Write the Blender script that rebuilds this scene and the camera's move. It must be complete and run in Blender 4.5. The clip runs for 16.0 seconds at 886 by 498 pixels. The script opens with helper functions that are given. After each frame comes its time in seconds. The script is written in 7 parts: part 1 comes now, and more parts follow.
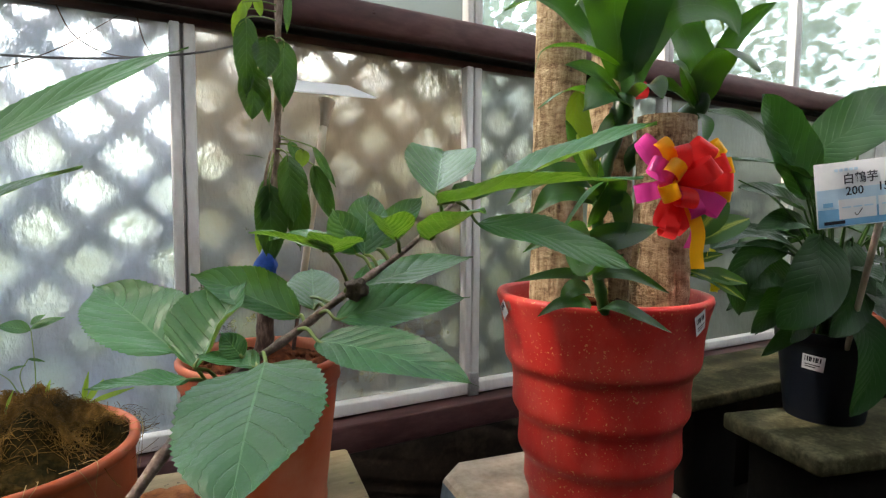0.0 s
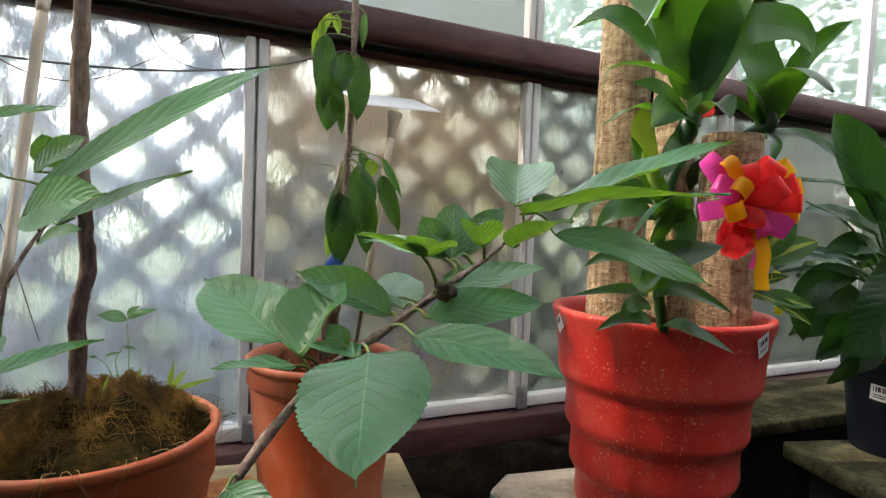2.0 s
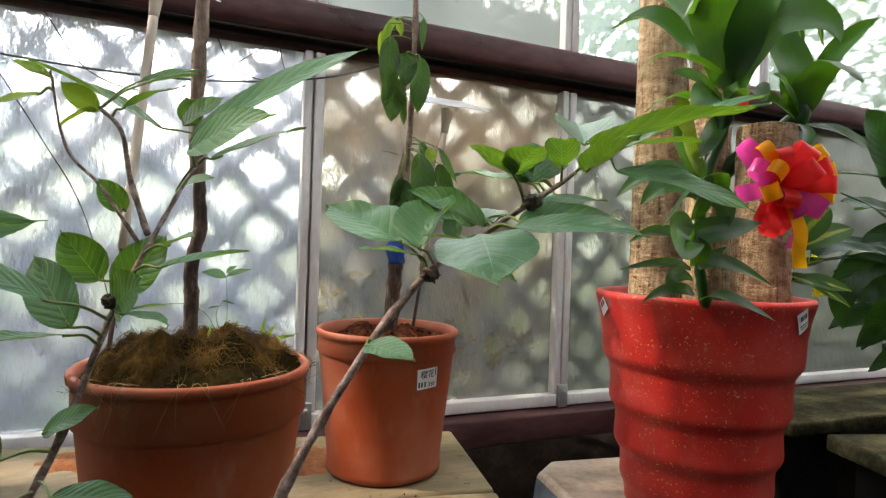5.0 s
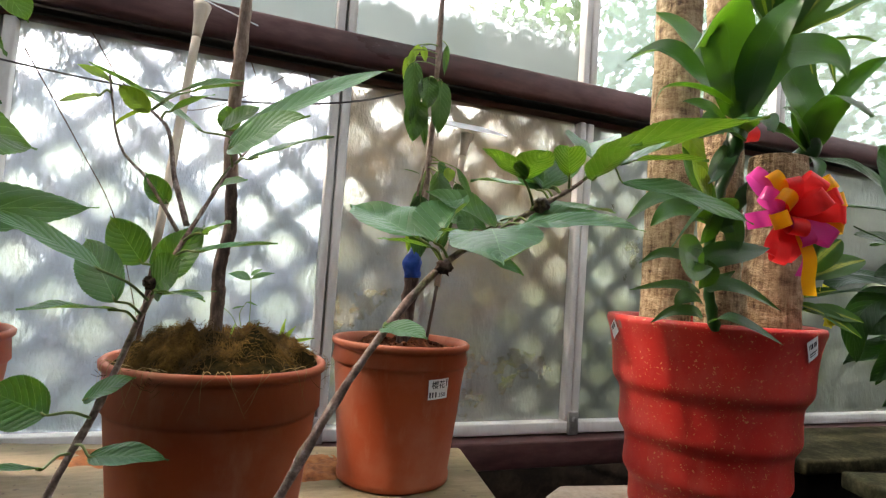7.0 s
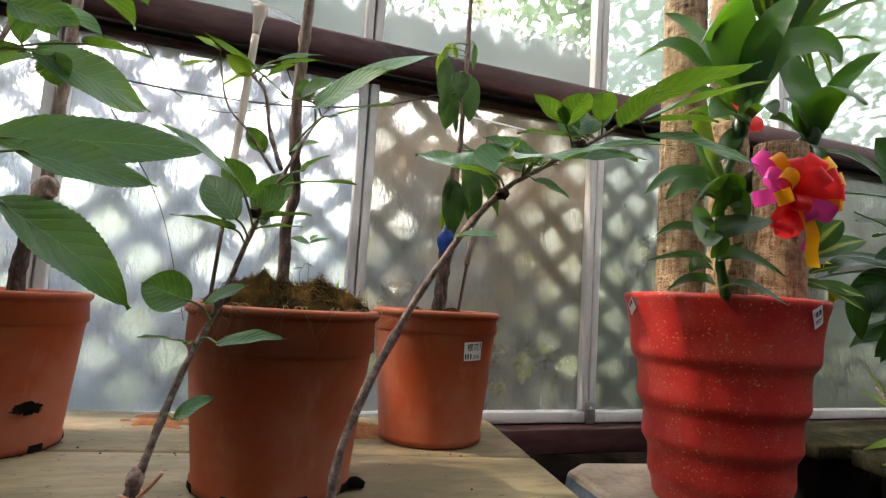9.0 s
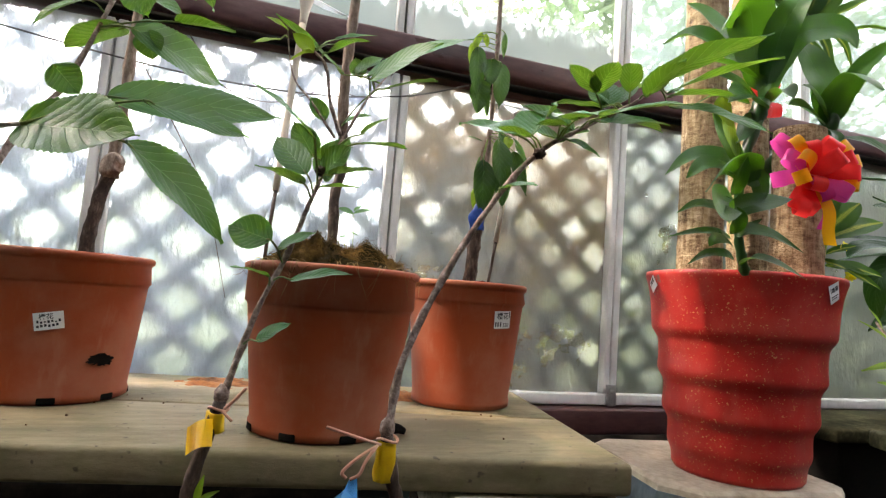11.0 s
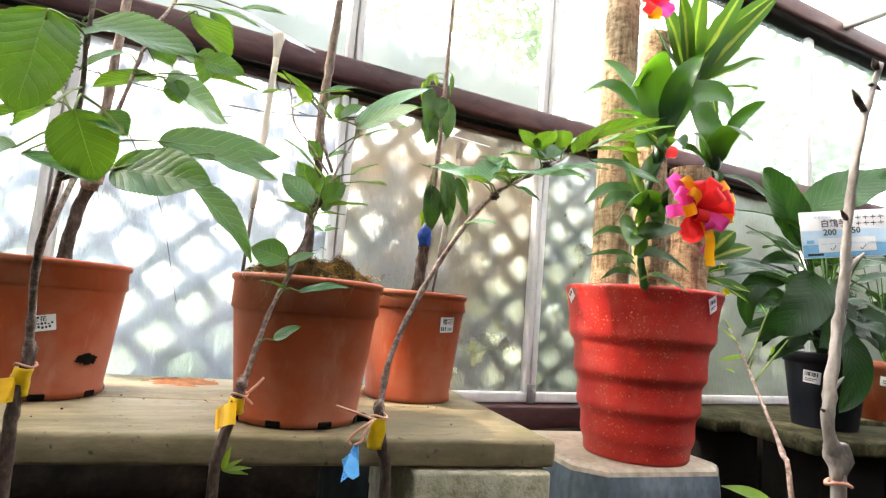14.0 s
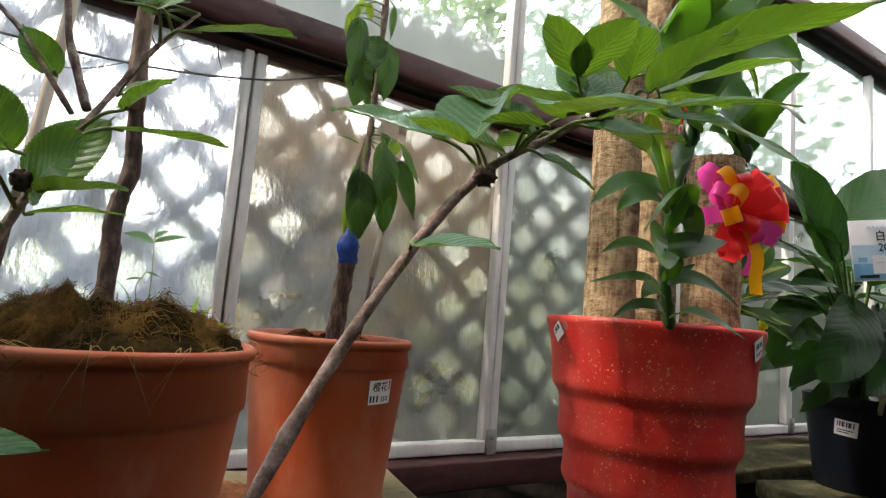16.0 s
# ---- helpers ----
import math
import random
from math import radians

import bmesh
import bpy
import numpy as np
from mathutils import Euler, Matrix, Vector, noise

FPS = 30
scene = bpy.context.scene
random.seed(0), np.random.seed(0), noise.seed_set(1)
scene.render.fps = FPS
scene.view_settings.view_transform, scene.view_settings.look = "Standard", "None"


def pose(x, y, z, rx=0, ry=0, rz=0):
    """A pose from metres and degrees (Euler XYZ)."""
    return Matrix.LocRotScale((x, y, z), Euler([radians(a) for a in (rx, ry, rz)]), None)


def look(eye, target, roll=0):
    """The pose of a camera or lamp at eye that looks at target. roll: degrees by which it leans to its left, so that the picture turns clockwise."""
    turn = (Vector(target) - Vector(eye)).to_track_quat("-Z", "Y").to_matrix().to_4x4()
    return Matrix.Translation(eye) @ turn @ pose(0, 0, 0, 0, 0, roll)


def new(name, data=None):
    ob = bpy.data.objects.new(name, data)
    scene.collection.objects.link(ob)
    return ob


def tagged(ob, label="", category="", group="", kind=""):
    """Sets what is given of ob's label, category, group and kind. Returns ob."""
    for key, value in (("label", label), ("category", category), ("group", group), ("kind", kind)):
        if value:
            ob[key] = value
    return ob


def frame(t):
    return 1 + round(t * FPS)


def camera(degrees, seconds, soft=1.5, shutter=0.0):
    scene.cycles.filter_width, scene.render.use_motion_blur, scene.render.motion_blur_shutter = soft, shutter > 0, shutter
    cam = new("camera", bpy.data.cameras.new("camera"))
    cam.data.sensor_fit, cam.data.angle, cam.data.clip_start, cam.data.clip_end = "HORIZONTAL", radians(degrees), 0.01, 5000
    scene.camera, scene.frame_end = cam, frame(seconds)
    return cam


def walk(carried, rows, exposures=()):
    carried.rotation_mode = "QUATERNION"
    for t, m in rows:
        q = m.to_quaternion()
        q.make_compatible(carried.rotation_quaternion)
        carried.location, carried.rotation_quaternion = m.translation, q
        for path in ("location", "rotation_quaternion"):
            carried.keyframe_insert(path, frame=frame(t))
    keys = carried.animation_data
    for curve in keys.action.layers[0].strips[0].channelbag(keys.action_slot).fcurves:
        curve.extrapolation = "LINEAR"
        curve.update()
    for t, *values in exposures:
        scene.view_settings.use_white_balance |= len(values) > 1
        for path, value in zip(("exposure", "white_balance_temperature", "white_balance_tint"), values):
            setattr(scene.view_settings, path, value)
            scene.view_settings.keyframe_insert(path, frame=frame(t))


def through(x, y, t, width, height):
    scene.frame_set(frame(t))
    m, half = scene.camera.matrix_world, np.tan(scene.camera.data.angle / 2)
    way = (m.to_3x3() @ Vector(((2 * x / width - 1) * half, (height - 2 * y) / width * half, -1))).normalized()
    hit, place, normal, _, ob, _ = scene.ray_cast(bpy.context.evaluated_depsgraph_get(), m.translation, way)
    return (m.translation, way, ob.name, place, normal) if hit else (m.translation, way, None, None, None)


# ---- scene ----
cam = camera(75.6, 16.0, 1.25)
PATH = [
    (0, (-0.876, -1.368, 1.123), (0.113, 0.364, 0.984), 0.4),
    (0.5, (-0.886, -1.375, 1.12), (0.019, 0.404, 0.984), 1.2),
    (1, (-0.891, -1.382, 1.118), (-0.028, 0.416, 0.971), 1.8),
    (1.5, (-0.896, -1.383, 1.117), (-0.025, 0.412, 0.978), 2.3),
    (2, (-0.906, -1.376, 1.12), (-0.057, 0.433, 1.022), 2.2),
    (2.5, (-0.914, -1.358, 1.123), (-0.032, 0.434, 1.02), 2.7),
    (3, (-0.925, -1.352, 1.122), (0.112, 0.357, 1.067), 2.6),
    (3.5, (-0.94, -1.362, 1.102), (0.096, 0.348, 1.056), 1.2),
    (4, (-0.953, -1.384, 1.078), (-0.032, 0.391, 1.031), 1.7),
    (4.5, (-0.964, -1.404, 1.058), (-0.133, 0.415, 1.011), 1.7),
    (5, (-0.972, -1.426, 1.048), (-0.212, 0.423, 1.043), 1.9),
    (7.5, (-0.985, -1.457, 1.003), (-0.272, 0.407, 1.134), 4.2),
    (8, (-0.997, -1.464, 0.977), (-0.27, 0.391, 1.157), 4.3),
    (8.5, (-1.024, -1.489, 0.958), (-0.339, 0.377, 1.183), 3.6),
    (9, (-1.045, -1.515, 0.936), (-0.37, 0.359, 1.117), 3.6),
    (11.5, (-1.091, -1.586, 0.881), (-0.488, 0.312, 1.063), 4.1),
    (12, (-1.1, -1.62, 0.884), (-0.494, 0.276, 1.079), 3.6),
    (12.5, (-1.117, -1.647, 0.88), (-0.494, 0.243, 1.077), 3.5),
    (13, (-1.133, -1.656, 0.878), (-0.431, 0.207, 1.073), 4.0),
    (13.5, (-1.157, -1.672, 0.877), (-0.381, 0.16, 1.079), 4.7),
    (14, (-1.195, -1.68, 0.881), (-0.325, 0.107, 1.103), 4.8),
    (14.5, (-1.229, -1.663, 0.88), (-0.334, 0.116, 1.072), 4.3),
    (15, (-1.239, -1.653, 0.886), (-0.297, 0.097, 1.113), 4.7),
    (15.5, (-1.155, -1.555, 0.905), (-0.160, 0.160, 1.133), 4.4),
    (15.8, (-1.070, -1.420, 0.935), (-0.060, 0.292, 1.175), 4.7),
    (16, (-1.001, -1.311, 0.958), (0.038, 0.382, 1.192), 4.9),
]
walk(cam, [(t, look(eye, target, roll)) for t, eye, target, roll in PATH],
     [(t, s, 7200 if t < 4 else 7450, 17 if t < 4 else 20) for t, s in ((0, 0.66), (2.5, 0.8), (3.5, 0.5), (5, 0.83), (7.5, 0.72), (8.5, 0.28), (9, 0.63), (11.5, 1.1), (12.5, 1.2), (13.5, 1.68), (14.5, 1.8), (15, 1.78), (15.5, 1.42), (16, 0.68))])

# ---- daylight: hazy sky and a soft sun through the glasshouse ----
world = bpy.data.worlds.new("world")
scene.world = world
world.use_nodes = True
wn = world.node_tree
sky = wn.nodes.new("ShaderNodeTexSky")
sky.sky_type = "NISHITA"
sky.sun_disc = False
sky.sun_elevation = radians(47)
sky.sun_rotation = radians(-71)
sky.dust_density = 3.0
bg = wn.nodes["Background"]
bg.inputs["Strength"].default_value = 0.15
wn.links.new(sky.outputs["Color"], bg.inputs["Color"])
sun = new("sun", bpy.data.lights.new("sun", "SUN"))
sun.data.energy = 3.8
sun.data.angle = radians(1.5)
sun.data.color = (1.0, 0.95, 0.87)
sun.matrix_world = look((-3.0, 1.05, 3.5), (0, 0, 0))

# ---- materials ----
def shader(name):
    m = bpy.data.materials.new(name)
    m.use_nodes = True
    nt = m.node_tree
    return m, nt, nt.nodes["Principled BSDF"]


def tex(nt, kind, scale=5.0, coords="Object", detail=4.0, rough=0.6, stretch=None):
    """A noise-like texture node on object or UV coordinates; returns its factor socket."""
    if coords == "World":
        src = nt.nodes.new("ShaderNodeNewGeometry").outputs["Position"]
    else:
        src = nt.nodes.new("ShaderNodeTexCoord").outputs[coords]
    if stretch:
        mp = nt.nodes.new("ShaderNodeMapping")
        mp.inputs["Scale"].default_value = stretch
        nt.links.new(src, mp.inputs["Vector"])
        src = mp.outputs["Vector"]
    n = nt.nodes.new({"noise": "ShaderNodeTexNoise", "voronoi": "ShaderNodeTexVoronoi", "wave": "ShaderNodeTexWave"}[kind])
    nt.links.new(src, n.inputs["Vector"])
    n.inputs["Scale"].default_value = scale
    if kind == "noise":
        n.inputs["Detail"].default_value = detail
        n.inputs["Roughness"].default_value = rough
        return n.outputs["Fac"]
    if kind == "voronoi":
        return n.outputs["Distance"]
    n.inputs["Distortion"].default_value = detail
    return n.outputs["Fac"]


def ramp(nt, fac, stops):
    r = nt.nodes.new("ShaderNodeValToRGB")
    while len(r.color_ramp.elements) < len(stops):
        r.color_ramp.elements.new(0.5)
    for e, (p, c) in zip(r.color_ramp.elements, stops):
        e.position = p
        e.color = (*c, 1) if len(c) == 3 else c
    nt.links.new(fac, r.inputs["Fac"])
    return r.outputs["Color"]


def mixc(nt, fac, a, b, mode="MIX"):
    m = nt.nodes.new("ShaderNodeMix")
    m.data_type, m.blend_type = "RGBA", mode
    for sock, v in ((m.inputs["Factor"], fac), (m.inputs["A"], a), (m.inputs["B"], b)):
        if hasattr(v, "links"):
            nt.links.new(v, sock)
        else:
            sock.default_value = (*v, 1) if isinstance(v, tuple) else v
    return m.outputs["Result"]


def maths(nt, op, a, b=0.0, clamp=False):
    m = nt.nodes.new("ShaderNodeMath")
    m.operation, m.use_clamp = op, clamp
    for sock, v in zip(m.inputs, (a, b)):
        if hasattr(v, "links"):
            nt.links.new(v, sock)
        else:
            sock.default_value = v
    return m.outputs[0]


def bump(nt, bsdf, height, strength=0.3, distance=0.002):
    b = nt.nodes.new("ShaderNodeBump")
    b.inputs["Strength"].default_value = strength
    b.inputs["Distance"].default_value = distance
    nt.links.new(height, b.inputs["Height"])
    nt.links.new(b.outputs["Normal"], bsdf.inputs["Normal"])


def surface(name, dark, mid, light, scale=8.0, fine=90.0, rough=(0.5, 0.75), metal=0.0, relief=0.3, depth=0.002, stretch=None, spec=0.3):
    """A worn surface: colour by broad stains and fine grain, with relief and uneven gloss."""
    m, nt, b = shader(name)
    broad = tex(nt, "noise", scale, detail=6, stretch=stretch)
    grain = tex(nt, "noise", fine, detail=3, stretch=stretch)
    both = maths(nt, "ADD", maths(nt, "MULTIPLY", broad, 0.72), maths(nt, "MULTIPLY", grain, 0.28))
    col = ramp(nt, both, [(0.32, dark), (0.5, mid), (0.68, light)])
    nt.links.new(col, b.inputs["Base Color"])
    nt.links.new(ramp(nt, broad, [(0.3, (rough[0],) * 3), (0.7, (rough[1],) * 3)]), b.inputs["Roughness"])
    b.inputs["Metallic"].default_value = metal
    b.inputs["Specular IOR Level"].default_value = spec
    bump(nt, b, both, relief, depth)
    return m


def plastic(name, base, scuff, rough=0.42, dust=0.35):
    m, nt, b = shader(name)
    n1 = tex(nt, "noise", 9, detail=6)
    n2 = tex(nt, "noise", 55, detail=5, stretch=(1, 1, 0.25))
    scr = ramp(nt, n2, [(0.56, (0, 0, 0)), (0.72, (1, 1, 1))])
    patch = ramp(nt, n1, [(0.42, (0, 0, 0)), (0.66, (1, 1, 1))])
    dusty = maths(nt, "MULTIPLY", maths(nt, "ADD", maths(nt, "MULTIPLY", scr, 0.6), patch), dust)
    nt.links.new(mixc(nt, dusty, base, scuff), b.inputs["Base Color"])
    nt.links.new(maths(nt, "ADD", maths(nt, "MULTIPLY", dusty, 0.5), rough), b.inputs["Roughness"])
    b.inputs["Specular IOR Level"].default_value = 0.28
    bump(nt, b, n2, 0.12, 0.001)
    return m


def leafmat(name, top, back, vein, through, rough=0.38, ribs=9.0, patch=None, thin=0.3, spec=0.42):
    """A leaf blade: veins by its own UV, sheen above, light shining through from behind."""
    m, nt, b = shader(name)
    co = nt.nodes.new("ShaderNodeTexCoord")
    sep = nt.nodes.new("ShaderNodeSeparateXYZ")
    nt.links.new(co.outputs["UV"], sep.inputs[0])
    across = maths(nt, "ABSOLUTE", maths(nt, "SUBTRACT", sep.outputs["X"], 0.5))
    midrib = maths(nt, "LESS_THAN", across, maths(nt, "SUBTRACT", 0.012, maths(nt, "MULTIPLY", sep.outputs["Y"], 0.007)))
    slope = maths(nt, "SUBTRACT", sep.outputs["Y"], maths(nt, "MULTIPLY", across, 0.55))
    wave = maths(nt, "FRACT", maths(nt, "MULTIPLY", slope, ribs))
    line = ramp(nt, maths(nt, "ABSOLUTE", maths(nt, "SUBTRACT", wave, 0.5)), [(0.012, (1, 1, 1)), (0.05, (0, 0, 0))])
    veins = maths(nt, "MAXIMUM", midrib, maths(nt, "MULTIPLY", line, 0.75))
    mottle = tex(nt, "noise", 26, detail=5)
    net = tex(nt, "noise", 420, detail=3)
    info = nt.nodes.new("ShaderNodeObjectInfo")
    shade = maths(nt, "ADD", maths(nt, "MULTIPLY", mottle, 0.6), maths(nt, "MULTIPLY", info.outputs["Random"], 0.4))
    col = mixc(nt, ramp(nt, shade, [(0.25, (0, 0, 0)), (0.75, (1, 1, 1))]), top, back)
    if patch:
        edge = maths(nt, "ADD", across, maths(nt, "MULTIPLY", tex(nt, "noise", 14, coords="UV", stretch=(5, 0.6, 1)), 0.22))
        col = mixc(nt, ramp(nt, edge, [(0.15, (1, 1, 1)), (0.23, (0, 0, 0))]), col, patch)
    col = mixc(nt, veins, col, vein)
    nt.links.new(col, b.inputs["Base Color"])
    b.inputs["Specular IOR Level"].default_value = spec
    h = maths(nt, "ADD", maths(nt, "MULTIPLY", maths(nt, "ABSOLUTE", maths(nt, "SUBTRACT", wave, 0.5)), 0.4), maths(nt, "MULTIPLY", mottle, 0.3))
    h = maths(nt, "SUBTRACT", maths(nt, "ADD", h, maths(nt, "MULTIPLY", net, 0.25)), maths(nt, "MULTIPLY", veins, 0.45))
    bump(nt, b, h, 0.8, 0.002)
    nt.links.new(maths(nt, "ADD", maths(nt, "MULTIPLY", mottle, 0.25), rough - 0.12), b.inputs["Roughness"])
    tr = nt.nodes.new("ShaderNodeBsdfTranslucent")
    nt.links.new(mixc(nt, veins, through, tuple(c * 0.7 for c in through)), tr.inputs["Color"])
    mx = nt.nodes.new("ShaderNodeMixShader")
    mx.inputs[0].default_value = thin
    nt.links.new(b.outputs[0], mx.inputs[1])
    nt.links.new(tr.outputs[0], mx.inputs[2])
    nt.links.new(mx.outputs[0], nt.nodes["Material Output"].inputs["Surface"])
    return m


def glass(name, haze, blur, ior=1.08, milk=(0.75, 0.78, 0.8), dirt_scale=5.0, band=None, ripple=0.0, soften=0.5, tint=(1, 1, 1), clean=None):
    """Greenhouse glass: light passes softened by etching; grime scatters part of it."""
    m, nt, b = shader(name)
    nt.nodes.remove(b)
    rf = nt.nodes.new("ShaderNodeBsdfRefraction")
    rf.inputs["IOR"].default_value = ior
    rf.inputs["Roughness"].default_value = blur
    rf.inputs["Color"].default_value = (*tint, 1)
    if ripple:
        h1 = tex(nt, "noise", 75, "World", detail=3, rough=0.5, stretch=(1, 25, 0.5))
        bp = nt.nodes.new("ShaderNodeBump")
        bp.inputs["Distance"].default_value = ripple
        nt.links.new(h1, bp.inputs["Height"])
        nt.links.new(bp.outputs["Normal"], rf.inputs["Normal"])
    tl = nt.nodes.new("ShaderNodeBsdfTranslucent")
    tl.inputs["Color"].default_value = (*milk, 1)
    df = nt.nodes.new("ShaderNodeBsdfDiffuse")
    df.inputs["Color"].default_value = (*(c * 0.8 for c in milk), 1)
    if clean:       # grime washed away low down and to the west, with a ragged edge
        at = nt.nodes.new("ShaderNodeSeparateXYZ")
        nt.links.new(nt.nodes.new("ShaderNodeNewGeometry").outputs["Position"], at.inputs[0])
        lvl = maths(nt, "ADD", maths(nt, "SUBTRACT", at.outputs["Z"], 0.92), maths(nt, "MULTIPLY", maths(nt, "ADD", at.outputs["X"], 0.35), 0.35))
        lvl = maths(nt, "ADD", lvl, maths(nt, "MULTIPLY", maths(nt, "SUBTRACT", tex(nt, "noise", 4.5, "World", detail=6), 0.5), 0.9))
        grimy = ramp(nt, lvl, [(0.0, (0, 0, 0)), (0.3, (1, 1, 1))])
        stain = mixc(nt, grimy, clean, milk)
        nt.links.new(stain, tl.inputs["Color"])
        nt.links.new(stain, df.inputs["Color"])
    gl = nt.nodes.new("ShaderNodeBsdfGlossy")
    gl.inputs["Roughness"].default_value = 0.12
    g = ramp(nt, tex(nt, "noise", dirt_scale, "World", detail=8, rough=0.7), [(0.38, (0, 0, 0)), (0.68, (1, 1, 1))])
    fac = maths(nt, "MULTIPLY", maths(nt, "ADD", maths(nt, "MULTIPLY", g, 0.6), 0.4), haze)
    if clean:
        fac = maths(nt, "ADD", fac, maths(nt, "MULTIPLY", grimy, 0.16))
    if band:
        co = nt.nodes.new("ShaderNodeTexCoord")
        sep = nt.nodes.new("ShaderNodeSeparateXYZ")
        nt.links.new(co.outputs["Object"], sep.inputs[0])
        edge = maths(nt, "ADD", sep.outputs["Z"], maths(nt, "MULTIPLY", tex(nt, "noise", 26, "World", detail=8, rough=0.7, stretch=(1, 1, 0.14)), 0.2))
        low = ramp(nt, maths(nt, "DIVIDE", edge, band), [(0.7, (0.92, 0.92, 0.92)), (1.0, (0, 0, 0))])
        fac = maths(nt, "MAXIMUM", fac, low)
    m1 = nt.nodes.new("ShaderNodeMixShader")
    m1.inputs[0].default_value = 0.45
    nt.links.new(tl.outputs[0], m1.inputs[1])
    nt.links.new(df.outputs[0], m1.inputs[2])
    m2 = nt.nodes.new("ShaderNodeMixShader")
    nt.links.new(fac, m2.inputs[0])
    through = rf.outputs[0]
    if ripple:
        wide = nt.nodes.new("ShaderNodeBsdfRefraction")
        wide.inputs["IOR"].default_value = 1.3
        wide.inputs["Roughness"].default_value = 0.82
        m0 = nt.nodes.new("ShaderNodeMixShader")
        m0.inputs[0].default_value = soften
        nt.links.new(through, m0.inputs[1])
        nt.links.new(wide.outputs[0], m0.inputs[2])
        through = m0.outputs[0]
    nt.links.new(through, m2.inputs[1])
    nt.links.new(m1.outputs[0], m2.inputs[2])
    m3 = nt.nodes.new("ShaderNodeMixShader")
    m3.inputs[0].default_value = 0.04
    nt.links.new(m2.outputs[0], m3.inputs[1])
    nt.links.new(gl.outputs[0], m3.inputs[2])
    nt.links.new(m3.outputs[0], nt.nodes["Material Output"].inputs["Surface"])
    return m


M_alu = surface("white_aluminium", (0.55, 0.54, 0.51), (0.74, 0.73, 0.70), (0.82, 0.81, 0.78), 6, 80, (0.35, 0.6), 0.0, 0.15, 0.001, stretch=(1, 1, 0.3))
M_brown = surface("brown_paint", (0.035, 0.016, 0.015), (0.085, 0.036, 0.034), (0.15, 0.075, 0.07), 7, 70, (0.22, 0.5), 0.0, 0.25, 0.001, stretch=(0.3, 1, 1))
# near-black for the pebble, and as painted shade in gaps, openings and supports
M_black = surface("near_black", (0.004, 0.0035, 0.003), (0.008, 0.007, 0.006), (0.014, 0.012, 0.01), 10, 90, (0.8, 0.95), spec=0.1)
M_steel = surface("galvanised_steel", (0.3, 0.3, 0.3), (0.45, 0.45, 0.44), (0.58, 0.58, 0.56), 20, 150, (0.35, 0.6), 0.7, 0.2, 0.0006)
M_lattice = surface("weathered_lattice", (0.14, 0.125, 0.105), (0.25, 0.225, 0.19), (0.36, 0.33, 0.29), 6, 60, (0.7, 0.9), 0, 0.4, 0.002)
def bench_wood():
    """Weathered plank: long grain, dark soil stains, a little algae."""
    m, nt, b = shader("bench_wood")
    grain = tex(nt, "noise", 60, "World", detail=7, rough=0.75, stretch=(0.2, 1.0, 1.0))
    broad = tex(nt, "noise", 6, "World", detail=7, rough=0.65, stretch=(0.5, 1, 1))
    col = ramp(nt, grain, [(0.28, (0.19, 0.14, 0.07)), (0.47, (0.275, 0.21, 0.112)), (0.66, (0.345, 0.27, 0.16))])
    col = mixc(nt, ramp(nt, broad, [(0.42, (0, 0, 0)), (0.62, (0.75, 0.75, 0.75))]), col, (0.10, 0.075, 0.032))
    moss = ramp(nt, tex(nt, "noise", 13, "World", detail=6), [(0.52, (0, 0, 0)), (0.70, (0.42, 0.42, 0.42))])
    col = mixc(nt, moss, col, (0.13, 0.135, 0.035))
    spots = ramp(nt, tex(nt, "noise", 60, "World", detail=2), [(0.66, (0, 0, 0)), (0.71, (0.7, 0.7, 0.7))])
    nt.links.new(mixc(nt, spots, col, (0.05, 0.032, 0.018)), b.inputs["Base Color"])
    b.inputs["Roughness"].default_value = 0.72
    bump(nt, b, maths(nt, "ADD", grain, maths(nt, "MULTIPLY", broad, 0.6)), 0.35, 0.003)
    return m


M_bench = bench_wood()
M_slab = surface("mossy_slab", (0.014, 0.014, 0.007), (0.05, 0.047, 0.025), (0.165, 0.15, 0.085), 9, 80, (0.8, 0.95), 0, 0.6, 0.004, spec=0.08)
M_block = surface("concrete_block", (0.24, 0.22, 0.1), (0.5, 0.46, 0.33), (0.68, 0.64, 0.52), 40, 220, (0.8, 0.95), 0, 1.0, 0.006)
M_plinth = surface("plinth_side", (0.05, 0.07, 0.085), (0.12, 0.155, 0.185), (0.24, 0.28, 0.31), 7, 60, (0.6, 0.9), 0, 0.5, 0.003, stretch=(1, 1, 0.5))
M_plinthtop = surface("plinth_top", (0.22, 0.175, 0.125), (0.44, 0.36, 0.275), (0.58, 0.50, 0.40), 8, 70, (0.6, 0.85), 0, 0.35, 0.002)
# dark stuff for unseen surfaces added to hold light back
M_shade = surface("light_block", (0.015, 0.018, 0.014), (0.03, 0.035, 0.028), (0.05, 0.055, 0.045), 4, 60, (0.8, 0.95), spec=0.1)
# gloom below ledge and benches is put into this wall colour
M_base = surface("shaded_wall_base", (0.006, 0.004, 0.003), (0.016, 0.011, 0.008), (0.04, 0.03, 0.022), 8, 60, (0.8, 0.95), 0, 0.6, 0.004, spec=0.15)
# floor colour taken down to hold the darkness under the benches
M_floor = surface("shaded_concrete", (0.01, 0.009, 0.007), (0.024, 0.021, 0.016), (0.05, 0.045, 0.037), 2.5, 40, (0.5, 0.9), 0, 0.5, 0.004)
M_terra = plastic("orange_pot_plastic", (0.33, 0.062, 0.02), (0.42, 0.185, 0.115), 0.45, 0.5)
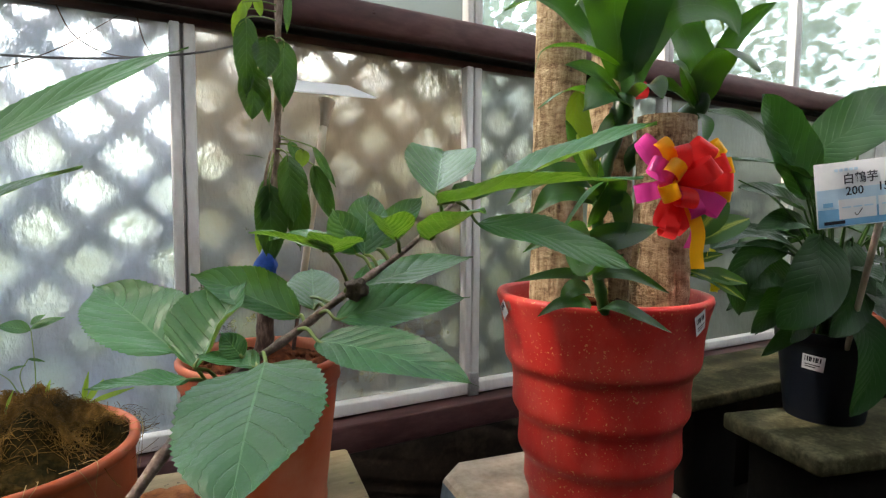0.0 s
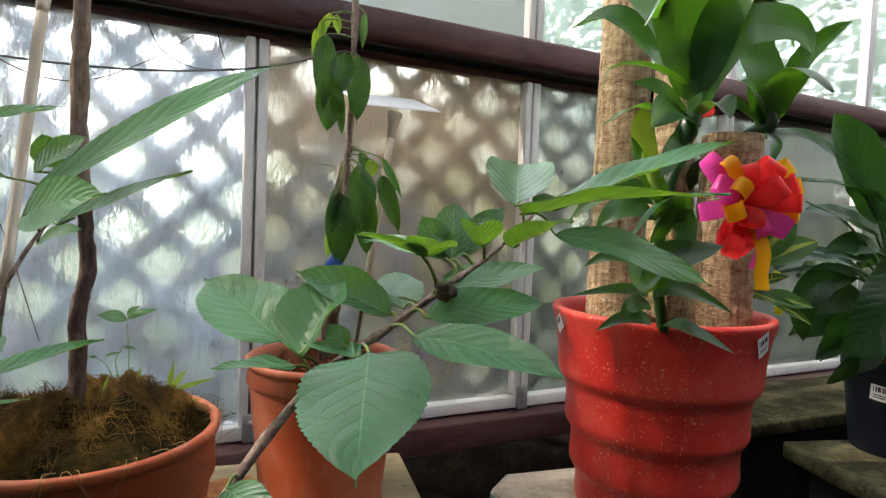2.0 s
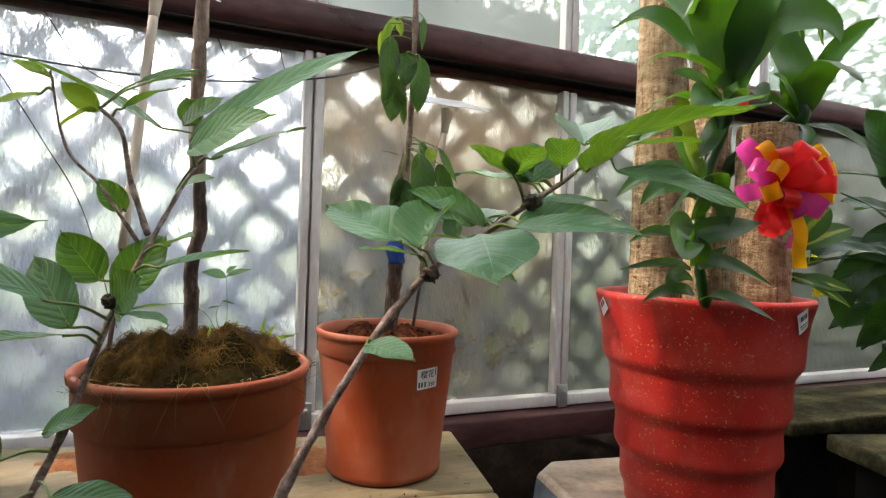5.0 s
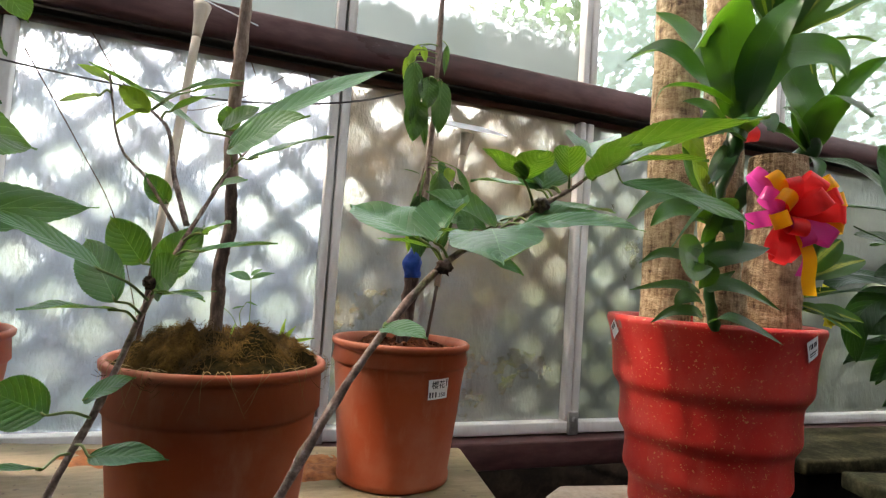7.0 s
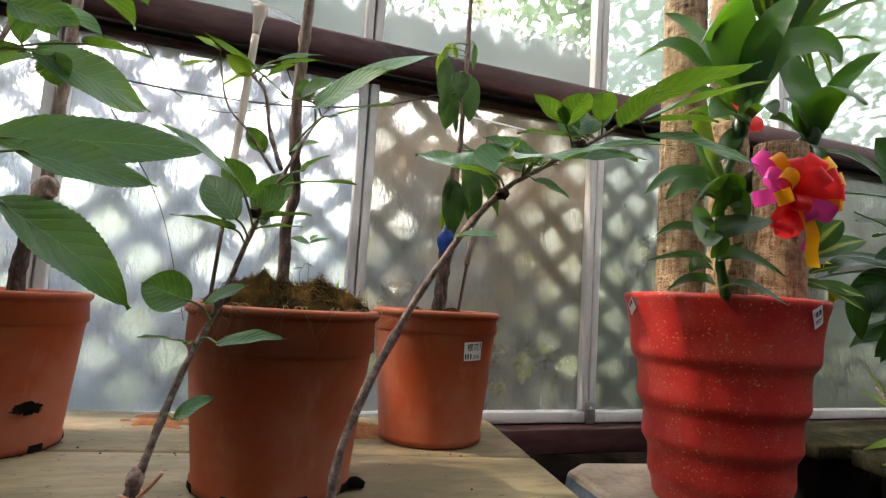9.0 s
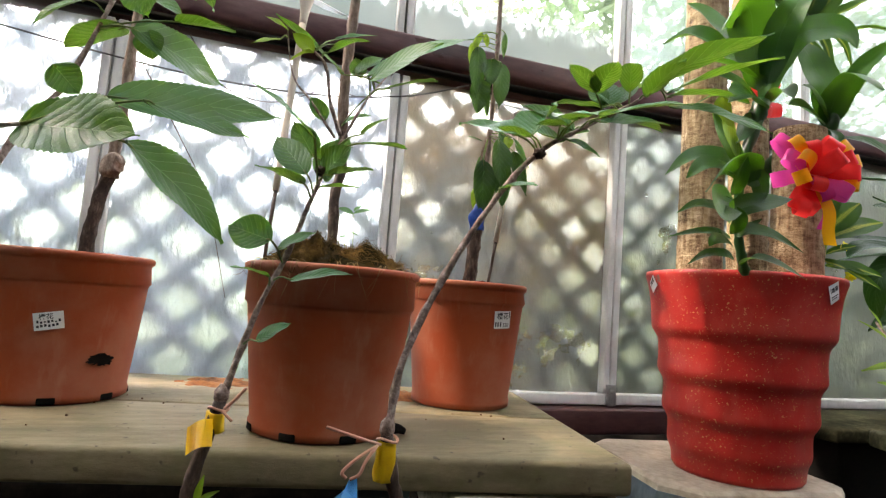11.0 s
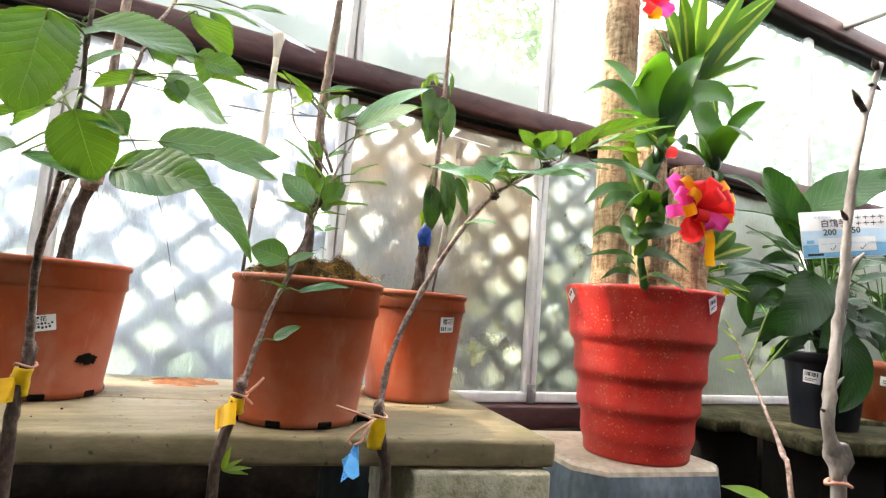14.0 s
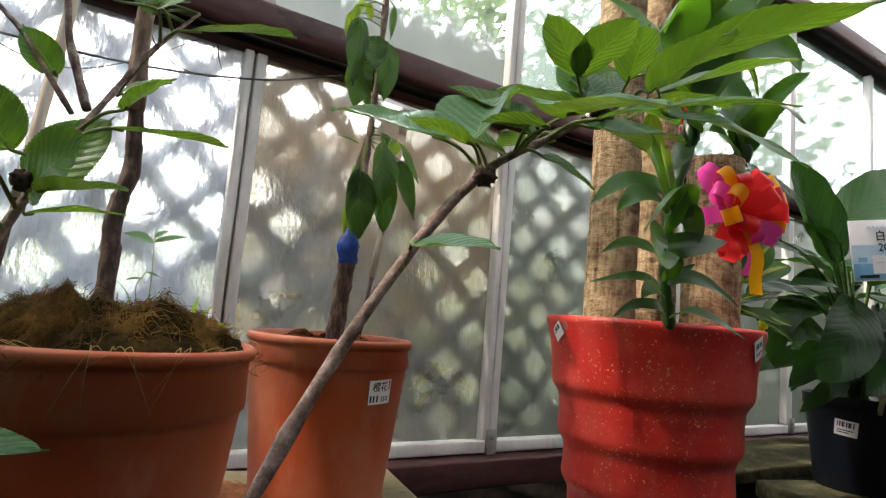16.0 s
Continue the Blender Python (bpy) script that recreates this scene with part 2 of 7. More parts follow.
M_blackpot = plastic("black_pot_plastic", (0.003, 0.005, 0.010), (0.008, 0.012, 0.02), 0.45, 0.3)
M_soil = surface("red_soil", (0.014, 0.004, 0.002), (0.065, 0.019, 0.008), (0.17, 0.055, 0.022), 45, 140, (0.85, 1.0), 0, 1.0, 0.008, spec=0.03)
M_spill = surface("spilled_orange_soil", (0.12, 0.04, 0.012), (0.3, 0.105, 0.032), (0.42, 0.18, 0.065), 45, 120, (0.85, 1.0), 0, 0.8, 0.004)
M_coco = surface("coconut_fibre", (0.003, 0.004, 0.002), (0.014, 0.011, 0.004), (0.055, 0.032, 0.009), 26, 190, (0.85, 1.0), 0, 1.0, 0.006, spec=0.02)
M_bark = surface("cherry_bark", (0.018, 0.010, 0.007), (0.07, 0.042, 0.031), (0.21, 0.15, 0.12), 90, 380, (0.5, 0.85), 0, 0.8, 0.003, stretch=(1, 1, 0.4))
M_palebark = surface("pale_bark", (0.09, 0.055, 0.04), (0.24, 0.165, 0.125), (0.42, 0.32, 0.26), 110, 420, (0.55, 0.85), 0, 0.7, 0.002, stretch=(1, 1, 0.4))
M_greybark = surface("grey_twig_bark", (0.07, 0.042, 0.034), (0.24, 0.165, 0.135), (0.5, 0.40, 0.35), 140, 480, (0.6, 0.9), 0, 0.7, 0.002)
M_ashbark = surface("ash_grey_bark", (0.12, 0.095, 0.08), (0.32, 0.275, 0.24), (0.52, 0.47, 0.43), 55, 260, (0.6, 0.9), 0, 0.7, 0.002, stretch=(1, 1, 0.4))
M_stem = surface("green_stem", (0.07, 0.12, 0.025), (0.13, 0.19, 0.045), (0.2, 0.25, 0.07), 30, 90, (0.4, 0.6), 0, 0.2, 0.001)
M_stake = surface("bamboo_stake", (0.3, 0.23, 0.15), (0.5, 0.42, 0.32), (0.62, 0.56, 0.47), 20, 90, (0.4, 0.6), 0, 0.3, 0.001, stretch=(1, 1, 0.15))
M_darkstake = surface("dark_stake", (0.03, 0.015, 0.012), (0.07, 0.04, 0.03), (0.12, 0.08, 0.06), 25, 90, (0.5, 0.8), 0, 0.3, 0.001)
M_card = surface("white_card", (0.7, 0.72, 0.74), (0.8, 0.82, 0.84), (0.85, 0.86, 0.88), 12, 80, (0.25, 0.4), 0, 0.05, 0.0005)
M_ink = surface("dark_ink", (0.01, 0.012, 0.02), (0.02, 0.022, 0.035), (0.03, 0.035, 0.05), 20, 90, (0.5, 0.7), 0, 0.0, 0.0005)
M_yellow = surface("yellow_tape", (0.62, 0.33, 0.008), (0.78, 0.47, 0.012), (0.85, 0.58, 0.03), 25, 110, (0.3, 0.55), 0, 0.5, 0.002)
M_bluetape = surface("blue_tape", (0.005, 0.03, 0.16), (0.01, 0.06, 0.3), (0.03, 0.1, 0.42), 40, 120, (0.3, 0.5), 0, 0.5, 0.002)
M_bluetag = surface("sky_blue_tag", (0.03, 0.28, 0.62), (0.06, 0.38, 0.75), (0.12, 0.46, 0.8), 30, 120, (0.35, 0.5), 0, 0.2, 0.001)
M_wire = surface("salmon_wire", (0.5, 0.2, 0.13), (0.62, 0.3, 0.2), (0.7, 0.4, 0.3), 30, 90, (0.35, 0.5))
M_cable = surface("dark_cable", (0.04, 0.04, 0.042), (0.09, 0.085, 0.085), (0.15, 0.14, 0.13), 20, 90, (0.5, 0.7))
M_cherry = leafmat("cherry_leaf", (0.009, 0.080, 0.024), (0.024, 0.140, 0.042), (0.11, 0.27, 0.09), (0.18, 0.36, 0.02), 0.40, thin=0.22, spec=0.5)
M_young = leafmat("young_cherry_leaf", (0.10, 0.24, 0.03), (0.16, 0.3, 0.04), (0.25, 0.38, 0.1), (0.35, 0.5, 0.03), 0.4, thin=0.45)
M_wilt = leafmat("wilted_leaf", (0.010, 0.05, 0.012), (0.022, 0.08, 0.016), (0.05, 0.12, 0.03), (0.10, 0.24, 0.015), 0.4, thin=0.22)
M_drac = leafmat("dracaena_leaf", (0.007, 0.040, 0.012), (0.016, 0.070, 0.018), (0.03, 0.10, 0.03), (0.11, 0.32, 0.012), 0.32, 0.0, thin=0.23, spec=0.55)
M_varie = leafmat("variegated_leaf", (0.016, 0.07, 0.014), (0.028, 0.10, 0.018), (0.2, 0.25, 0.05), (0.14, 0.28, 0.015), 0.48, 0.0, patch=(0.40, 0.44, 0.06), thin=0.26, spec=0.2)
M_lily = leafmat("peace_lily_leaf", (0.008, 0.034, 0.012), (0.016, 0.056, 0.018), (0.028, 0.075, 0.027), (0.06, 0.2, 0.015), 0.36, 12.0, thin=0.14, spec=0.32)
M_frost = glass("frosted_glass", 0.25, 0.04, 1.25, milk=(0.60, 0.74, 0.96), ripple=0.008, soften=0.22)
M_frost2 = glass("brown_grimy_frosted_glass", 0.38, 0.03, 1.22, milk=(0.38, 0.30, 0.21), dirt_scale=3.5, ripple=0.005, soften=0.16, tint=(0.95, 0.93, 0.86), clean=(0.40, 0.45, 0.50))
M_frost3 = glass("grey_frosted_glass", 0.5, 0.03, 1.22, milk=(0.30, 0.35, 0.34), dirt_scale=4.0, ripple=0.004, soften=0.18, tint=(0.9, 0.91, 0.86))
M_clear = glass("grimy_clear_glass", 0.10, 0.14, 1.03, milk=(0.24, 0.27, 0.25), band=0.30)
M_clear2 = glass("cleaner_clear_glass", 0.32, 0.2, 1.03, milk=(0.42, 0.50, 0.48), band=0.10, tint=(0.82, 0.87, 0.88))
M_pale = glass("roof_glass", 0.75, 0.5, 1.1)


def red_glaze():
    m, nt, b = shader("red_glaze")
    n1 = tex(nt, "noise", 7, detail=6)
    base = ramp(nt, n1, [(0.3, (0.43, 0.016, 0.013)), (0.55, (0.54, 0.026, 0.019)), (0.75, (0.58, 0.045, 0.030))])
    fleck = tex(nt, "noise", 200, detail=2, rough=0.6)
    where = ramp(nt, tex(nt, "noise", 12, detail=3, stretch=(1, 1, 3)), [(0.36, (0, 0, 0)), (0.58, (1, 1, 1))])
    spots = maths(nt, "MULTIPLY", ramp(nt, fleck, [(0.63, (0, 0, 0)), (0.68, (1, 1, 1))]), where)
    dust = ramp(nt, tex(nt, "noise", 22, detail=7, rough=0.7, stretch=(1, 1, 0.5)), [(0.45, (0, 0, 0)), (0.75, (0.26, 0.26, 0.26))])
    base = mixc(nt, dust, base, (0.55, 0.20, 0.15))
    base = mixc(nt, spots, base, (0.64, 0.33, 0.13))
    chips = ramp(nt, tex(nt, "noise", 15, detail=7, rough=0.65, stretch=(1, 1, 1.6)), [(0.685, (0, 0, 0)), (0.70, (1, 1, 1))])
    nt.links.new(mixc(nt, chips, base, (0.24, 0.12, 0.09)), b.inputs["Base Color"])
    nt.links.new(maths(nt, "ADD", maths(nt, "MULTIPLY", n1, 0.3), 0.27), b.inputs["Roughness"])
    b.inputs["Specular IOR Level"].default_value = 0.42
    bump(nt, b, maths(nt, "SUBTRACT", n1, maths(nt, "MULTIPLY", chips, 0.3)), 0.25, 0.003)
    return m


M_red = red_glaze()


def cane_bark():
    """Pale corky bark: rows of old leaf scars across, broken by short upright furrows."""
    m, nt, b = shader("dracaena_cane_bark")
    furrow = tex(nt, "noise", 130, detail=5, rough=0.65, stretch=(1, 1, 0.16))
    cracks = tex(nt, "noise", 62, detail=5, rough=0.75, stretch=(0.6, 0.6, 1.25))
    patch = tex(nt, "noise", 11, detail=4)
    v = maths(nt, "ADD", maths(nt, "MULTIPLY", furrow, 0.45), maths(nt, "MULTIPLY", cracks, 0.55))
    col = ramp(nt, v, [(0.36, (0.07, 0.036, 0.016)), (0.44, (0.27, 0.17, 0.085)), (0.52, (0.46, 0.33, 0.18)), (0.62, (0.64, 0.50, 0.31))])
    nt.links.new(mixc(nt, ramp(nt, patch, [(0.5, (0, 0, 0)), (0.7, (0.4, 0.4, 0.4))]), col, (0.22, 0.13, 0.06)), b.inputs["Base Color"])
    b.inputs["Roughness"].default_value = 0.85
    bump(nt, b, v, 1.0, 0.025)
    return m


M_cane = cane_bark()


def ribbon(name, c, thin=0.5):
    m, nt, b = shader(name)
    n = tex(nt, "noise", 60, detail=3)
    nt.links.new(mixc(nt, n, tuple(x * 0.75 for x in c), c), b.inputs["Base Color"])
    b.inputs["Roughness"].default_value = 0.3
    tr = nt.nodes.new("ShaderNodeBsdfTranslucent")
    tr.inputs["Color"].default_value = (*c, 1)
    mx = nt.nodes.new("ShaderNodeMixShader")
    mx.inputs[0].default_value = thin
    nt.links.new(b.outputs[0], mx.inputs[1])
    nt.links.new(tr.outputs[0], mx.inputs[2])
    nt.links.new(mx.outputs[0], nt.nodes["Material Output"].inputs["Surface"])
    return m


M_sheet = ribbon("thin_white_plastic", (0.84, 0.86, 0.88), 0.6)
M_rred = ribbon("red_ribbon", (0.88, 0.05, 0.05))
M_rpink = ribbon("magenta_ribbon", (0.82, 0.08, 0.42))
M_ryel = ribbon("yellow_ribbon", (0.92, 0.47, 0.015))
M_flower = ribbon("yellow_petal", (0.8, 0.7, 0.03))


def garden_glow():
    """Glowing plane far behind the lattice: garden light painted as sky between foliage masses."""
    m, nt, b = shader("garden_distance")
    nt.nodes.remove(b)
    big = tex(nt, "noise", 1.3, detail=4)
    leaf = tex(nt, "noise", 9.0, detail=8, rough=0.8)
    sep = nt.nodes.new("ShaderNodeSeparateXYZ")
    nt.links.new(nt.nodes.new("ShaderNodeNewGeometry").outputs["Position"], sep.inputs[0])
    # painted brighter with height, towards the sky
    rise = maths(nt, "MINIMUM", maths(nt, "MAXIMUM", maths(nt, "MULTIPLY", maths(nt, "SUBTRACT", sep.outputs["Z"], 2.6), 0.04), -0.05), 0.05)
    v = maths(nt, "ADD", maths(nt, "ADD", maths(nt, "MULTIPLY", big, 0.4), maths(nt, "MULTIPLY", leaf, 0.6)), rise)
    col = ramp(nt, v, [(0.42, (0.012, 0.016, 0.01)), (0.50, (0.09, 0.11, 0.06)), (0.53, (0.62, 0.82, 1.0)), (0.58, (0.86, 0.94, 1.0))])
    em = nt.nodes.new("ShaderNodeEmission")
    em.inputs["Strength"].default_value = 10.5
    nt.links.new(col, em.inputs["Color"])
    nt.links.new(em.outputs[0], nt.nodes["Material Output"].inputs["Surface"])
    return m


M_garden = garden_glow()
M_outleaf = leafmat("garden_leaf", (0.05, 0.11, 0.03), (0.09, 0.17, 0.05), (0.1, 0.2, 0.06), (0.22, 0.34, 0.14), 0.5, 0.0, thin=0.45)

M_limeleaf = leafmat("yellowish_leaf", (0.11, 0.15, 0.03), (0.17, 0.2, 0.05), (0.2, 0.24, 0.06), (0.5, 0.55, 0.12), 0.5, 0.0, thin=0.5)
M_brownleaf = leafmat("brown_hedge_leaf", (0.10, 0.075, 0.04), (0.15, 0.12, 0.05), (0.12, 0.1, 0.05), (0.5, 0.3, 0.07), 0.6, 0.0, thin=0.45)

# ---- tools ----
ORG = {}


def thing(name, at, label, category, group="", kind=""):
    ob = new(name)
    ob.location = at
    ORG[ob.name] = Vector(at)
    return tagged(ob, label, category, group, kind)


def part(name, bm, mats, parent=None, label="", smooth=True):
    """Links a bmesh in world coordinates as one mesh object, under a thing or a part if given."""
    me = bpy.data.meshes.new(name)
    o = ORG[parent.name] if parent else Vector((0, 0, 0))
    if parent:
        bmesh.ops.translate(bm, verts=bm.verts, vec=-o)
    bm.normal_update()
    bm.to_mesh(me)
    bm.free()
    for m in mats if isinstance(mats, (list, tuple)) else (mats,):
        me.materials.append(m)
    if smooth:
        me.polygons.foreach_set("use_smooth", [True] * len(me.polygons))
    ob = new(name, me)
    if parent:
        ob.parent = parent
    ORG[ob.name] = o
    if label:
        ob["label"] = label
    return ob


def box(lo, hi, bevel=0.0, m=None, bm=None, segs=2):
    bm = bm or bmesh.new()
    lo, hi = Vector(lo), Vector(hi)
    made = bmesh.ops.create_cube(bm, size=1.0)["verts"]
    for v in made:
        v.co = Vector(((lo[i] + hi[i]) / 2 + v.co[i] * (hi[i] - lo[i]) for i in range(3)))
    if bevel:
        es = {e for v in made for e in v.link_edges}
        out = bmesh.ops.bevel(bm, geom=list(es), offset=bevel, segments=segs, profile=0.5, affect="EDGES", clamp_overlap=True)
        made = list({v for f in out["faces"] for v in f.verts} | {v for v in made if v.is_valid})
    if m is not None:
        bmesh.ops.transform(bm, matrix=m, verts=[v for v in made if v.is_valid])
    return bm


def lathe(profile, segs=48, at=(0, 0, 0), wob=0.0, tilt=0.0):
    """A body of revolution from (radius, height) pairs; wob ripples it, tilt slants its rings."""
    bm = bmesh.new()
    rings = []
    for r, z in profile:
        ring = []
        for i in range(segs):
            a = 2 * math.pi * i / segs
            rr = r * (1 + wob * noise.noise((math.cos(a) * 2, math.sin(a) * 2, z * 6)))
            ring.append(bm.verts.new((at[0] + rr * math.cos(a), at[1] + rr * math.sin(a), at[2] + z + tilt * r * math.cos(a))))
        rings.append(ring)
    for a, b in zip(rings, rings[1:]):
        for i in range(segs):
            j = (i + 1) % segs
            bm.faces.new((a[i], a[j], b[j], b[i]))
    for ring, flip in ((rings[0], True), (rings[-1], False)):
        if profile[0 if flip else -1][0] > 1e-5:
            bm.faces.new(ring[::-1] if flip else ring)
    return bm


def spline(pts, n):
    """Catmull-Rom through points, n samples a span."""
    p = [Vector(q) for q in pts]
    p = [p[0] * 2 - p[1]] + p + [p[-1] * 2 - p[-2]]
    out = []
    for i in range(1, len(p) - 2):
        for k in range(n):
            t = k / n
            a, b, c, d = p[i - 1], p[i], p[i + 1], p[i + 2]
            out.append(0.5 * (2 * b + (c - a) * t + (2 * a - 5 * b + 4 * c - d) * t * t + (3 * b - a - 3 * c + d) * t ** 3))
    out.append(p[-2])
    return out


def tube(pts, radii, segs=10, n=6, rough=0.0, bm=None, mat=0, knots=0.0):
    """A tapered, slightly uneven round body along a smooth path."""
    bm = bm or bmesh.new()
    path = spline(pts, n)
    side = Vector((0.3, 0.9, 0.2))
    rings = []
    for i, q in enumerate(path):
        d = (path[min(i + 1, len(path) - 1)] - path[max(i - 1, 0)]).normalized()
        u = d.cross(side).normalized() if abs(d.dot(side)) < 0.98 else d.cross(Vector((1, 0, 0))).normalized()
        w = d.cross(u)
        f = i / (len(path) - 1) * (len(radii) - 1)
        k = min(int(f), len(radii) - 2)
        r = radii[k] + (radii[k + 1] - radii[k]) * (f - k)
        if knots:
            r *= 1 + knots * max(0.0, math.sin(i * 1.9)) ** 6
        ring = []
        for s in range(segs):
            a = 2 * math.pi * s / segs
            rr = r * (1 + rough * noise.noise(q * 60 + Vector((math.cos(a), math.sin(a), 0)) * 1.3))
            ring.append(bm.verts.new(q + (u * math.cos(a) + w * math.sin(a)) * rr))
        rings.append(ring)
    faces = []
    for a, b in zip(rings, rings[1:]):
        for i in range(segs):
            j = (i + 1) % segs
            faces.append(bm.faces.new((a[i], a[j], b[j], b[i])))
    faces += [bm.faces.new(rings[0][::-1]), bm.faces.new(rings[-1])]
    for f in faces:
        f.material_index = mat
    return bm


def blade(base, tip, width, up=(0, 0, 1), droop=0.12, fold=0.25, shape=(0.75, 1.1), teeth=0, pleat=0.0, wave=0.0, rows=16, stalk=None, twist=0.0):
    """A leaf from its base to its tip: outline by shape, sawteeth, fold along the midrib, droop and ripples; stalk adds a petiole from that point."""
    bm = bmesh.new()
    uv = bm.loops.layers.uv.new("UVMap")
    base, tip, up = Vector(base), Vector(tip), Vector(up)
    d = tip - base
    length = d.length
    d.normalize()
    side = d.cross(up)
    side = side.normalized() if side.length > 1e-4 else d.cross(Vector((1, 0, 0))).normalized()
    nrm = side.cross(d).normalized()
    cols = (-1.0, -0.5, 0.0, 0.5, 1.0)
    pa, pb = shape
    top = (pa / (pa + pb)) ** pa * (pb / (pa + pb)) ** pb
    seed = Vector((base.x * 17, base.y * 13, base.z * 19))
    grid = []
    for i in range(rows + 1):
        s = i / rows
        w = width * 0.5 * (s ** pa) * ((1 - s) ** pb) / top
        w = max(w, 0.0006)
        if teeth and 0 < i < rows:
            w *= 1 + (0.03 if i % 2 else -0.03)
        c = base + d * (s * length) - nrm * (droop * length * (s * s - s * 0.35)) + nrm * (droop * length * 0.65 * s)
        tw = twist * s
        sd = side * math.cos(tw) + nrm * math.sin(tw)
        nn = nrm * math.cos(tw) - side * math.sin(tw)
        line = []
        for u in cols:
            h = fold * abs(u) * w
            h += pleat * width * math.sin(2 * math.pi * 8 * (s - 0.12 * abs(u))) * abs(u)
            h += wave * width * noise.noise(seed + Vector((s * 3.5, u * 1.2, 0)))
            line.append(bm.verts.new(c + sd * (u * w) + nn * h))
        grid.append(line)
    for i in range(rows):
        for j in range(4):
            f = bm.faces.new((grid[i][j], grid[i][j + 1], grid[i + 1][j + 1], grid[i + 1][j]))
            for lp, (a, b) in zip(f.loops, ((i, j), (i, j + 1), (i + 1, j + 1), (i + 1, j))):
                lp[uv].uv = ((cols[b] + 1) / 2, a / rows)
    if stalk is not None:
        st = Vector(stalk)
        tube([st, (st + base) / 2 + Vector((0, 0, 0.004)), base, base + d * length * 0.12], [0.0016, 0.0012, 0.001], 5, 3, bm=bm, mat=1)
    return bm


def arch_blade(pts, width, up=(0, 0, 1), fold=0.3, shape=(0.42, 0.6), wave=0.1, n=8, teeth=0, stalk=None):
    """A leaf whose midrib runs smoothly through several points, folded along it."""
    bm = bmesh.new()
    uv = bm.loops.layers.uv.new("UVMap")
    path = spline(pts, n)
    up = Vector(up).normalized()
    pa, pb = shape
    top = (pa / (pa + pb)) ** pa * (pb / (pa + pb)) ** pb
    m = len(path) - 1
    side = None
    grid = []
    for i, q in enumerate(path):
        s = i / m
        d = (path[min(i + 1, m)] - path[max(i - 1, 0)]).normalized()
        sd = d.cross(up) if side is None else side - d * side.dot(d)
        side = sd.normalized()
        nn = side.cross(d).normalized()
        w = max(width * 0.5 * (s ** pa) * ((1 - s) ** pb) / top, 0.0006)
        if teeth and 0 < i < m:
            w *= 1 + (0.05 if i % 2 else -0.04)
        line = []
        for u in (-1.0, -0.5, 0.0, 0.5, 1.0):
            h = fold * abs(u) * w + wave * width * noise.noise((q.x * 17 + u, q.y * 17, q.z * 17 + s * 2))
            line.append(bm.verts.new(q + side * (u * w) + nn * h))
        grid.append(line)
    for i in range(m):
        for j in range(4):
            f = bm.faces.new((grid[i][j], grid[i][j + 1], grid[i + 1][j + 1], grid[i + 1][j]))
            for lp, (a, b) in zip(f.loops, ((i, j), (i, j + 1), (i + 1, j + 1), (i + 1, j))):
                lp[uv].uv = (b / 4, a / m)
    if stalk is not None:
        tube([stalk, Vector(stalk).lerp(path[0], 0.5), path[0], path[1]], [0.0012, 0.001, 0.0008], 5, 3, bm=bm, mat=1)
    return bm
# ---- the glasshouse ----
XL, XR, YB = -3.2, 4.6, -3.4          # inner sides and back of the house
BARS = (-2.95, -2.2, -1.46, -0.745, -0.015, 0.765, 1.53, 2.295, 3.06, 3.82)
Z_SILL, Z_BEAM, Z_TOP = 0.635, 1.615, 2.40

bm = box((XL - 4, YB - 4, -0.2), (XR + 4, 6.0, 0.0))
tagged(part("floor", bm, M_floor), "concrete greenhouse floor with under-bench shade in its colour", "floor", kind="structure")
tagged(part("wall_base", box((XL, 0.0, 0.0), (XR, 0.16, 0.52)), M_base), "masonry base wall under the glazing, near-black with painted shade", "wall", kind="structure")
tagged(part("sill_ledge", box((XL, -0.085, 0.525), (XR, 0.10, 0.598), 0.006), M_brown), "brown painted steel ledge below the windows", "ledge", kind="structure")
tagged(part("window_sill_rail", box((XL, -0.035, 0.602), (XR, 0.02, Z_SILL), 0.004), M_alu), "dirty white aluminium bottom rail of the glazing", "rail", kind="structure")

beam = thing("cross_beam", (0, 0, 1.57), "glossy brown painted steel beam across the glazing", "beam", kind="structure")
bm = box((XL, -0.075, 1.538), (XR, 0.03, Z_BEAM), 0.012)
box((XL, -0.03, 1.512), (XR, 0.03, 1.536), 0.0, bm=bm)
part("beam_body", bm, M_brown, beam)
# black strip: the shade below the beam, put in as colour
part("painted_shadow", box((XL, -0.05, 1.521), (XR, -0.031, 1.5375)), M_black, beam)
top = thing("eaves_beam", (0, 0, 2.44), "dark brown painted steel beam at the top of the glazing", "beam", kind="structure")
part("beam_body", box((XL, -0.085, Z_TOP + 0.02), (XR, 0.03, 2.50), 0.012), M_brown, top)
# shade under the eaves beam, again a black strip
part("painted_shadow", box((XL, -0.06, Z_TOP - 0.02), (XR, 0.03, Z_TOP + 0.018)), M_black, top)

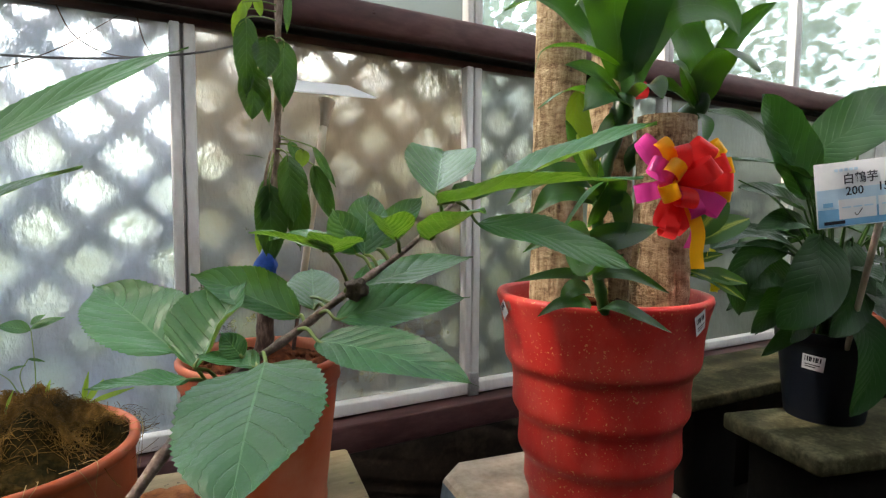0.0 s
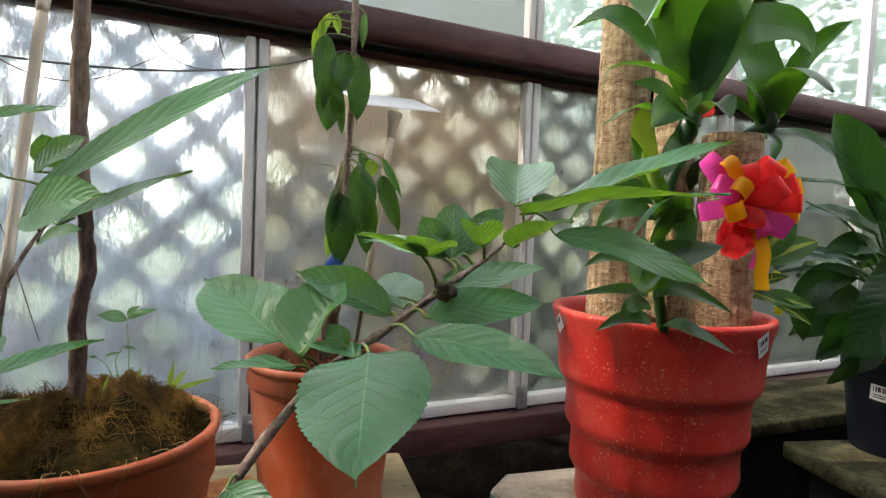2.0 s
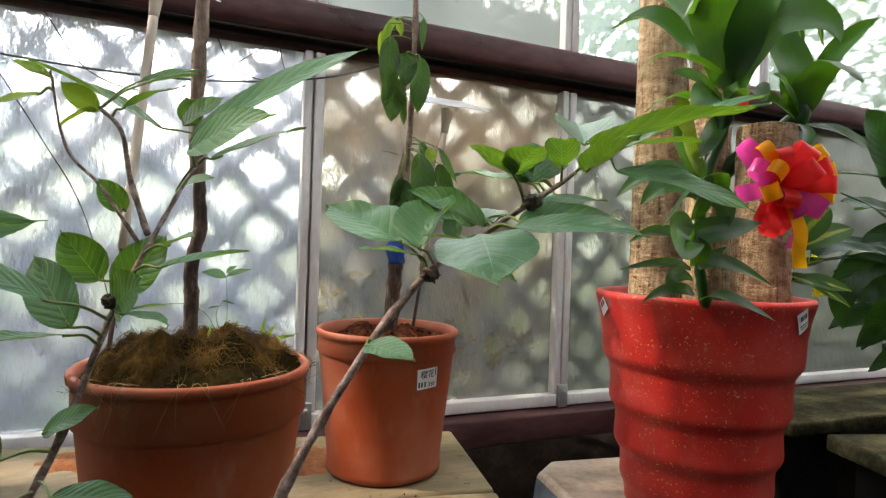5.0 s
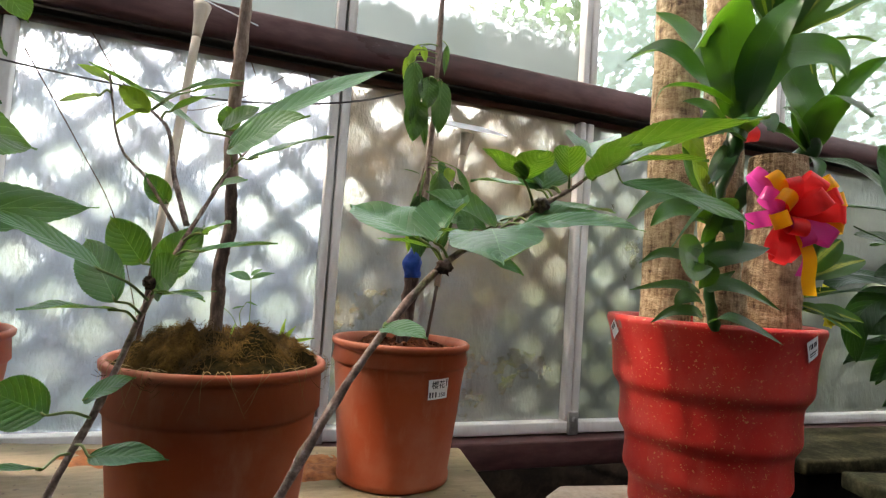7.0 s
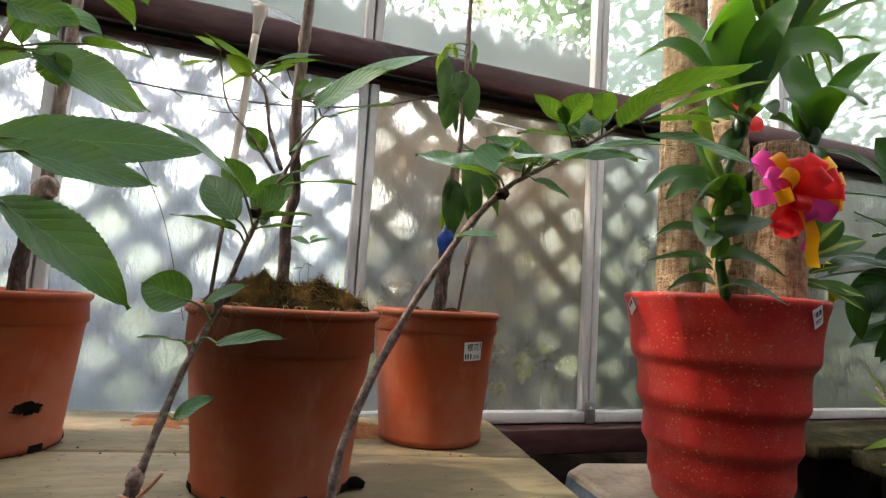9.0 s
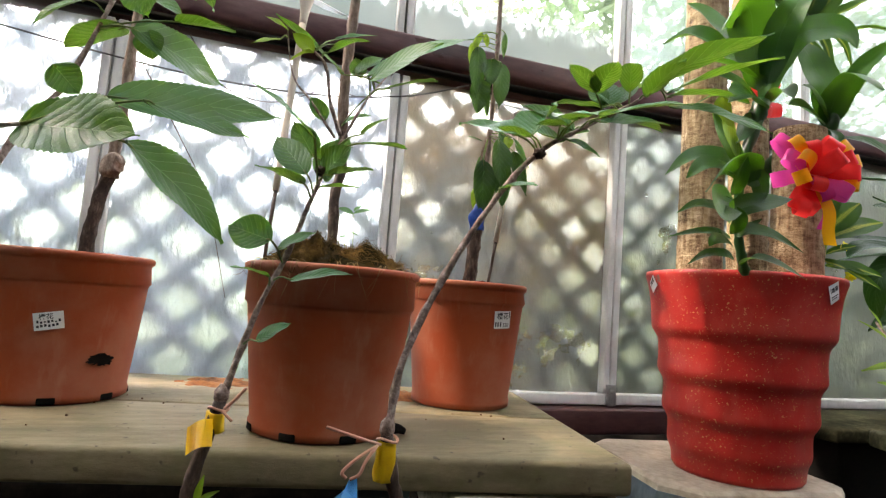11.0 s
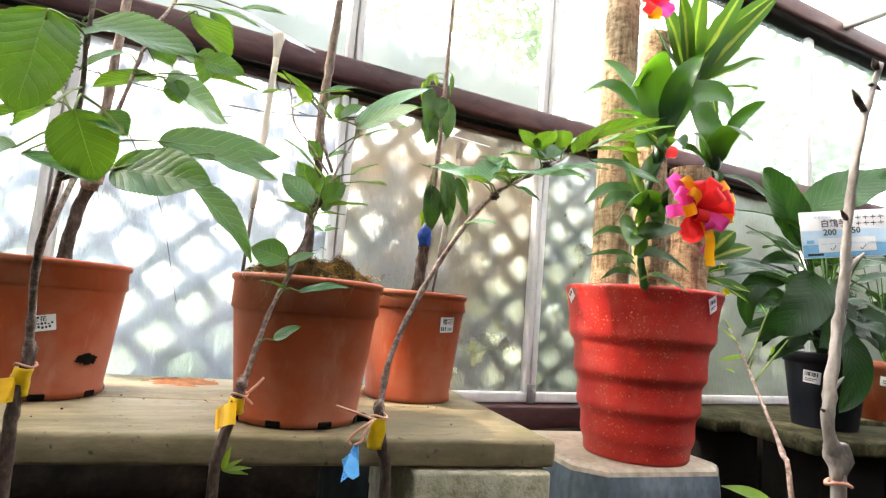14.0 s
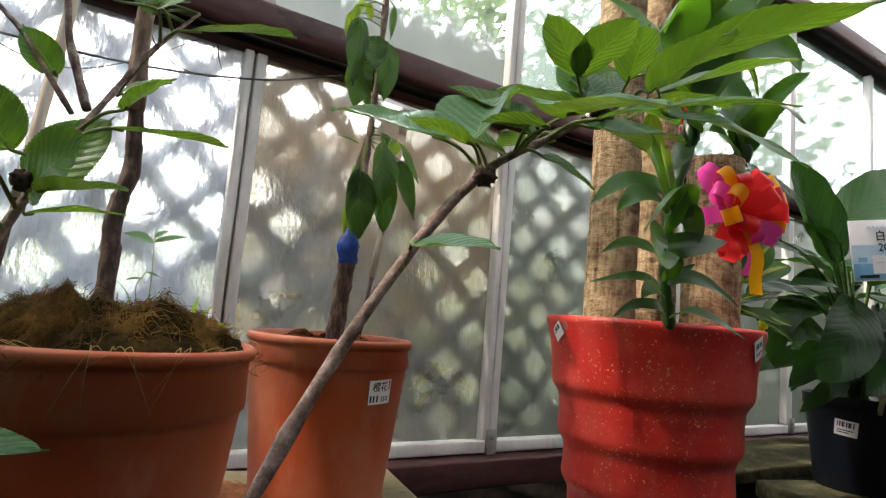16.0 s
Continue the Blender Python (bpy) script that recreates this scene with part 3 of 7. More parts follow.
for x in BARS:
    w = thing("window_bar", (x, 0, Z_SILL), "white aluminium glazing bar with a groove, scuffed", "window bar", "bars of the glazing", "structure")
    for z0, z1 in ((Z_SILL + 0.002, 1.51), (Z_BEAM + 0.002, Z_TOP - 0.022)):
        part("bar_flange", box((x - 0.026, -0.034, z0), (x - 0.006, 0.004, z1), 0.003), M_alu, w)
        part("bar_flange", box((x + 0.001, -0.030, z0), (x + 0.024, 0.004, z1), 0.003), M_alu, w)
        part("bar_groove", box((x - 0.0058, -0.018, z0), (x + 0.0008, 0.004, z1)), M_steel, w)
    br = part("bracket", box((x - 0.018, -0.046, 0.60), (x + 0.014, -0.0345, 0.665), 0.002), M_steel, w, "galvanised steel corner bracket")
    bolt = lathe([(0.0, 0), (0.0065, 0), (0.0065, 0.004), (0.004, 0.006), (0.0, 0.006)], 12)
    bmesh.ops.transform(bolt, matrix=pose(x - 0.002, -0.0458, 0.645, 90), verts=bolt.verts)
    part("bolt", bolt, M_steel, br)

for k, (a, b) in enumerate(zip(BARS, BARS[1:])):
    for z0, z1, mat, lab in ((Z_SILL, 1.512, M_frost if b < -0.7 else M_frost2 if b < 0.1 else M_frost3, "frosted glass pane, bluish and hazy" if b < -0.7 else "frosted glass pane with brown grime" if b < 0.1 else "grey hazy frosted glass pane"), (Z_BEAM, Z_TOP, M_clear if b < 0.1 else M_clear2, "grimy clear glass pane, milky along the bottom")):
        t = thing("window_pane", (a, 0, z0), lab, "window pane", kind="structure")
        p = part("pane", box((a + 0.024, -0.004, z0), (b - 0.026, 0.001, z1)), mat, t, smooth=False)
        p.visible_shadow = False

# the other sides, unseen and made dark to cut fill, and the glass roof
for nm, lo, hi in (("wall_west", (XL - 0.06, YB, 0), (XL, 0.16, 2.5)), ("wall_east", (XR, YB, 0), (XR + 0.06, 0.16, 2.5)), ("wall_south", (XL, YB - 0.06, 0), (XR, YB, 2.5))):
    tagged(part(nm, box(lo, hi), M_shade), "unseen dark side of the greenhouse, added to cut fill light", "wall", kind="structure")
# unseen sheet, added to stop light from the rear part of the roof
tagged(part("ceiling_light_block", box((XL, YB, 2.525), (XR, -2.7, 2.55)), M_shade), "unseen dark sheet added under the roof to block light", "roof", kind="structure")
bm = box((XL, -2.698, 2.52), (XR, 0.16, 2.55))
g = tagged(part("ceiling", bm, M_pale), "pale frosted greenhouse roof glazing", "roof", kind="structure")
g.visible_shadow = False
for i in range(9):
    x = XL + 0.4 + i * 0.9
    tagged(part("roof_bar", box((x, YB, 2.46), (x + 0.04, 0.0, 2.519)), M_alu), "white aluminium roof glazing bar", "roof bar", kind="structure")

# ---- outside ----
fence = thing("lattice_fence", (0, 0.15, 0), "weathered diagonal wooden lattice behind the glass", "lattice")
FX0, FX1, FZ0, FZ1, PITCH, LEAN = -2.6, 3.4, 0.525, 1.56, 0.170, 0.95   # pitch along the fence, rise over run of its slats
for sgn, y, start in ((1, 0.112, 0.874), (-1, 0.123, 0.181)):
    for k in range(-30, 40):
        c = PITCH * (start + k)
        xa, xb = c + sgn * FZ0 / LEAN, c + sgn * FZ1 / LEAN
        t0, t1 = sorted(((FX0 - xa) / (xb - xa), (FX1 - xa) / (xb - xa)))
        t0, t1 = max(0.0, t0), min(1.0, t1)
        if t1 - t0 > 0.03:
            p0 = Vector((xa + (xb - xa) * t0, y, FZ0 + (FZ1 - FZ0) * t0))
            p1 = Vector((xa + (xb - xa) * t1, y, FZ0 + (FZ1 - FZ0) * t1))
            L = (p1 - p0).length
            ang = math.degrees(math.atan2(p1.z - p0.z, p1.x - p0.x))
            mid = (p0 + p1) / 2
            part("slat", box((-L / 2, -0.005, -0.0215), (L / 2, 0.005, 0.0215), m=pose(mid.x, mid.y, mid.z, 0, -ang, 0)), M_lattice, fence, smooth=False)
part("top_rail", box((FX0, 0.105, FZ1), (FX1, 0.145, FZ1 + 0.04), 0.004), M_lattice, fence)
# emissive sheet supplies the garden's brightness
tagged(part("backdrop", box((-16, 6.0, -0.5), (34, 6.02, 16)), M_garden, smooth=False), "glowing painted backdrop of garden foliage and sky", "backdrop", kind="structure")


# a hedge close behind the fence, thin towards the west, and boughs above it
def leaf_cloud(name, boxes, n, size, mat, label, seed):
    """Many small pointed leaves scattered through boxes, thicker in clumps."""
    rnd = random.Random(seed)
    verts, faces = [], []
    while len(faces) < n:
        lo, hi = boxes[rnd.randrange(len(boxes))]
        c = Vector([rnd.uniform(a, b) for a, b in zip(lo, hi)])
        if noise.noise(c * 2.6 + Vector((seed, 0, 0))) < 0.02:
            continue
        d = Vector((rnd.uniform(-1, 1), rnd.uniform(-1, 1), rnd.uniform(-0.8, 0.4))).normalized()
        s = d.cross(Vector((rnd.uniform(-0.4, 0.4), rnd.uniform(-0.4, 0.4), 1))).normalized()
        L = size * rnd.uniform(0.6, 1.4)
        k = len(verts)
        verts += [c, c + d * L * 0.45 + s * L * 0.24, c + d * L, c + d * L * 0.45 - s * L * 0.24]
        faces.append((k, k + 1, k + 2, k + 3))
    me = bpy.data.meshes.new(name)
    me.from_pydata(verts, [], faces)
    me.materials.append(mat)
    return tagged(new(name, me), label, "foliage", kind="stuff")


leaf_cloud("hedge_foliage", [((-0.65, 0.35, 0.5), (0.0, 0.9, 1.8)), ((-0.6, 0.3, 1.0), (0.15, 0.9, 1.8)), ((0.15, 0.5, 0.9), (3.6, 1.0, 1.6))], 7000, 0.055, M_brownleaf, "dim brownish hedge leaves close behind the lattice", 3)
# extra leaves added only to hold light back from the eastern panes
leaf_cloud("dark_hedge", [((0.95, 0.2, 0.45), (3.4, 0.5, 1.55)), ((1.1, 0.18, 0.5), (3.0, 0.3, 1.5))], 2300, 0.07, M_outleaf, "dense green leaves added behind the lattice to darken the panes", 31)
leaf_cloud("yellowish_shrub", [((-0.1, 0.5, 0.2), (2.2, 1.3, 1.0)), ((0.1, 0.6, 0.7), (2.4, 1.4, 1.35)), ((-0.5, 0.8, 0.4), (0.6, 1.4, 0.9))], 5200, 0.075, M_limeleaf, "yellow-green shrub leaves behind the lattice", 5)
leaf_cloud("shrub_foliage", [((-3.2, 0.5, 0.0), (-0.6, 1.6, 0.95)), ((-3.2, 0.26, 0.0), (-0.6, 0.6, 0.86)), ((-3.2, 0.26, 0.4), (-0.6, 0.6, 0.86)), ((-3.2, 0.9, 0.8), (-0.5, 1.8, 1.6))], 7500, 0.06, M_outleaf, "sparse green shrub leaves outside the glass", 7)
leaf_cloud("bough_foliage", [((0.6, 0.7, 1.5), (6.0, 2.6, 3.6)), ((-4.5, 1.0, 3.0), (0.2, 2.6, 4.6)), ((0.6, 1.2, 1.6), (6.0, 3.4, 4.0)), ((0.9, 0.8, 1.7), (5.0, 2.6, 3.4))], 13600, 0.12, M_outleaf, "green tree leaves hanging outside the upper panes", 11)

# unseen leaves added above the roof to break up sun and sky light
leaf_cloud("overhead_foliage", [((-6.0, -3.0, 3.2), (-0.6, 1.0, 4.8)), ((-4.5, -1.5, 3.2), (-1.6, 0.9, 4.6))], 1900, 0.15, M_outleaf, "unseen leaves added above the glass roof to dapple the sun", 23)
# denser unseen clumps, set to keep sun off the western sapling and pot
leaf_cloud("overhead_bough", [((-4.3, -0.8, 3.4), (-3.35, -0.05, 4.3)), ((-4.5, 0.05, 3.4), (-3.75, 0.6, 4.3))], 420, 0.15, M_outleaf, "unseen leaves added above the glass roof to block the sun", 29)
# bare vines clinging to the glass
for i, pts in enumerate((((-1.30, -0.0135, 1.51), (-1.22, -0.0135, 1.40), (-1.10, -0.0135, 1.37), (-0.98, -0.0135, 1.42), (-0.86, -0.0135, 1.51)), ((-1.20, 0.03, 1.5), (-1.21, 0.03, 1.3), (-1.17, 0.03, 1.1), (-1.19, 0.03, 0.8)),
                         ((-0.97, -0.0135, 1.52), (-0.94, -0.0135, 1.46), (-0.88, -0.0135, 1.43), (-0.79, -0.0135, 1.435)), ((-0.83, -0.0135, 1.52), (-0.815, -0.0135, 1.46), (-0.785, -0.0135, 1.42)), ((-0.17, 0.03, 1.5), (-0.155, 0.03, 1.35), (-0.16, 0.03, 1.15), (-0.14, 0.03, 0.9)),
                         ((-0.22, 0.03, 1.5), (-0.20, 0.03, 1.38), (-0.21, 0.03, 1.2), (-0.2, 0.03, 0.95)), ((-1.42, -0.0135, 1.45), (-1.3, -0.0135, 1.25), (-1.22, -0.0135, 1.1), (-1.15, -0.0135, 0.85)), ((-1.9, 0.03, 1.5), (-1.75, 0.03, 1.3), (-1.7, 0.03, 1.0)))):
    v = thing("vine", pts[0], "thin bare dark vine clinging to the glass", "vine", "bare vines on the glass")
    part("vine_stem", tube(pts, [0.0015, 0.0012, 0.0008], 7, 8, 0.4), M_bark, v)
wire = thing("cable", (-1.0, -0.04, 1.4), "thin dark cable sagging across the panes", "cable")
part("cable_body", tube([(-2.2, -0.05, 1.50), (-1.46, -0.045, 1.41), (-1.05, -0.045, 1.398), (-0.75, -0.045, 1.44), (-0.55, -0.045, 1.51)], [0.0022, 0.0022], 8, 10), M_cable, wire)
# ---- benches and supports ----
B_AT, B_ROT = (-0.62, -0.955, 0.66), -9.5
mb = pose(*B_AT, 0, 0, B_ROT)
bench = thing("plank_bench", (-1.3, -0.6, 0), "thick pale weathered wooden plank bench, stained with soil", "bench")
for i, (y0, y1) in enumerate(((0.0, 0.262), (0.266, 0.535))):
    part("plank", box((-1.75, y0, 0), (0.0, y1, 0.04), 0.007, mb), M_bench, bench)
for x0 in (-0.225, -1.68):
    z = -0.003
    for lvl, (h, ins) in enumerate(((0.066, 0.0), (0.066, 0.012), (0.19, 0.02), (0.19, 0.006), (0.145, 0.01))):
        z -= h
        m2 = mb @ pose(x0 + ins, ins - 0.008, z)
        blk = thing("concrete_block", m2.translation, "rough mossy grey concrete block under the bench", "block", "blocks under the bench")
        part("block_body", box((0, 0, 0.0005), (0.215, 0.40, h - 0.0005), 0.006, m2), M_block, blk)
# a dark post and dead leaves in the gloom below
post = thing("wooden_post", (-0.93, -0.8, 0), "dark weathered wooden post under the bench", "post")
part("post_body", box((-0.33, 0.16, -0.66), (-0.255, 0.24, -0.002), 0.004, mb), M_plinth, post)

plinth = thing("plinth", (-0.138, -0.56, 0), "blue-grey painted concrete plinth with a worn cream top", "plinth")
mp = pose(-0.138, -0.56, -0.019, 0, 0, -8)
bm = bmesh.new()
prof = [(0.019, 0.232, 0.064), (0.40, 0.214, 0.059), (0.56, 0.203, 0.059), (0.588, 0.199, 0.056)]
rings = []
for z, h, c in prof:
    ring = []
    for sx, sy in ((1, 1), (-1, 1), (-1, -1), (1, -1)):
        pair = ((sx * h, sy * (h - c)), (sx * (h - c), sy * h))
        if sx * sy < 0:
            pair = pair[::-1]
        for x, y in pair:
            ring.append(bm.verts.new(mp @ Vector((x, y, z))))
    rings.append(ring)
for a, b in zip(rings, rings[1:]):
    for i in range(8):
        j = (i + 1) % 8
        bm.faces.new((a[i], a[j], b[j], b[i]))
bm.faces.new(rings[-1])
bm.faces.new(rings[0][::-1])
bmesh.ops.recalc_face_normals(bm, faces=bm.faces)
part("plinth_body", bm, M_plinth, plinth, smooth=False)
bm = bmesh.new()
rings = []
for z, h, c in ((0.5885, 0.199, 0.056), (0.597, 0.195, 0.054), (0.602, 0.185, 0.05)):
    ring = []
    for sx, sy in ((1, 1), (-1, 1), (-1, -1), (1, -1)):
        pair = ((sx * h, sy * (h - c)), (sx * (h - c), sy * h))
        for x, y in pair[::-1] if sx * sy < 0 else pair:
            ring.append(bm.verts.new(mp @ Vector((x, y, z))))
    rings.append(ring)
for a, b in zip(rings, rings[1:]):
    for i in range(8):
        bm.faces.new((a[i], a[(i + 1) % 8], b[(i + 1) % 8], b[i]))
bm.faces.new(rings[-1])
bm.faces.new(rings[0][::-1])
part("plinth_top", bm, M_plinthtop, plinth, smooth=False)

for nm, m2, size, z in (("slab_shelf", pose(0.355, -0.55, 0, 0, 0, -16), (0.9, 0.265), 0.65), ("slab_shelf", pose(0.47, -0.385, 0, 0, 0, -2), (1.5, 0.30), 0.612)):
    sh = thing(nm, m2.translation, "mossy stone slab shelf on blocks blackened as shade", "shelf", "slab shelves by the wall")
    y0 = -size[1] if z > 0.63 else 0
    part("slab", box((0, y0, z - 0.04), (size[0], y0 + size[1], z), 0.008, m2), M_slab, sh)
    # support blocks are near-black: the shade beneath the shelf is in their colour
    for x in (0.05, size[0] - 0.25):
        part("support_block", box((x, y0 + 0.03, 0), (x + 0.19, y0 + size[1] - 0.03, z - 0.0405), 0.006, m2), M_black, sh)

# ---- pots ----
def orange_pot(at, rt, rb, h, label, band=0.22, feet=0):
    """A thin plastic nursery pot with a rolled rim and a collar below it."""
    t = thing("plant_pot", at, label, "pot", "orange nursery pots")
    zc = h * (1 - band)
    rm = rb + (rt - rb) * (1 - band)
    prof = [(rb * 0.55, 0.012), (rb - 0.012, 0.010), (rb - 0.006, 0.0), (rb, 0.003), (rb + 0.001, 0.012), (rb - 0.001, 0.016),
            (rm - 0.0025, zc - 0.005), (rm - 0.001, zc - 0.001), (rm + 0.0018, zc + 0.0015), (rt - 0.0045, h - 0.014), (rt - 0.003, h - 0.0115), (rt, h - 0.009),
            (rt + 0.0005, h - 0.003), (rt - 0.003, h), (rt - 0.008, h - 0.002), (rt - 0.011, h - 0.012), (rm - 0.006, zc), (rb * 0.98, 0.1 * h)]
    part("pot_body", lathe(prof, 72, at, 0.004), M_terra, t)
    if feet:
        for i in range(feet):
            a = 2 * math.pi * (i + 0.3) / feet
            m2 = pose(*at, 0, 0, math.degrees(a)) @ pose(rb - 0.001, 0, 0.007)
            part("drain_slot", box((-0.004, -0.011, -0.005), (0.0025, 0.011, 0.005), 0.002, m2), M_black, t, "dark drain slot")
    return t


def mound(at, r, h, mat, name, label, cat, seedz=0.0, rough=0.35):
    bm = bmesh.new()
    n = 26
    rings = [[bm.verts.new((at[0], at[1], at[2] + h))]]
    for k in range(1, 12):
        rr = r * k / 11
        ring = []
        for i in range(n * 2):
            a = math.pi * i / n
            x, y = at[0] + rr * math.cos(a), at[1] + rr * math.sin(a)
            z = at[2] + h * (1 - (k / 11) ** 2) + h * rough * noise.noise((x * 34, y * 34, seedz)) + 0.5 * h * rough * noise.noise((x * 110, y * 110, seedz))
            ring.append(bm.verts.new((x, y, z)))
        rings.append(ring)
    for i in range(n * 2):
        bm.faces.new((rings[0][0], rings[1][i], rings[1][(i + 1) % (n * 2)]))
    for a, b in zip(rings[1:], rings[2:]):
        for i in range(n * 2):
            j = (i + 1) % (n * 2)
            bm.faces.new((a[i], b[i], b[j], a[j]))
    return tagged(part(name, bm, mat), label, cat)


ZB = 0.70
P2, P1, P0 = (-0.705, -0.557, ZB), (-0.98, -0.762, ZB), (-1.362, -0.542, ZB)
pot2 = orange_pot(P2, 0.111, 0.089, 0.220, "small orange plastic nursery pot with a price sticker", 0.16, 0)
orange_pot(P1, 0.118, 0.095, 0.217, "orange plastic nursery pot topped with coconut fibre", 0.24, 8)
pot0 = orange_pot(P0, 0.123, 0.103, 0.215, "orange plastic nursery pot with a broken hole near its base", 0.2, 8)
mound((P2[0], P2[1], ZB + 0.197), 0.102, 0.018, M_soil, "potting_soil", "crumbly red-brown soil in the small pot", "soil", 1.0, 1.1)
fibre = thing("coconut_fibre", (P1[0], P1[1], ZB + 0.2), "matted brown coconut fibre heaped in clumps in the pot", "fibre")


def fibre_z(x, y):
    """Height of the fibre heap at a place in the pot."""
    q = min(1.0, ((x - P1[0]) ** 2 + (y - P1[1]) ** 2) ** 0.5 / 0.112)
    lump = noise.noise((x * 27, y * 27, 2.0)) + 0.6 * noise.noise((x * 60, y * 60, 5.0)) + 0.3 * noise.noise((x * 130, y * 130, 7.0))
    return ZB + 0.200 + 0.034 * (1 - q ** 4) + 0.021 * lump * (1 - 0.4 * q ** 4)


bm = bmesh.new()
n = 64
rings = [[bm.verts.new((P1[0], P1[1], fibre_z(P1[0], P1[1])))]]
for k in range(1, 25):
    rr = 0.1125 * k / 24
    rings.append([bm.verts.new((P1[0] + rr * math.cos(a), P1[1] + rr * math.sin(a), fibre_z(P1[0] + rr * math.cos(a), P1[1] + rr * math.sin(a)) + 0.003 * noise.noise((rr * 400, a * 30, 1)))) for a in (2 * math.pi * i / n for i in range(n))])
for i in range(n):
    bm.faces.new((rings[0][0], rings[1][i], rings[1][(i + 1) % n]))
for p, q in zip(rings[1:], rings[2:]):
    for i in range(n):
        bm.faces.new((p[i], q[i], q[(i + 1) % n], p[(i + 1) % n]))
part("fibre_mat", bm, M_coco, fibre)
mound((P0[0], P0[1], ZB + 0.19), 0.112, 0.012, M_soil, "potting_soil", "dark soil in the pot", "soil", 3.0, 0.9)

RP = (-0.121, -0.622, 0.583)
red = thing("ceramic_pot", RP, "large ribbed red glazed pot with gold flecks and chips", "pot")
RING = [(0.006, 0.122), (0.030, 0.124), (0.046, 0.1315), (0.052, 0.1325), (0.075, 0.1315), (0.096, 0.1325), (0.113, 0.1445), (0.120, 0.1450), (0.150, 0.1428), (0.174, 0.1440),
        (0.190, 0.1560), (0.197, 0.1565), (0.230, 0.1548), (0.260, 0.1575), (0.276, 0.1705), (0.283, 0.1712), (0.324, 0.1735), (0.360, 0.1790), (0.384, 0.1860)]
zz = [0.006 + 0.375 * i / 95 for i in range(96)]        # stacked cups, each with a soft edge at its top
radii = np.interp(zz, [z for z, r in RING], [r for z, r in RING])
for k in range(3):
    radii[1:-1] = (radii[:-2] + 2 * radii[1:-1] + radii[2:]) / 4
prof = [(0.065, 0.0), (0.118, 0.0)] + [(float(r), z) for z, r in zip(zz, radii)]
prof += [(0.1862, 0.384), (0.1868, 0.389), (0.185, 0.395), (0.177, 0.396), (0.171, 0.391), (0.169, 0.352), (0.163, 0.267)]
part("pot_body", lathe(prof, 96, RP, 0.0007, 0.0), M_red, red)
mound((RP[0], RP[1], RP[2] + 0.362), 0.168, 0.012, M_soil, "potting_soil", "dark soil in the red pot", "soil", 4.0, 0.9)
BP = (0.545, -0.676, 0.65)
blackpot = thing("plant_pot", BP, "dark blue-black plastic nursery pot on a slab", "pot")
part("pot_body", lathe([(0.05, 0.008), (0.078, 0.0), (0.081, 0.004), (0.1, 0.175), (0.1, 0.178), (0.106, 0.18), (0.107, 0.205), (0.103, 0.207), (0.099, 0.2), (0.085, 0.05)], 56, BP), M_blackpot, blackpot)
mound((BP[0], BP[1], BP[2] + 0.18), 0.098, 0.01, M_soil, "potting_soil", "dark soil in the black pot", "soil", 5.0, 0.9)

# ---- cherry whips in front of the bench ----
STEM = {}


def whip(pts, thick, label, base_bark=M_bark):
    """A grafted cherry whip: dark rootstock below, grey scion above a knob."""
    t = thing("cherry_sapling", (pts[0][0], pts[0][1], 0), label, "sapling", "grafted cherry saplings")
    g = pts[2]
    low = [(pts[0][0], pts[0][1], -0.02), (pts[0][0] + 0.004, pts[0][1], 0.35), pts[0], pts[1], g]
    part("rootstock", tube(low, [0.0075, 0.0066, 0.0058, 0.0056, 0.0052], 12, 8, 0.25, knots=0.12), base_bark, t)
    part("scion", tube(pts[2:], [thick, thick * 0.85, thick * 0.7, thick * 0.5, thick * 0.32], 10, 7, 0.35, knots=0.35), M_greybark, t, "grey-brown lenticelled shoot")
    bm = bmesh.new()
    bmesh.ops.create_icosphere(bm, subdivisions=3, radius=1.0)
    for v in bm.verts:
        k = 1 + 0.22 * noise.noise(v.co * 2.2)
        v.co = Vector(g) + Vector((v.co.x * 0.0062 * k, v.co.y * 0.0062 * k, v.co.z * 0.0095 * k + 0.005))
    part("graft_knob", bm, M_greybark, t)
    STEM[t.name] = spline(pts[2:], 10)
    return t


def side_shoot(t, pts, r=0.0028):
    part("side_shoot", tube(pts, [r, r * 0.8, r * 0.5], 7, 5, 0.3, knots=0.3), M_greybark, t)
    STEM[t.name] = STEM[t.name] + spline(pts, 8)


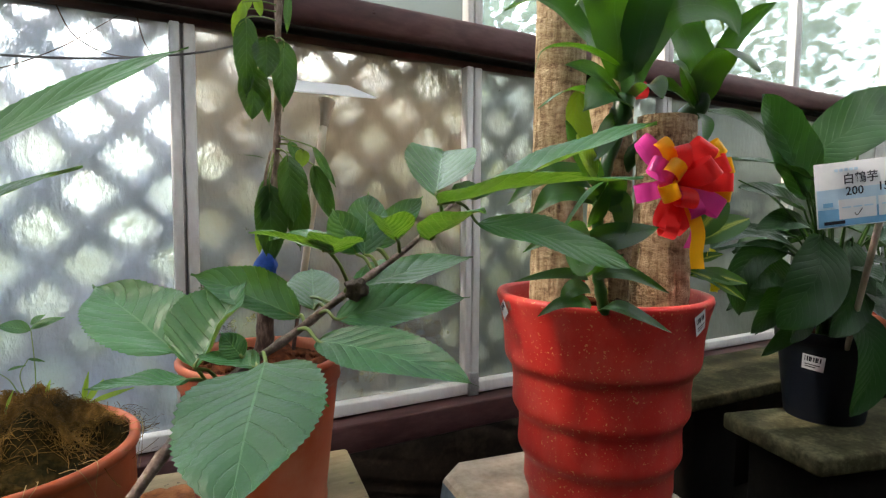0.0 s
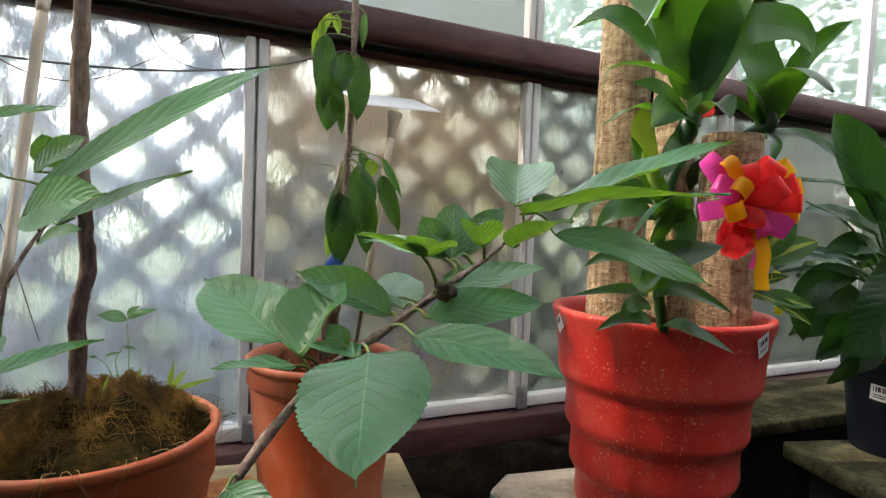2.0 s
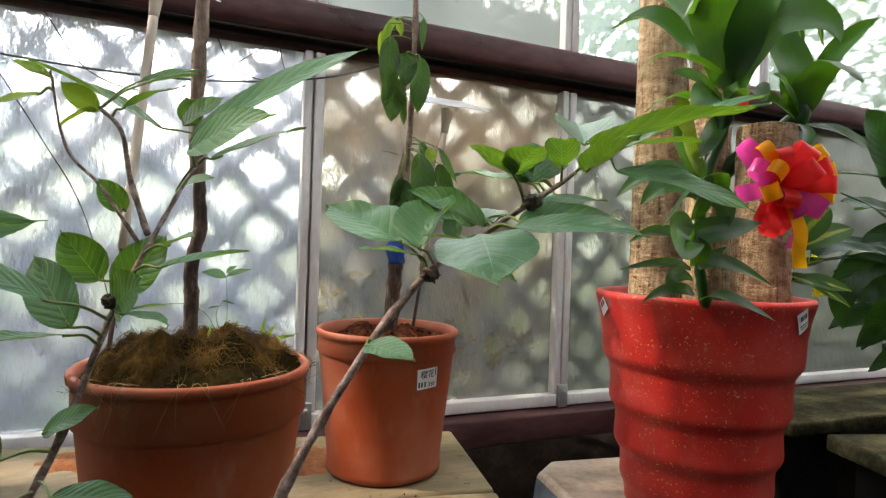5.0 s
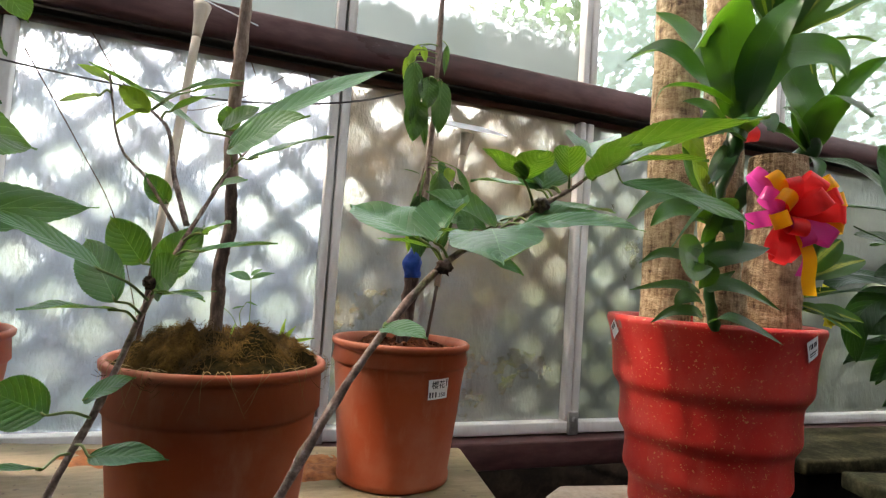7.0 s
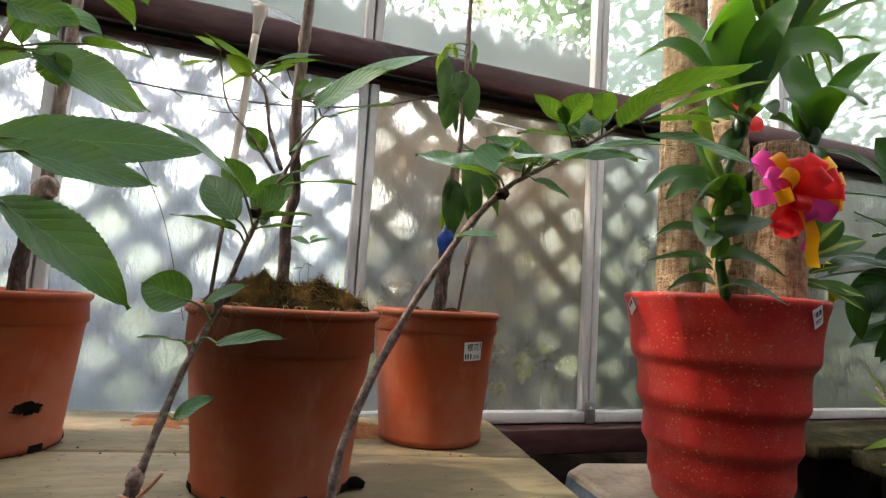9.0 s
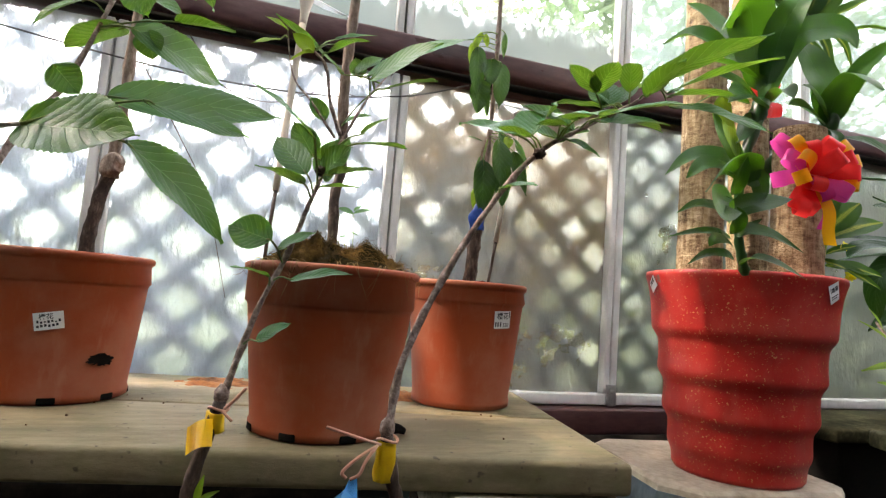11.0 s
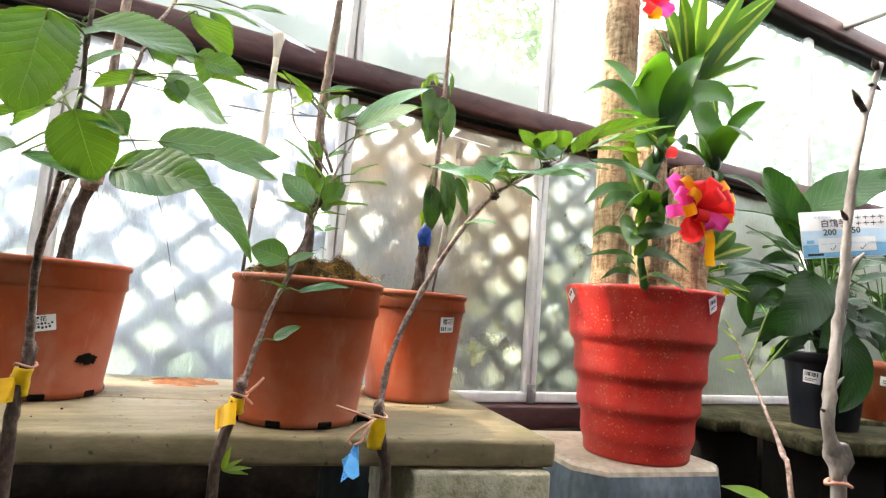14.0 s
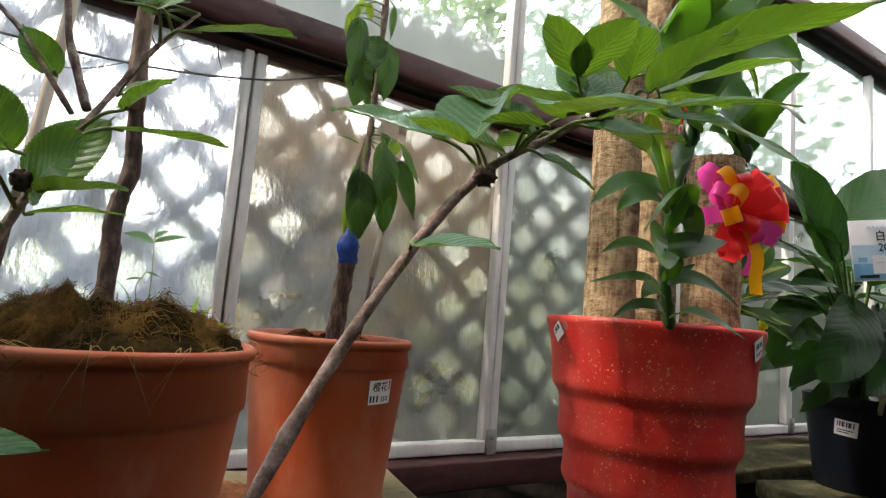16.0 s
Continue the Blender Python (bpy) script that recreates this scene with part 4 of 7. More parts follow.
def ovate(base, tip, width, up, droop=0.12, fold=0.2, wave=0.1, twist=0.0, belly=0.84, stalk=None, rows=50, curl=0.0):
    """A broad toothed leaf: rounded base, drawn-out point, quilted between its side veins, midrib sunk."""
    bm = bmesh.new()
    uv = bm.loops.layers.uv.new("UVMap")
    base, tip, up = Vector(base), Vector(tip), Vector(up)
    d = tip - base
    length = d.length
    d.normalize()
    side = d.cross(up).normalized()
    nrm = side.cross(d).normalized()
    seed = Vector((base.x * 17, base.y * 13, base.z * 19))
    cols = [k / 4 - 1 for k in range(9)]
    grid = []
    for i in range(rows + 1):
        s = i / rows
        body = math.sin(math.pi * min(1.0, s / 0.95) ** belly)
        w = width * 0.5 * (max(0.0, body) ** 0.66 + 0.06 * (1 - s) * min(1.0, s * 8))
        w = max(w, 0.0005)
        if 2 < i < rows:
            w *= 1.022 if i % 2 else 0.972
        c = base + d * (s * length) + nrm * (length * (droop * (s - s * s) - curl * s ** 3))
        tw = twist * (s - 0.35)
        sd = side * math.cos(tw) + nrm * math.sin(tw)
        nn = nrm * math.cos(tw) - side * math.sin(tw)
        line = []
        for u in cols:
            au = abs(u)
            rib = 9 * (s - 0.275 * au) - 0.5
            h = fold * w * au ** 1.3 - 0.003 * width * math.cos(2 * math.pi * rib) * min(1.0, au * 3) * (0.3 + body * 0.7)
            h += wave * width * noise.noise(seed + Vector((s * 3.2, u * 1.1, 0))) * (0.3 + 0.7 * au)
            line.append(bm.verts.new(c + sd * (u * w) + nn * h))
        grid.append(line)
    for i in range(rows):
        for j in range(8):
            f = bm.faces.new((grid[i][j], grid[i][j + 1], grid[i + 1][j + 1], grid[i + 1][j]))
            for lp, (p, q) in zip(f.loops, ((i, j), (i, j + 1), (i + 1, j + 1), (i + 1, j))):
                lp[uv].uv = (q / 8, p / rows)
    if stalk is not None:
        st = Vector(stalk)
        tube([st, (st + base) / 2 + Vector((0, 0, 0.003)), base, base + d * length * 0.10], [0.0011, 0.0009, 0.0008], 6, 4, bm=bm, mat=1)
    return bm


def cherry_leaf(t, base, tip, width, up, mat=None, fold=0.22, belly=0.84, droop=None, curl=0.0):
    b = Vector(base)
    near = min(STEM[t.name], key=lambda q: (q - b).length)
    stalk = near if 0.004 < (near - b).length < 0.12 else None
    rnd = noise.noise(b * 40)
    bm = ovate(base, tip, width, up, 0.10 + 0.10 * rnd if droop is None else droop, fold + 0.1 * rnd, 0.12, 0.35 * rnd, belly, stalk, 50, curl)
    part("leaf", bm, [mat or M_cherry, M_stem], t)


def tape(t, at, h, r, flag=None):
    bm = tube([(at[0], at[1], at[2] - h), (at[0] - 0.001, at[1], at[2] - h / 2), at], [r * 0.94, r * 1.05, r * 0.98], 14, 5, 0.5)
    w = part("graft_tape", bm, M_yellow, t, "yellow plastic grafting tape")
    if flag:
        a, b = Vector(flag[0]), Vector(flag[1])
        wd = flag[2]
        bm = bmesh.new()
        n = 8
        rows = []
        for i in range(n + 1):
            s = i / n
            c = a.lerp(b, s) + Vector((0, -0.004 * math.sin(s * 5), 0.003 * math.sin(s * 4)))
            rows.append((bm.verts.new(c + Vector((0, 0.002, wd / 2))), bm.verts.new(c + Vector((0.001, -0.002, -wd / 2)))))
        for p, q in zip(rows, rows[1:]):
            bm.faces.new((p[0], p[1], q[1], q[0]))
        bmesh.ops.solidify(bm, geom=bm.faces[:], thickness=0.0006)
        part("tape_end", bm, M_yellow, w)


def tie(t, at, r, ends):
    bm = bmesh.new()
    loop = [(at[0] + r * math.cos(a), at[1] + r * math.sin(a), at[2] + 0.0015 * math.sin(2 * a)) for a in [k * math.pi / 4 for k in range(9)]]
    tube(loop, [0.0013, 0.0013], 6, 4, bm=bm)
    for e in ends:
        tube(e, [0.0014, 0.0014], 6, 5, bm=bm)
    part("twist_tie", bm, M_wire, t, "salmon pink plastic wire tie")


whip1 = whip([(-1.300, -1.020, 0.678), (-1.302, -1.020, 0.754), (-1.297, -1.015, 0.808), (-1.299, -1.03, 0.861), (-1.296, -1.055, 0.912), (-1.279, -1.12, 0.972),
              (-1.267, -1.17, 1.025), (-1.266, -1.19, 1.07), (-1.262, -1.20, 1.16)], 0.0038, "leafy grafted cherry sapling tied with yellow tape")
side_shoot(whip1, [(-1.296, -1.055, 0.912), (-1.278, -1.01, 1.005), (-1.262, -0.975, 1.057), (-1.243, -0.914, 1.188), (-1.227, -0.88, 1.243), (-1.20, -0.85, 1.33)], 0.0028)
side_shoot(whip1, [(-1.281, -1.115, 0.965), (-1.262, -1.125, 0.972), (-1.243, -1.118, 0.98)], 0.0024)
whip2 = whip([(-1.12, -1.03, 0.666), (-1.118, -1.03, 0.718), (-1.102, -1.02, 0.782), (-1.08, -1.0, 0.86), (-1.056, -0.99, 0.92), (-1.035, -0.98, 0.986), (-1.02, -0.97, 1.024),
              (-1.0, -0.955, 1.069), (-0.985, -0.945, 1.1), (-0.963, -0.93, 1.135)], 0.0029, "slender grafted cherry sapling with small leaves and yellow tape")
side_shoot(whip2, [(-1.013, -0.96, 1.05), (-1.026, -0.95, 1.089), (-1.033, -0.95, 1.125), (-1.047, -0.95, 1.14)], 0.0022)
side_shoot(whip2, [(-1.019, -0.965, 1.045), (-1.045, -0.95, 1.084), (-1.067, -0.95, 1.11), (-1.078, -0.95, 1.163)], 0.0014)
whip3 = whip([(-0.952, -1.09, 0.672), (-0.961, -1.09, 0.735), (-0.968, -1.09, 0.77), (-0.958, -1.085, 0.83), (-0.925, -1.08, 0.905), (-0.88, -1.077, 0.98), (-0.837, -1.075, 1.032),
              (-0.80, -1.078, 1.058), (-0.763, -1.075, 1.081), (-0.73, -1.074, 1.102), (-0.695, -1.066, 1.128)], 0.0035, "arching grafted cherry sapling tied with yellow tape")
tape(whip1, (-1.299, -1.016, 0.797), 0.026, 0.0078, ((-1.303, -1.024, 0.778), (-1.348, -1.028, 0.765), 0.022))
tape(whip2, (-1.104, -1.021, 0.772), 0.017, 0.0076, ((-1.106, -1.03, 0.757), (-1.126, -1.034, 0.752), 0.022))
tape(whip3, (-0.967, -1.09, 0.764), 0.032, 0.0076)
tie(whip1, (-1.298, -1.016, 0.8), 0.0086, [])
tie(whip2, (-1.103, -1.021, 0.776), 0.0083, [[(-1.098, -1.03, 0.777), (-1.09, -1.034, 0.786), (-1.082, -1.035, 0.796)], [(-1.1, -1.032, 0.776), (-1.091, -1.036, 0.768)]])
tie(whip3, (-0.967, -1.09, 0.766), 0.0085, [[(-0.975, -1.1, 0.764), (-0.992, -1.105, 0.77), (-1.02, -1.105, 0.779)], [(-0.978, -1.102, 0.764), (-0.994, -1.11, 0.757), (-1.006, -1.112, 0.747), (-1.003, -1.112, 0.742)],
                                           [(-0.978, -1.102, 0.764), (-0.988, -1.11, 0.754), (-0.993, -1.113, 0.745), (-1.0, -1.112, 0.741)]])
tag = thing("plastic_tag", (-1.0, -1.112, 0.74), "torn sky-blue plastic tag hanging from a wire tie", "tag")
bm = bmesh.new()
vs = [bm.verts.new((-1.0 + x, -1.112 + 0.003 * math.sin(x * 160), 0.742 + z)) for x, z in ((0, 0), (0.006, 0.001), (0.008, -0.018), (0.01, -0.032), (0.003, -0.035), (-0.003, -0.031), (-0.011, -0.036), (-0.009, -0.022), (-0.012, -0.014), (-0.004, -0.008))]
bm.faces.new(vs)
bmesh.ops.solidify(bm, geom=bm.faces[:], thickness=0.0012)
part("tag_body", bm, M_bluetag, tag)

cherry_leaf(whip3, (-0.851, -1.060, 1.050), (-0.889, -0.985, 1.078), 0.047, (-0.15, -0.55, 0.8))
cherry_leaf(whip3, (-0.846, -1.078, 1.047), (-0.817, -1.056, 1.085), 0.044, (-0.63, -0.29, 0.72), fold=0.6)
cherry_leaf(whip3, (-0.849, -1.083, 1.043), (-0.890, -1.088, 1.046), 0.019, (0, -0.1, 1))
cherry_leaf(whip3, (-0.822, -1.120, 1.056), (-0.851, -1.198, 1.031), 0.054, (-0.19, -0.22, 0.95), fold=0.1, belly=0.82)
cherry_leaf(whip3, (-0.824, -1.110, 1.052), (-0.846, -1.085, 1.055), 0.022, (0, -0.1, 1))
cherry_leaf(whip3, (-0.828, -1.100, 1.055), (-0.836, -1.094, 1.066), 0.012, (-0.3, -0.85, 0.35))
cherry_leaf(whip3, (-0.792, -1.063, 1.064), (-0.843, -1.043, 1.088), 0.030, (-0.15, -0.55, 0.8), fold=0.45)
cherry_leaf(whip3, (-0.780, -1.020, 1.066), (-0.836, -1.012, 1.076), 0.032, (-0.15, -0.55, 0.8))
cherry_leaf(whip3, (-0.782, -1.060, 1.067), (-0.762, -0.988, 1.082), 0.030, (-0.15, -0.55, 0.8))
cherry_leaf(whip3, (-0.747, -1.055, 1.099), (-0.797, -1.020, 1.106), 0.036, (-0.03, -0.19, 0.98), fold=0.1)
cherry_leaf(whip3, (-0.780, -1.081, 1.100), (-0.825, -1.104, 1.112), 0.024, (0.1, 0.0, 1))
cherry_leaf(whip3, (-0.780, -1.081, 1.100), (-0.792, -1.134, 1.110), 0.026, (0.1, 0.0, 1))
cherry_leaf(whip3, (-0.755, -1.066, 1.097), (-0.742, -1.041, 1.133), 0.025, (-0.3, -0.85, 0.35))
cherry_leaf(whip3, (-0.758, -1.062, 1.097), (-0.768, -1.050, 1.123), 0.021, (-0.3, -0.85, 0.35))
cherry_leaf(whip3, (-0.748, -1.064, 1.100), (-0.713, -1.057, 1.131), 0.020, (-0.2, -0.6, 0.7))
cherry_leaf(whip3, (-0.744, -1.086, 1.106), (-0.769, -1.121, 1.120), 0.023, (0.1, 0.1, 1), fold=0.5)
cherry_leaf(whip3, (-0.722, -1.084, 1.106), (-0.724, -1.142, 1.123), 0.030, (-0.1, -0.35, 0.9))
cherry_leaf(whip3, (-0.702, -1.054, 1.132), (-0.645, -0.962, 1.170), 0.048, (-0.25, -0.55, 0.8), fold=0.5)
cherry_leaf(whip3, (-0.710, -1.072, 1.126), (-0.674, -1.192, 1.137), 0.040, (0.0, -0.05, 1), fold=0.15)
cherry_leaf(whip3, (-0.672, -1.052, 1.130), (-0.541, -1.086, 1.185), 0.042, (-0.25, -0.1, 0.95), fold=0.25)
cherry_leaf(whip3, (-0.672, -1.056, 1.114), (-0.582, -1.109, 1.083), 0.034, (-0.15, -0.55, 0.8), droop=0.22)
cherry_leaf(whip3, (-0.652, -1.026, 1.138), (-0.564, -1.042, 1.149), 0.026, (0, -0.1, 1))
cherry_leaf(whip3, (-0.769, -1.080, 1.078), (-0.664, -1.038, 1.090), 0.032, (0, -0.3, 1))
cherry_leaf(whip3, (-0.781, -1.093, 1.067), (-0.706, -1.101, 1.074), 0.030, (-0.1, -0.5, 0.85))
cherry_leaf(whip3, (-0.797, -1.114, 1.062), (-0.760, -1.193, 1.057), 0.027, (-0.15, -0.55, 0.8))
cherry_leaf(whip3, (-0.882, -1.092, 0.988), (-0.866, -1.134, 0.986), 0.020, (-0.15, -0.55, 0.8))
cherry_leaf(whip3, (-0.819, -1.100, 1.041), (-0.790, -1.108, 1.028), 0.016, (-0.15, -0.55, 0.8))
cherry_leaf(whip3, (-0.690, -1.065, 1.130), (-0.668, -1.040, 1.142), 0.016, (0, -0.1, 1))

cherry_leaf(whip2, (-1.009, -0.905, 1.138), (-1.090, -0.962, 1.167), 0.030, (-0.15, -0.55, 0.8))
cherry_leaf(whip2, (-0.987, -0.950, 1.124), (-0.817, -0.811, 1.263), 0.030, (-0.15, -0.55, 0.8))
cherry_leaf(whip2, (-0.971, -0.959, 1.109), (-0.895, -0.910, 1.150), 0.030, (0, 0, 1))
cherry_leaf(whip2, (-1.000, -0.859, 1.092), (-0.969, -0.878, 1.104), 0.020, (-0.15, -0.55, 0.8))
cherry_leaf(whip2, (-1.048, -1.072, 1.013), (-1.101, -1.101, 1.042), 0.020, (-0.15, -0.55, 0.8))
cherry_leaf(whip2, (-1.048, -1.020, 0.992), (-1.078, -0.976, 1.034), 0.029, (-0.2, -0.9, 0.3))
cherry_leaf(whip2, (-1.049, -1.006, 0.985), (-1.094, -1.053, 0.987), 0.024, (0, 0, 1))
cherry_leaf(whip2, (-1.031, -0.981, 1.000), (-1.008, -1.025, 1.023), 0.032, (-0.2, -0.9, 0.3))
cherry_leaf(whip2, (-1.025, -1.000, 0.998), (-0.992, -1.055, 0.997), 0.019, (0, 0, 1))
cherry_leaf(whip2, (-1.002, -1.017, 1.029), (-0.944, -0.982, 1.041), 0.021, (0, 0, 1))
cherry_leaf(whip2, (-0.997, -1.002, 1.043), (-0.980, -1.045, 1.050), 0.015, (-0.15, -0.55, 0.8))
cherry_leaf(whip2, (-1.074, -1.048, 0.924), (-1.112, -1.028, 0.936), 0.032, (-0.2, -0.9, 0.3))
cherry_leaf(whip2, (-1.066, -0.995, 0.921), (-1.033, -1.007, 0.939), 0.019, (-0.15, -0.55, 0.8))
cherry_leaf(whip2, (-1.054, -1.026, 0.892), (-1.004, -1.066, 0.900), 0.019, (-0.15, -0.55, 0.8))
cherry_leaf(whip2, (-1.073, -1.050, 0.893), (-1.104, -1.071, 0.898), 0.013, (0, 0, 1))
cherry_leaf(whip2, (-1.078, -1.043, 0.837), (-1.051, -1.046, 0.854), 0.018, (-0.15, -0.55, 0.8))
cherry_leaf(whip2, (-1.083, -0.950, 1.146), (-1.112, -0.950, 1.135), 0.012, (-0.15, -0.55, 0.8), M_young)
cherry_leaf(whip2, (-1.048, -0.950, 1.138), (-1.072, -0.950, 1.156), 0.016, (-0.2, -0.9, 0.3), M_young)
cherry_leaf(whip2, (-1.076, -0.950, 1.157), (-1.101, -0.950, 1.167), 0.012, (-0.15, -0.55, 0.8), M_young)
cherry_leaf(whip2, (-1.050, -0.950, 1.140), (-1.072, -0.950, 1.124), 0.014, (0, 0, 1), M_young)
cherry_leaf(whip2, (-1.029, -0.950, 1.067), (-1.047, -0.950, 1.090), 0.018, (-0.2, -0.9, 0.3))
cherry_leaf(whip2, (-1.023, -0.900, 1.174), (-0.980, -0.900, 1.187), 0.013, (0, 0, 1))
cherry_leaf(whip2, (-0.986, -0.880, 1.148), (-0.994, -0.880, 1.172), 0.021, (-0.2, -0.9, 0.3))
cherry_leaf(whip2, (-1.034, -0.950, 1.141), (-1.001, -0.950, 1.161), 0.014, (0, 0, 1))
cherry_leaf(whip2, (-0.987, -0.967, 1.114), (-0.936, -1.060, 1.127), 0.030, (-0.2, -0.9, 0.3))
cherry_leaf(whip2, (-0.994, -0.900, 1.143), (-0.963, -0.900, 1.171), 0.026, (-0.15, -0.55, 0.8))
cherry_leaf(whip2, (-1.024, -0.920, 1.171), (-0.976, -0.920, 1.186), 0.015, (-0.15, -0.55, 0.8))
cherry_leaf(whip2, (-1.032, -0.950, 1.006), (-1.000, -0.950, 1.052), 0.033, (-0.2, -0.9, 0.3))
cherry_leaf(whip2, (-1.039, -0.980, 1.018), (-1.063, -0.980, 1.051), 0.028, (-0.2, -0.9, 0.3))
cherry_leaf(whip2, (-1.033, -0.950, 0.992), (-0.987, -0.950, 0.999), 0.014, (0, 0, 1))

cherry_leaf(whip1, (-1.266, -1.195, 1.006), (-1.246, -1.181, 0.956), 0.046, (-0.2, -0.9, 0.3))
cherry_leaf(whip1, (-1.243, -1.114, 0.980), (-1.163, -1.160, 0.974), 0.056, (-0.1, -0.9, 0.4))
cherry_leaf(whip1, (-1.182, -1.112, 0.979), (-1.104, -1.068, 0.922), 0.046, (0.3, -0.7, 0.6), curl=0.12)
cherry_leaf(whip1, (-1.214, -1.039, 1.030), (-1.074, -0.962, 1.058), 0.044, (-0.2, -0.9, 0.3))
cherry_leaf(whip1, (-1.171, -1.125, 1.007), (-1.100, -1.088, 1.001), 0.032, (0.1, -0.8, 0.55))
cherry_leaf(whip1, (-1.219, -0.963, 1.121), (-1.140, -0.879, 1.108), 0.053, (-0.2, -0.9, 0.3))
cherry_leaf(whip1, (-1.271, -1.186, 1.075), (-1.186, -1.236, 1.049), 0.048, (0.1, -0.8, 0.55))
cherry_leaf(whip1, (-1.297, -1.171, 0.972), (-1.248, -1.177, 0.957), 0.021, (-0.15, -0.55, 0.8))
cherry_leaf(whip1, (-1.278, -1.260, 1.049), (-1.286, -1.260, 0.977), 0.057, (-0.2, -0.9, 0.3))
cherry_leaf(whip1, (-1.295, -1.200, 0.971), (-1.335, -1.200, 0.954), 0.030, (-0.15, -0.55, 0.8))
cherry_leaf(whip1, (-1.275, -1.220, 1.000), (-1.314, -1.220, 0.980), 0.022, (0, 0, 1))
cherry_leaf(whip1, (-1.243, -0.898, 1.195), (-1.184, -0.892, 1.171), 0.041, (-0.15, -0.55, 0.8))
cherry_leaf(whip1, (-1.185, -1.120, 1.095), (-1.145, -1.120, 1.089), 0.024, (-0.2, -0.9, 0.3))
cherry_leaf(whip1, (-1.180, -1.100, 1.115), (-1.182, -1.100, 1.077), 0.021, (-0.2, -0.9, 0.3))
cherry_leaf(whip1, (-1.228, -0.950, 1.126), (-1.299, -0.883, 1.117), 0.034, (0, 0, 1))
cherry_leaf(whip1, (-1.198, -1.007, 1.190), (-1.153, -0.925, 1.172), 0.046, (-0.15, -0.55, 0.8))
cherry_leaf(whip1, (-1.180, -0.980, 1.129), (-1.123, -1.018, 1.115), 0.025, (0, 0, 1))
cherry_leaf(whip1, (-1.263, -0.950, 1.146), (-1.304, -0.950, 1.113), 0.029, (-0.15, -0.55, 0.8))
cherry_leaf(whip1, (-1.209, -0.950, 1.127), (-1.200, -0.950, 1.098), 0.028, (-0.2, -0.9, 0.3))
cherry_leaf(whip1, (-1.267, -1.000, 1.061), (-1.244, -1.000, 1.038), 0.029, (-0.2, -0.9, 0.3))
cherry_leaf(whip1, (-1.234, -0.930, 1.178), (-1.213, -0.930, 1.149), 0.031, (-0.2, -0.9, 0.3))
cherry_leaf(whip1, (-1.301, -1.100, 1.062), (-1.290, -1.100, 1.057), 0.014, (-0.15, -0.55, 0.8))
cherry_leaf(whip1, (-1.285, -1.150, 1.021), (-1.311, -1.150, 0.995), 0.029, (0, 0, 1))
cherry_leaf(whip1, (-1.291, -1.150, 1.069), (-1.302, -1.150, 1.037), 0.022, (-0.15, -0.55, 0.8), M_young)
cherry_leaf(whip1, (-1.288, -1.200, 1.068), (-1.295, -1.200, 1.027), 0.031, (-0.2, -0.9, 0.3))
cherry_leaf(whip1, (-1.179, -0.900, 1.244), (-1.149, -0.900, 1.209), 0.033, (-0.15, -0.55, 0.8))
cherry_leaf(whip1, (-1.176, -0.900, 1.249), (-1.117, -0.900, 1.243), 0.030, (-0.15, -0.55, 0.8))
cherry_leaf(whip1, (-1.233, -1.200, 0.994), (-1.256, -1.200, 0.998), 0.022, (-0.15, -0.55, 0.8))
cherry_leaf(whip1, (-1.142, -0.900, 1.261), (-1.084, -0.900, 1.271), 0.034, (-0.15, -0.55, 0.8))

# sprouts on the rootstocks
for w, b, tips in ((whip2, (-1.113, -1.035, 0.70), ((-1.095, -1.04, 0.712), (-1.085, -1.04, 0.703), (-1.088, -1.042, 0.697), (-1.108, -1.04, 0.725))),):
    for q in tips:
        part("sprout_leaf", blade(b, q, 0.007, (0, -0.5, 0.8), rows=8), [M_young, M_stem], w)
# a fresh cut low on one rootstock
for x, r in ((-1.1235, 0.0034), (-1.1185, 0.0030)):
    bm = bmesh.new()
    bmesh.ops.create_icosphere(bm, subdivisions=2, radius=r)
    for v in bm.verts:
        v.co = Vector((x, -1.0352, 0.668)) + Vector((v.co.x, v.co.y * 0.5, v.co.z)) * (1 + 0.3 * noise.noise(v.co * 400))
    part("cut_scar", bm, M_stake, whip2, "pale orange cut wood")
# bud clusters at the nodes
for w, c in ((whip3, (-0.768, -1.088, 1.081)), (whip3, (-0.838, -1.079, 1.03)), (whip2, (-1.031, -0.984, 1.004))):
    bm = bmesh.new()
    rnd = random.Random(int(abs(c[0]) * 1e4))
    bmesh.ops.create_icosphere(bm, subdivisions=3, radius=1.0)
    for v in bm.verts:
        k = 0.8 + 0.55 * noise.noise(v.co * 2.6 + Vector((c[0] * 90, 0, 0)))
        v.co = Vector(c) + Vector((v.co.x * 0.0075, v.co.y * 0.006, v.co.z * 0.0065)) * k
    part("bud", bm, M_bark, w, "dark brown bud scales")

# ---- young trees in the orange pots ----
tree1 = thing("potted_tree", (-0.985, -0.76, 0.9), "slim dark-barked cherry tree with a bent trunk", "tree", "young trees in pots")
part("trunk", tube([(-0.990, -0.762, 0.89), (-0.987, -0.757, 0.97), (-0.988, -0.75, 1.02), (-0.981, -0.746, 1.06), (-0.984, -0.745, 1.12)], [0.0086, 0.0072, 0.0075, 0.0068, 0.0062], 14, 10, 0.25, knots=0.12), M_bark, tree1)
part("upper_stem", tube([(-0.985, -0.745, 1.115), (-0.988, -0.75, 1.2), (-0.985, -0.76, 1.3), (-0.98, -0.765, 1.45), (-0.975, -0.77, 1.8)], [0.0078, 0.0072, 0.0068, 0.006, 0.005], 12, 8, 0.3, knots=0.18), M_palebark, tree1, "pale brown upper stem")
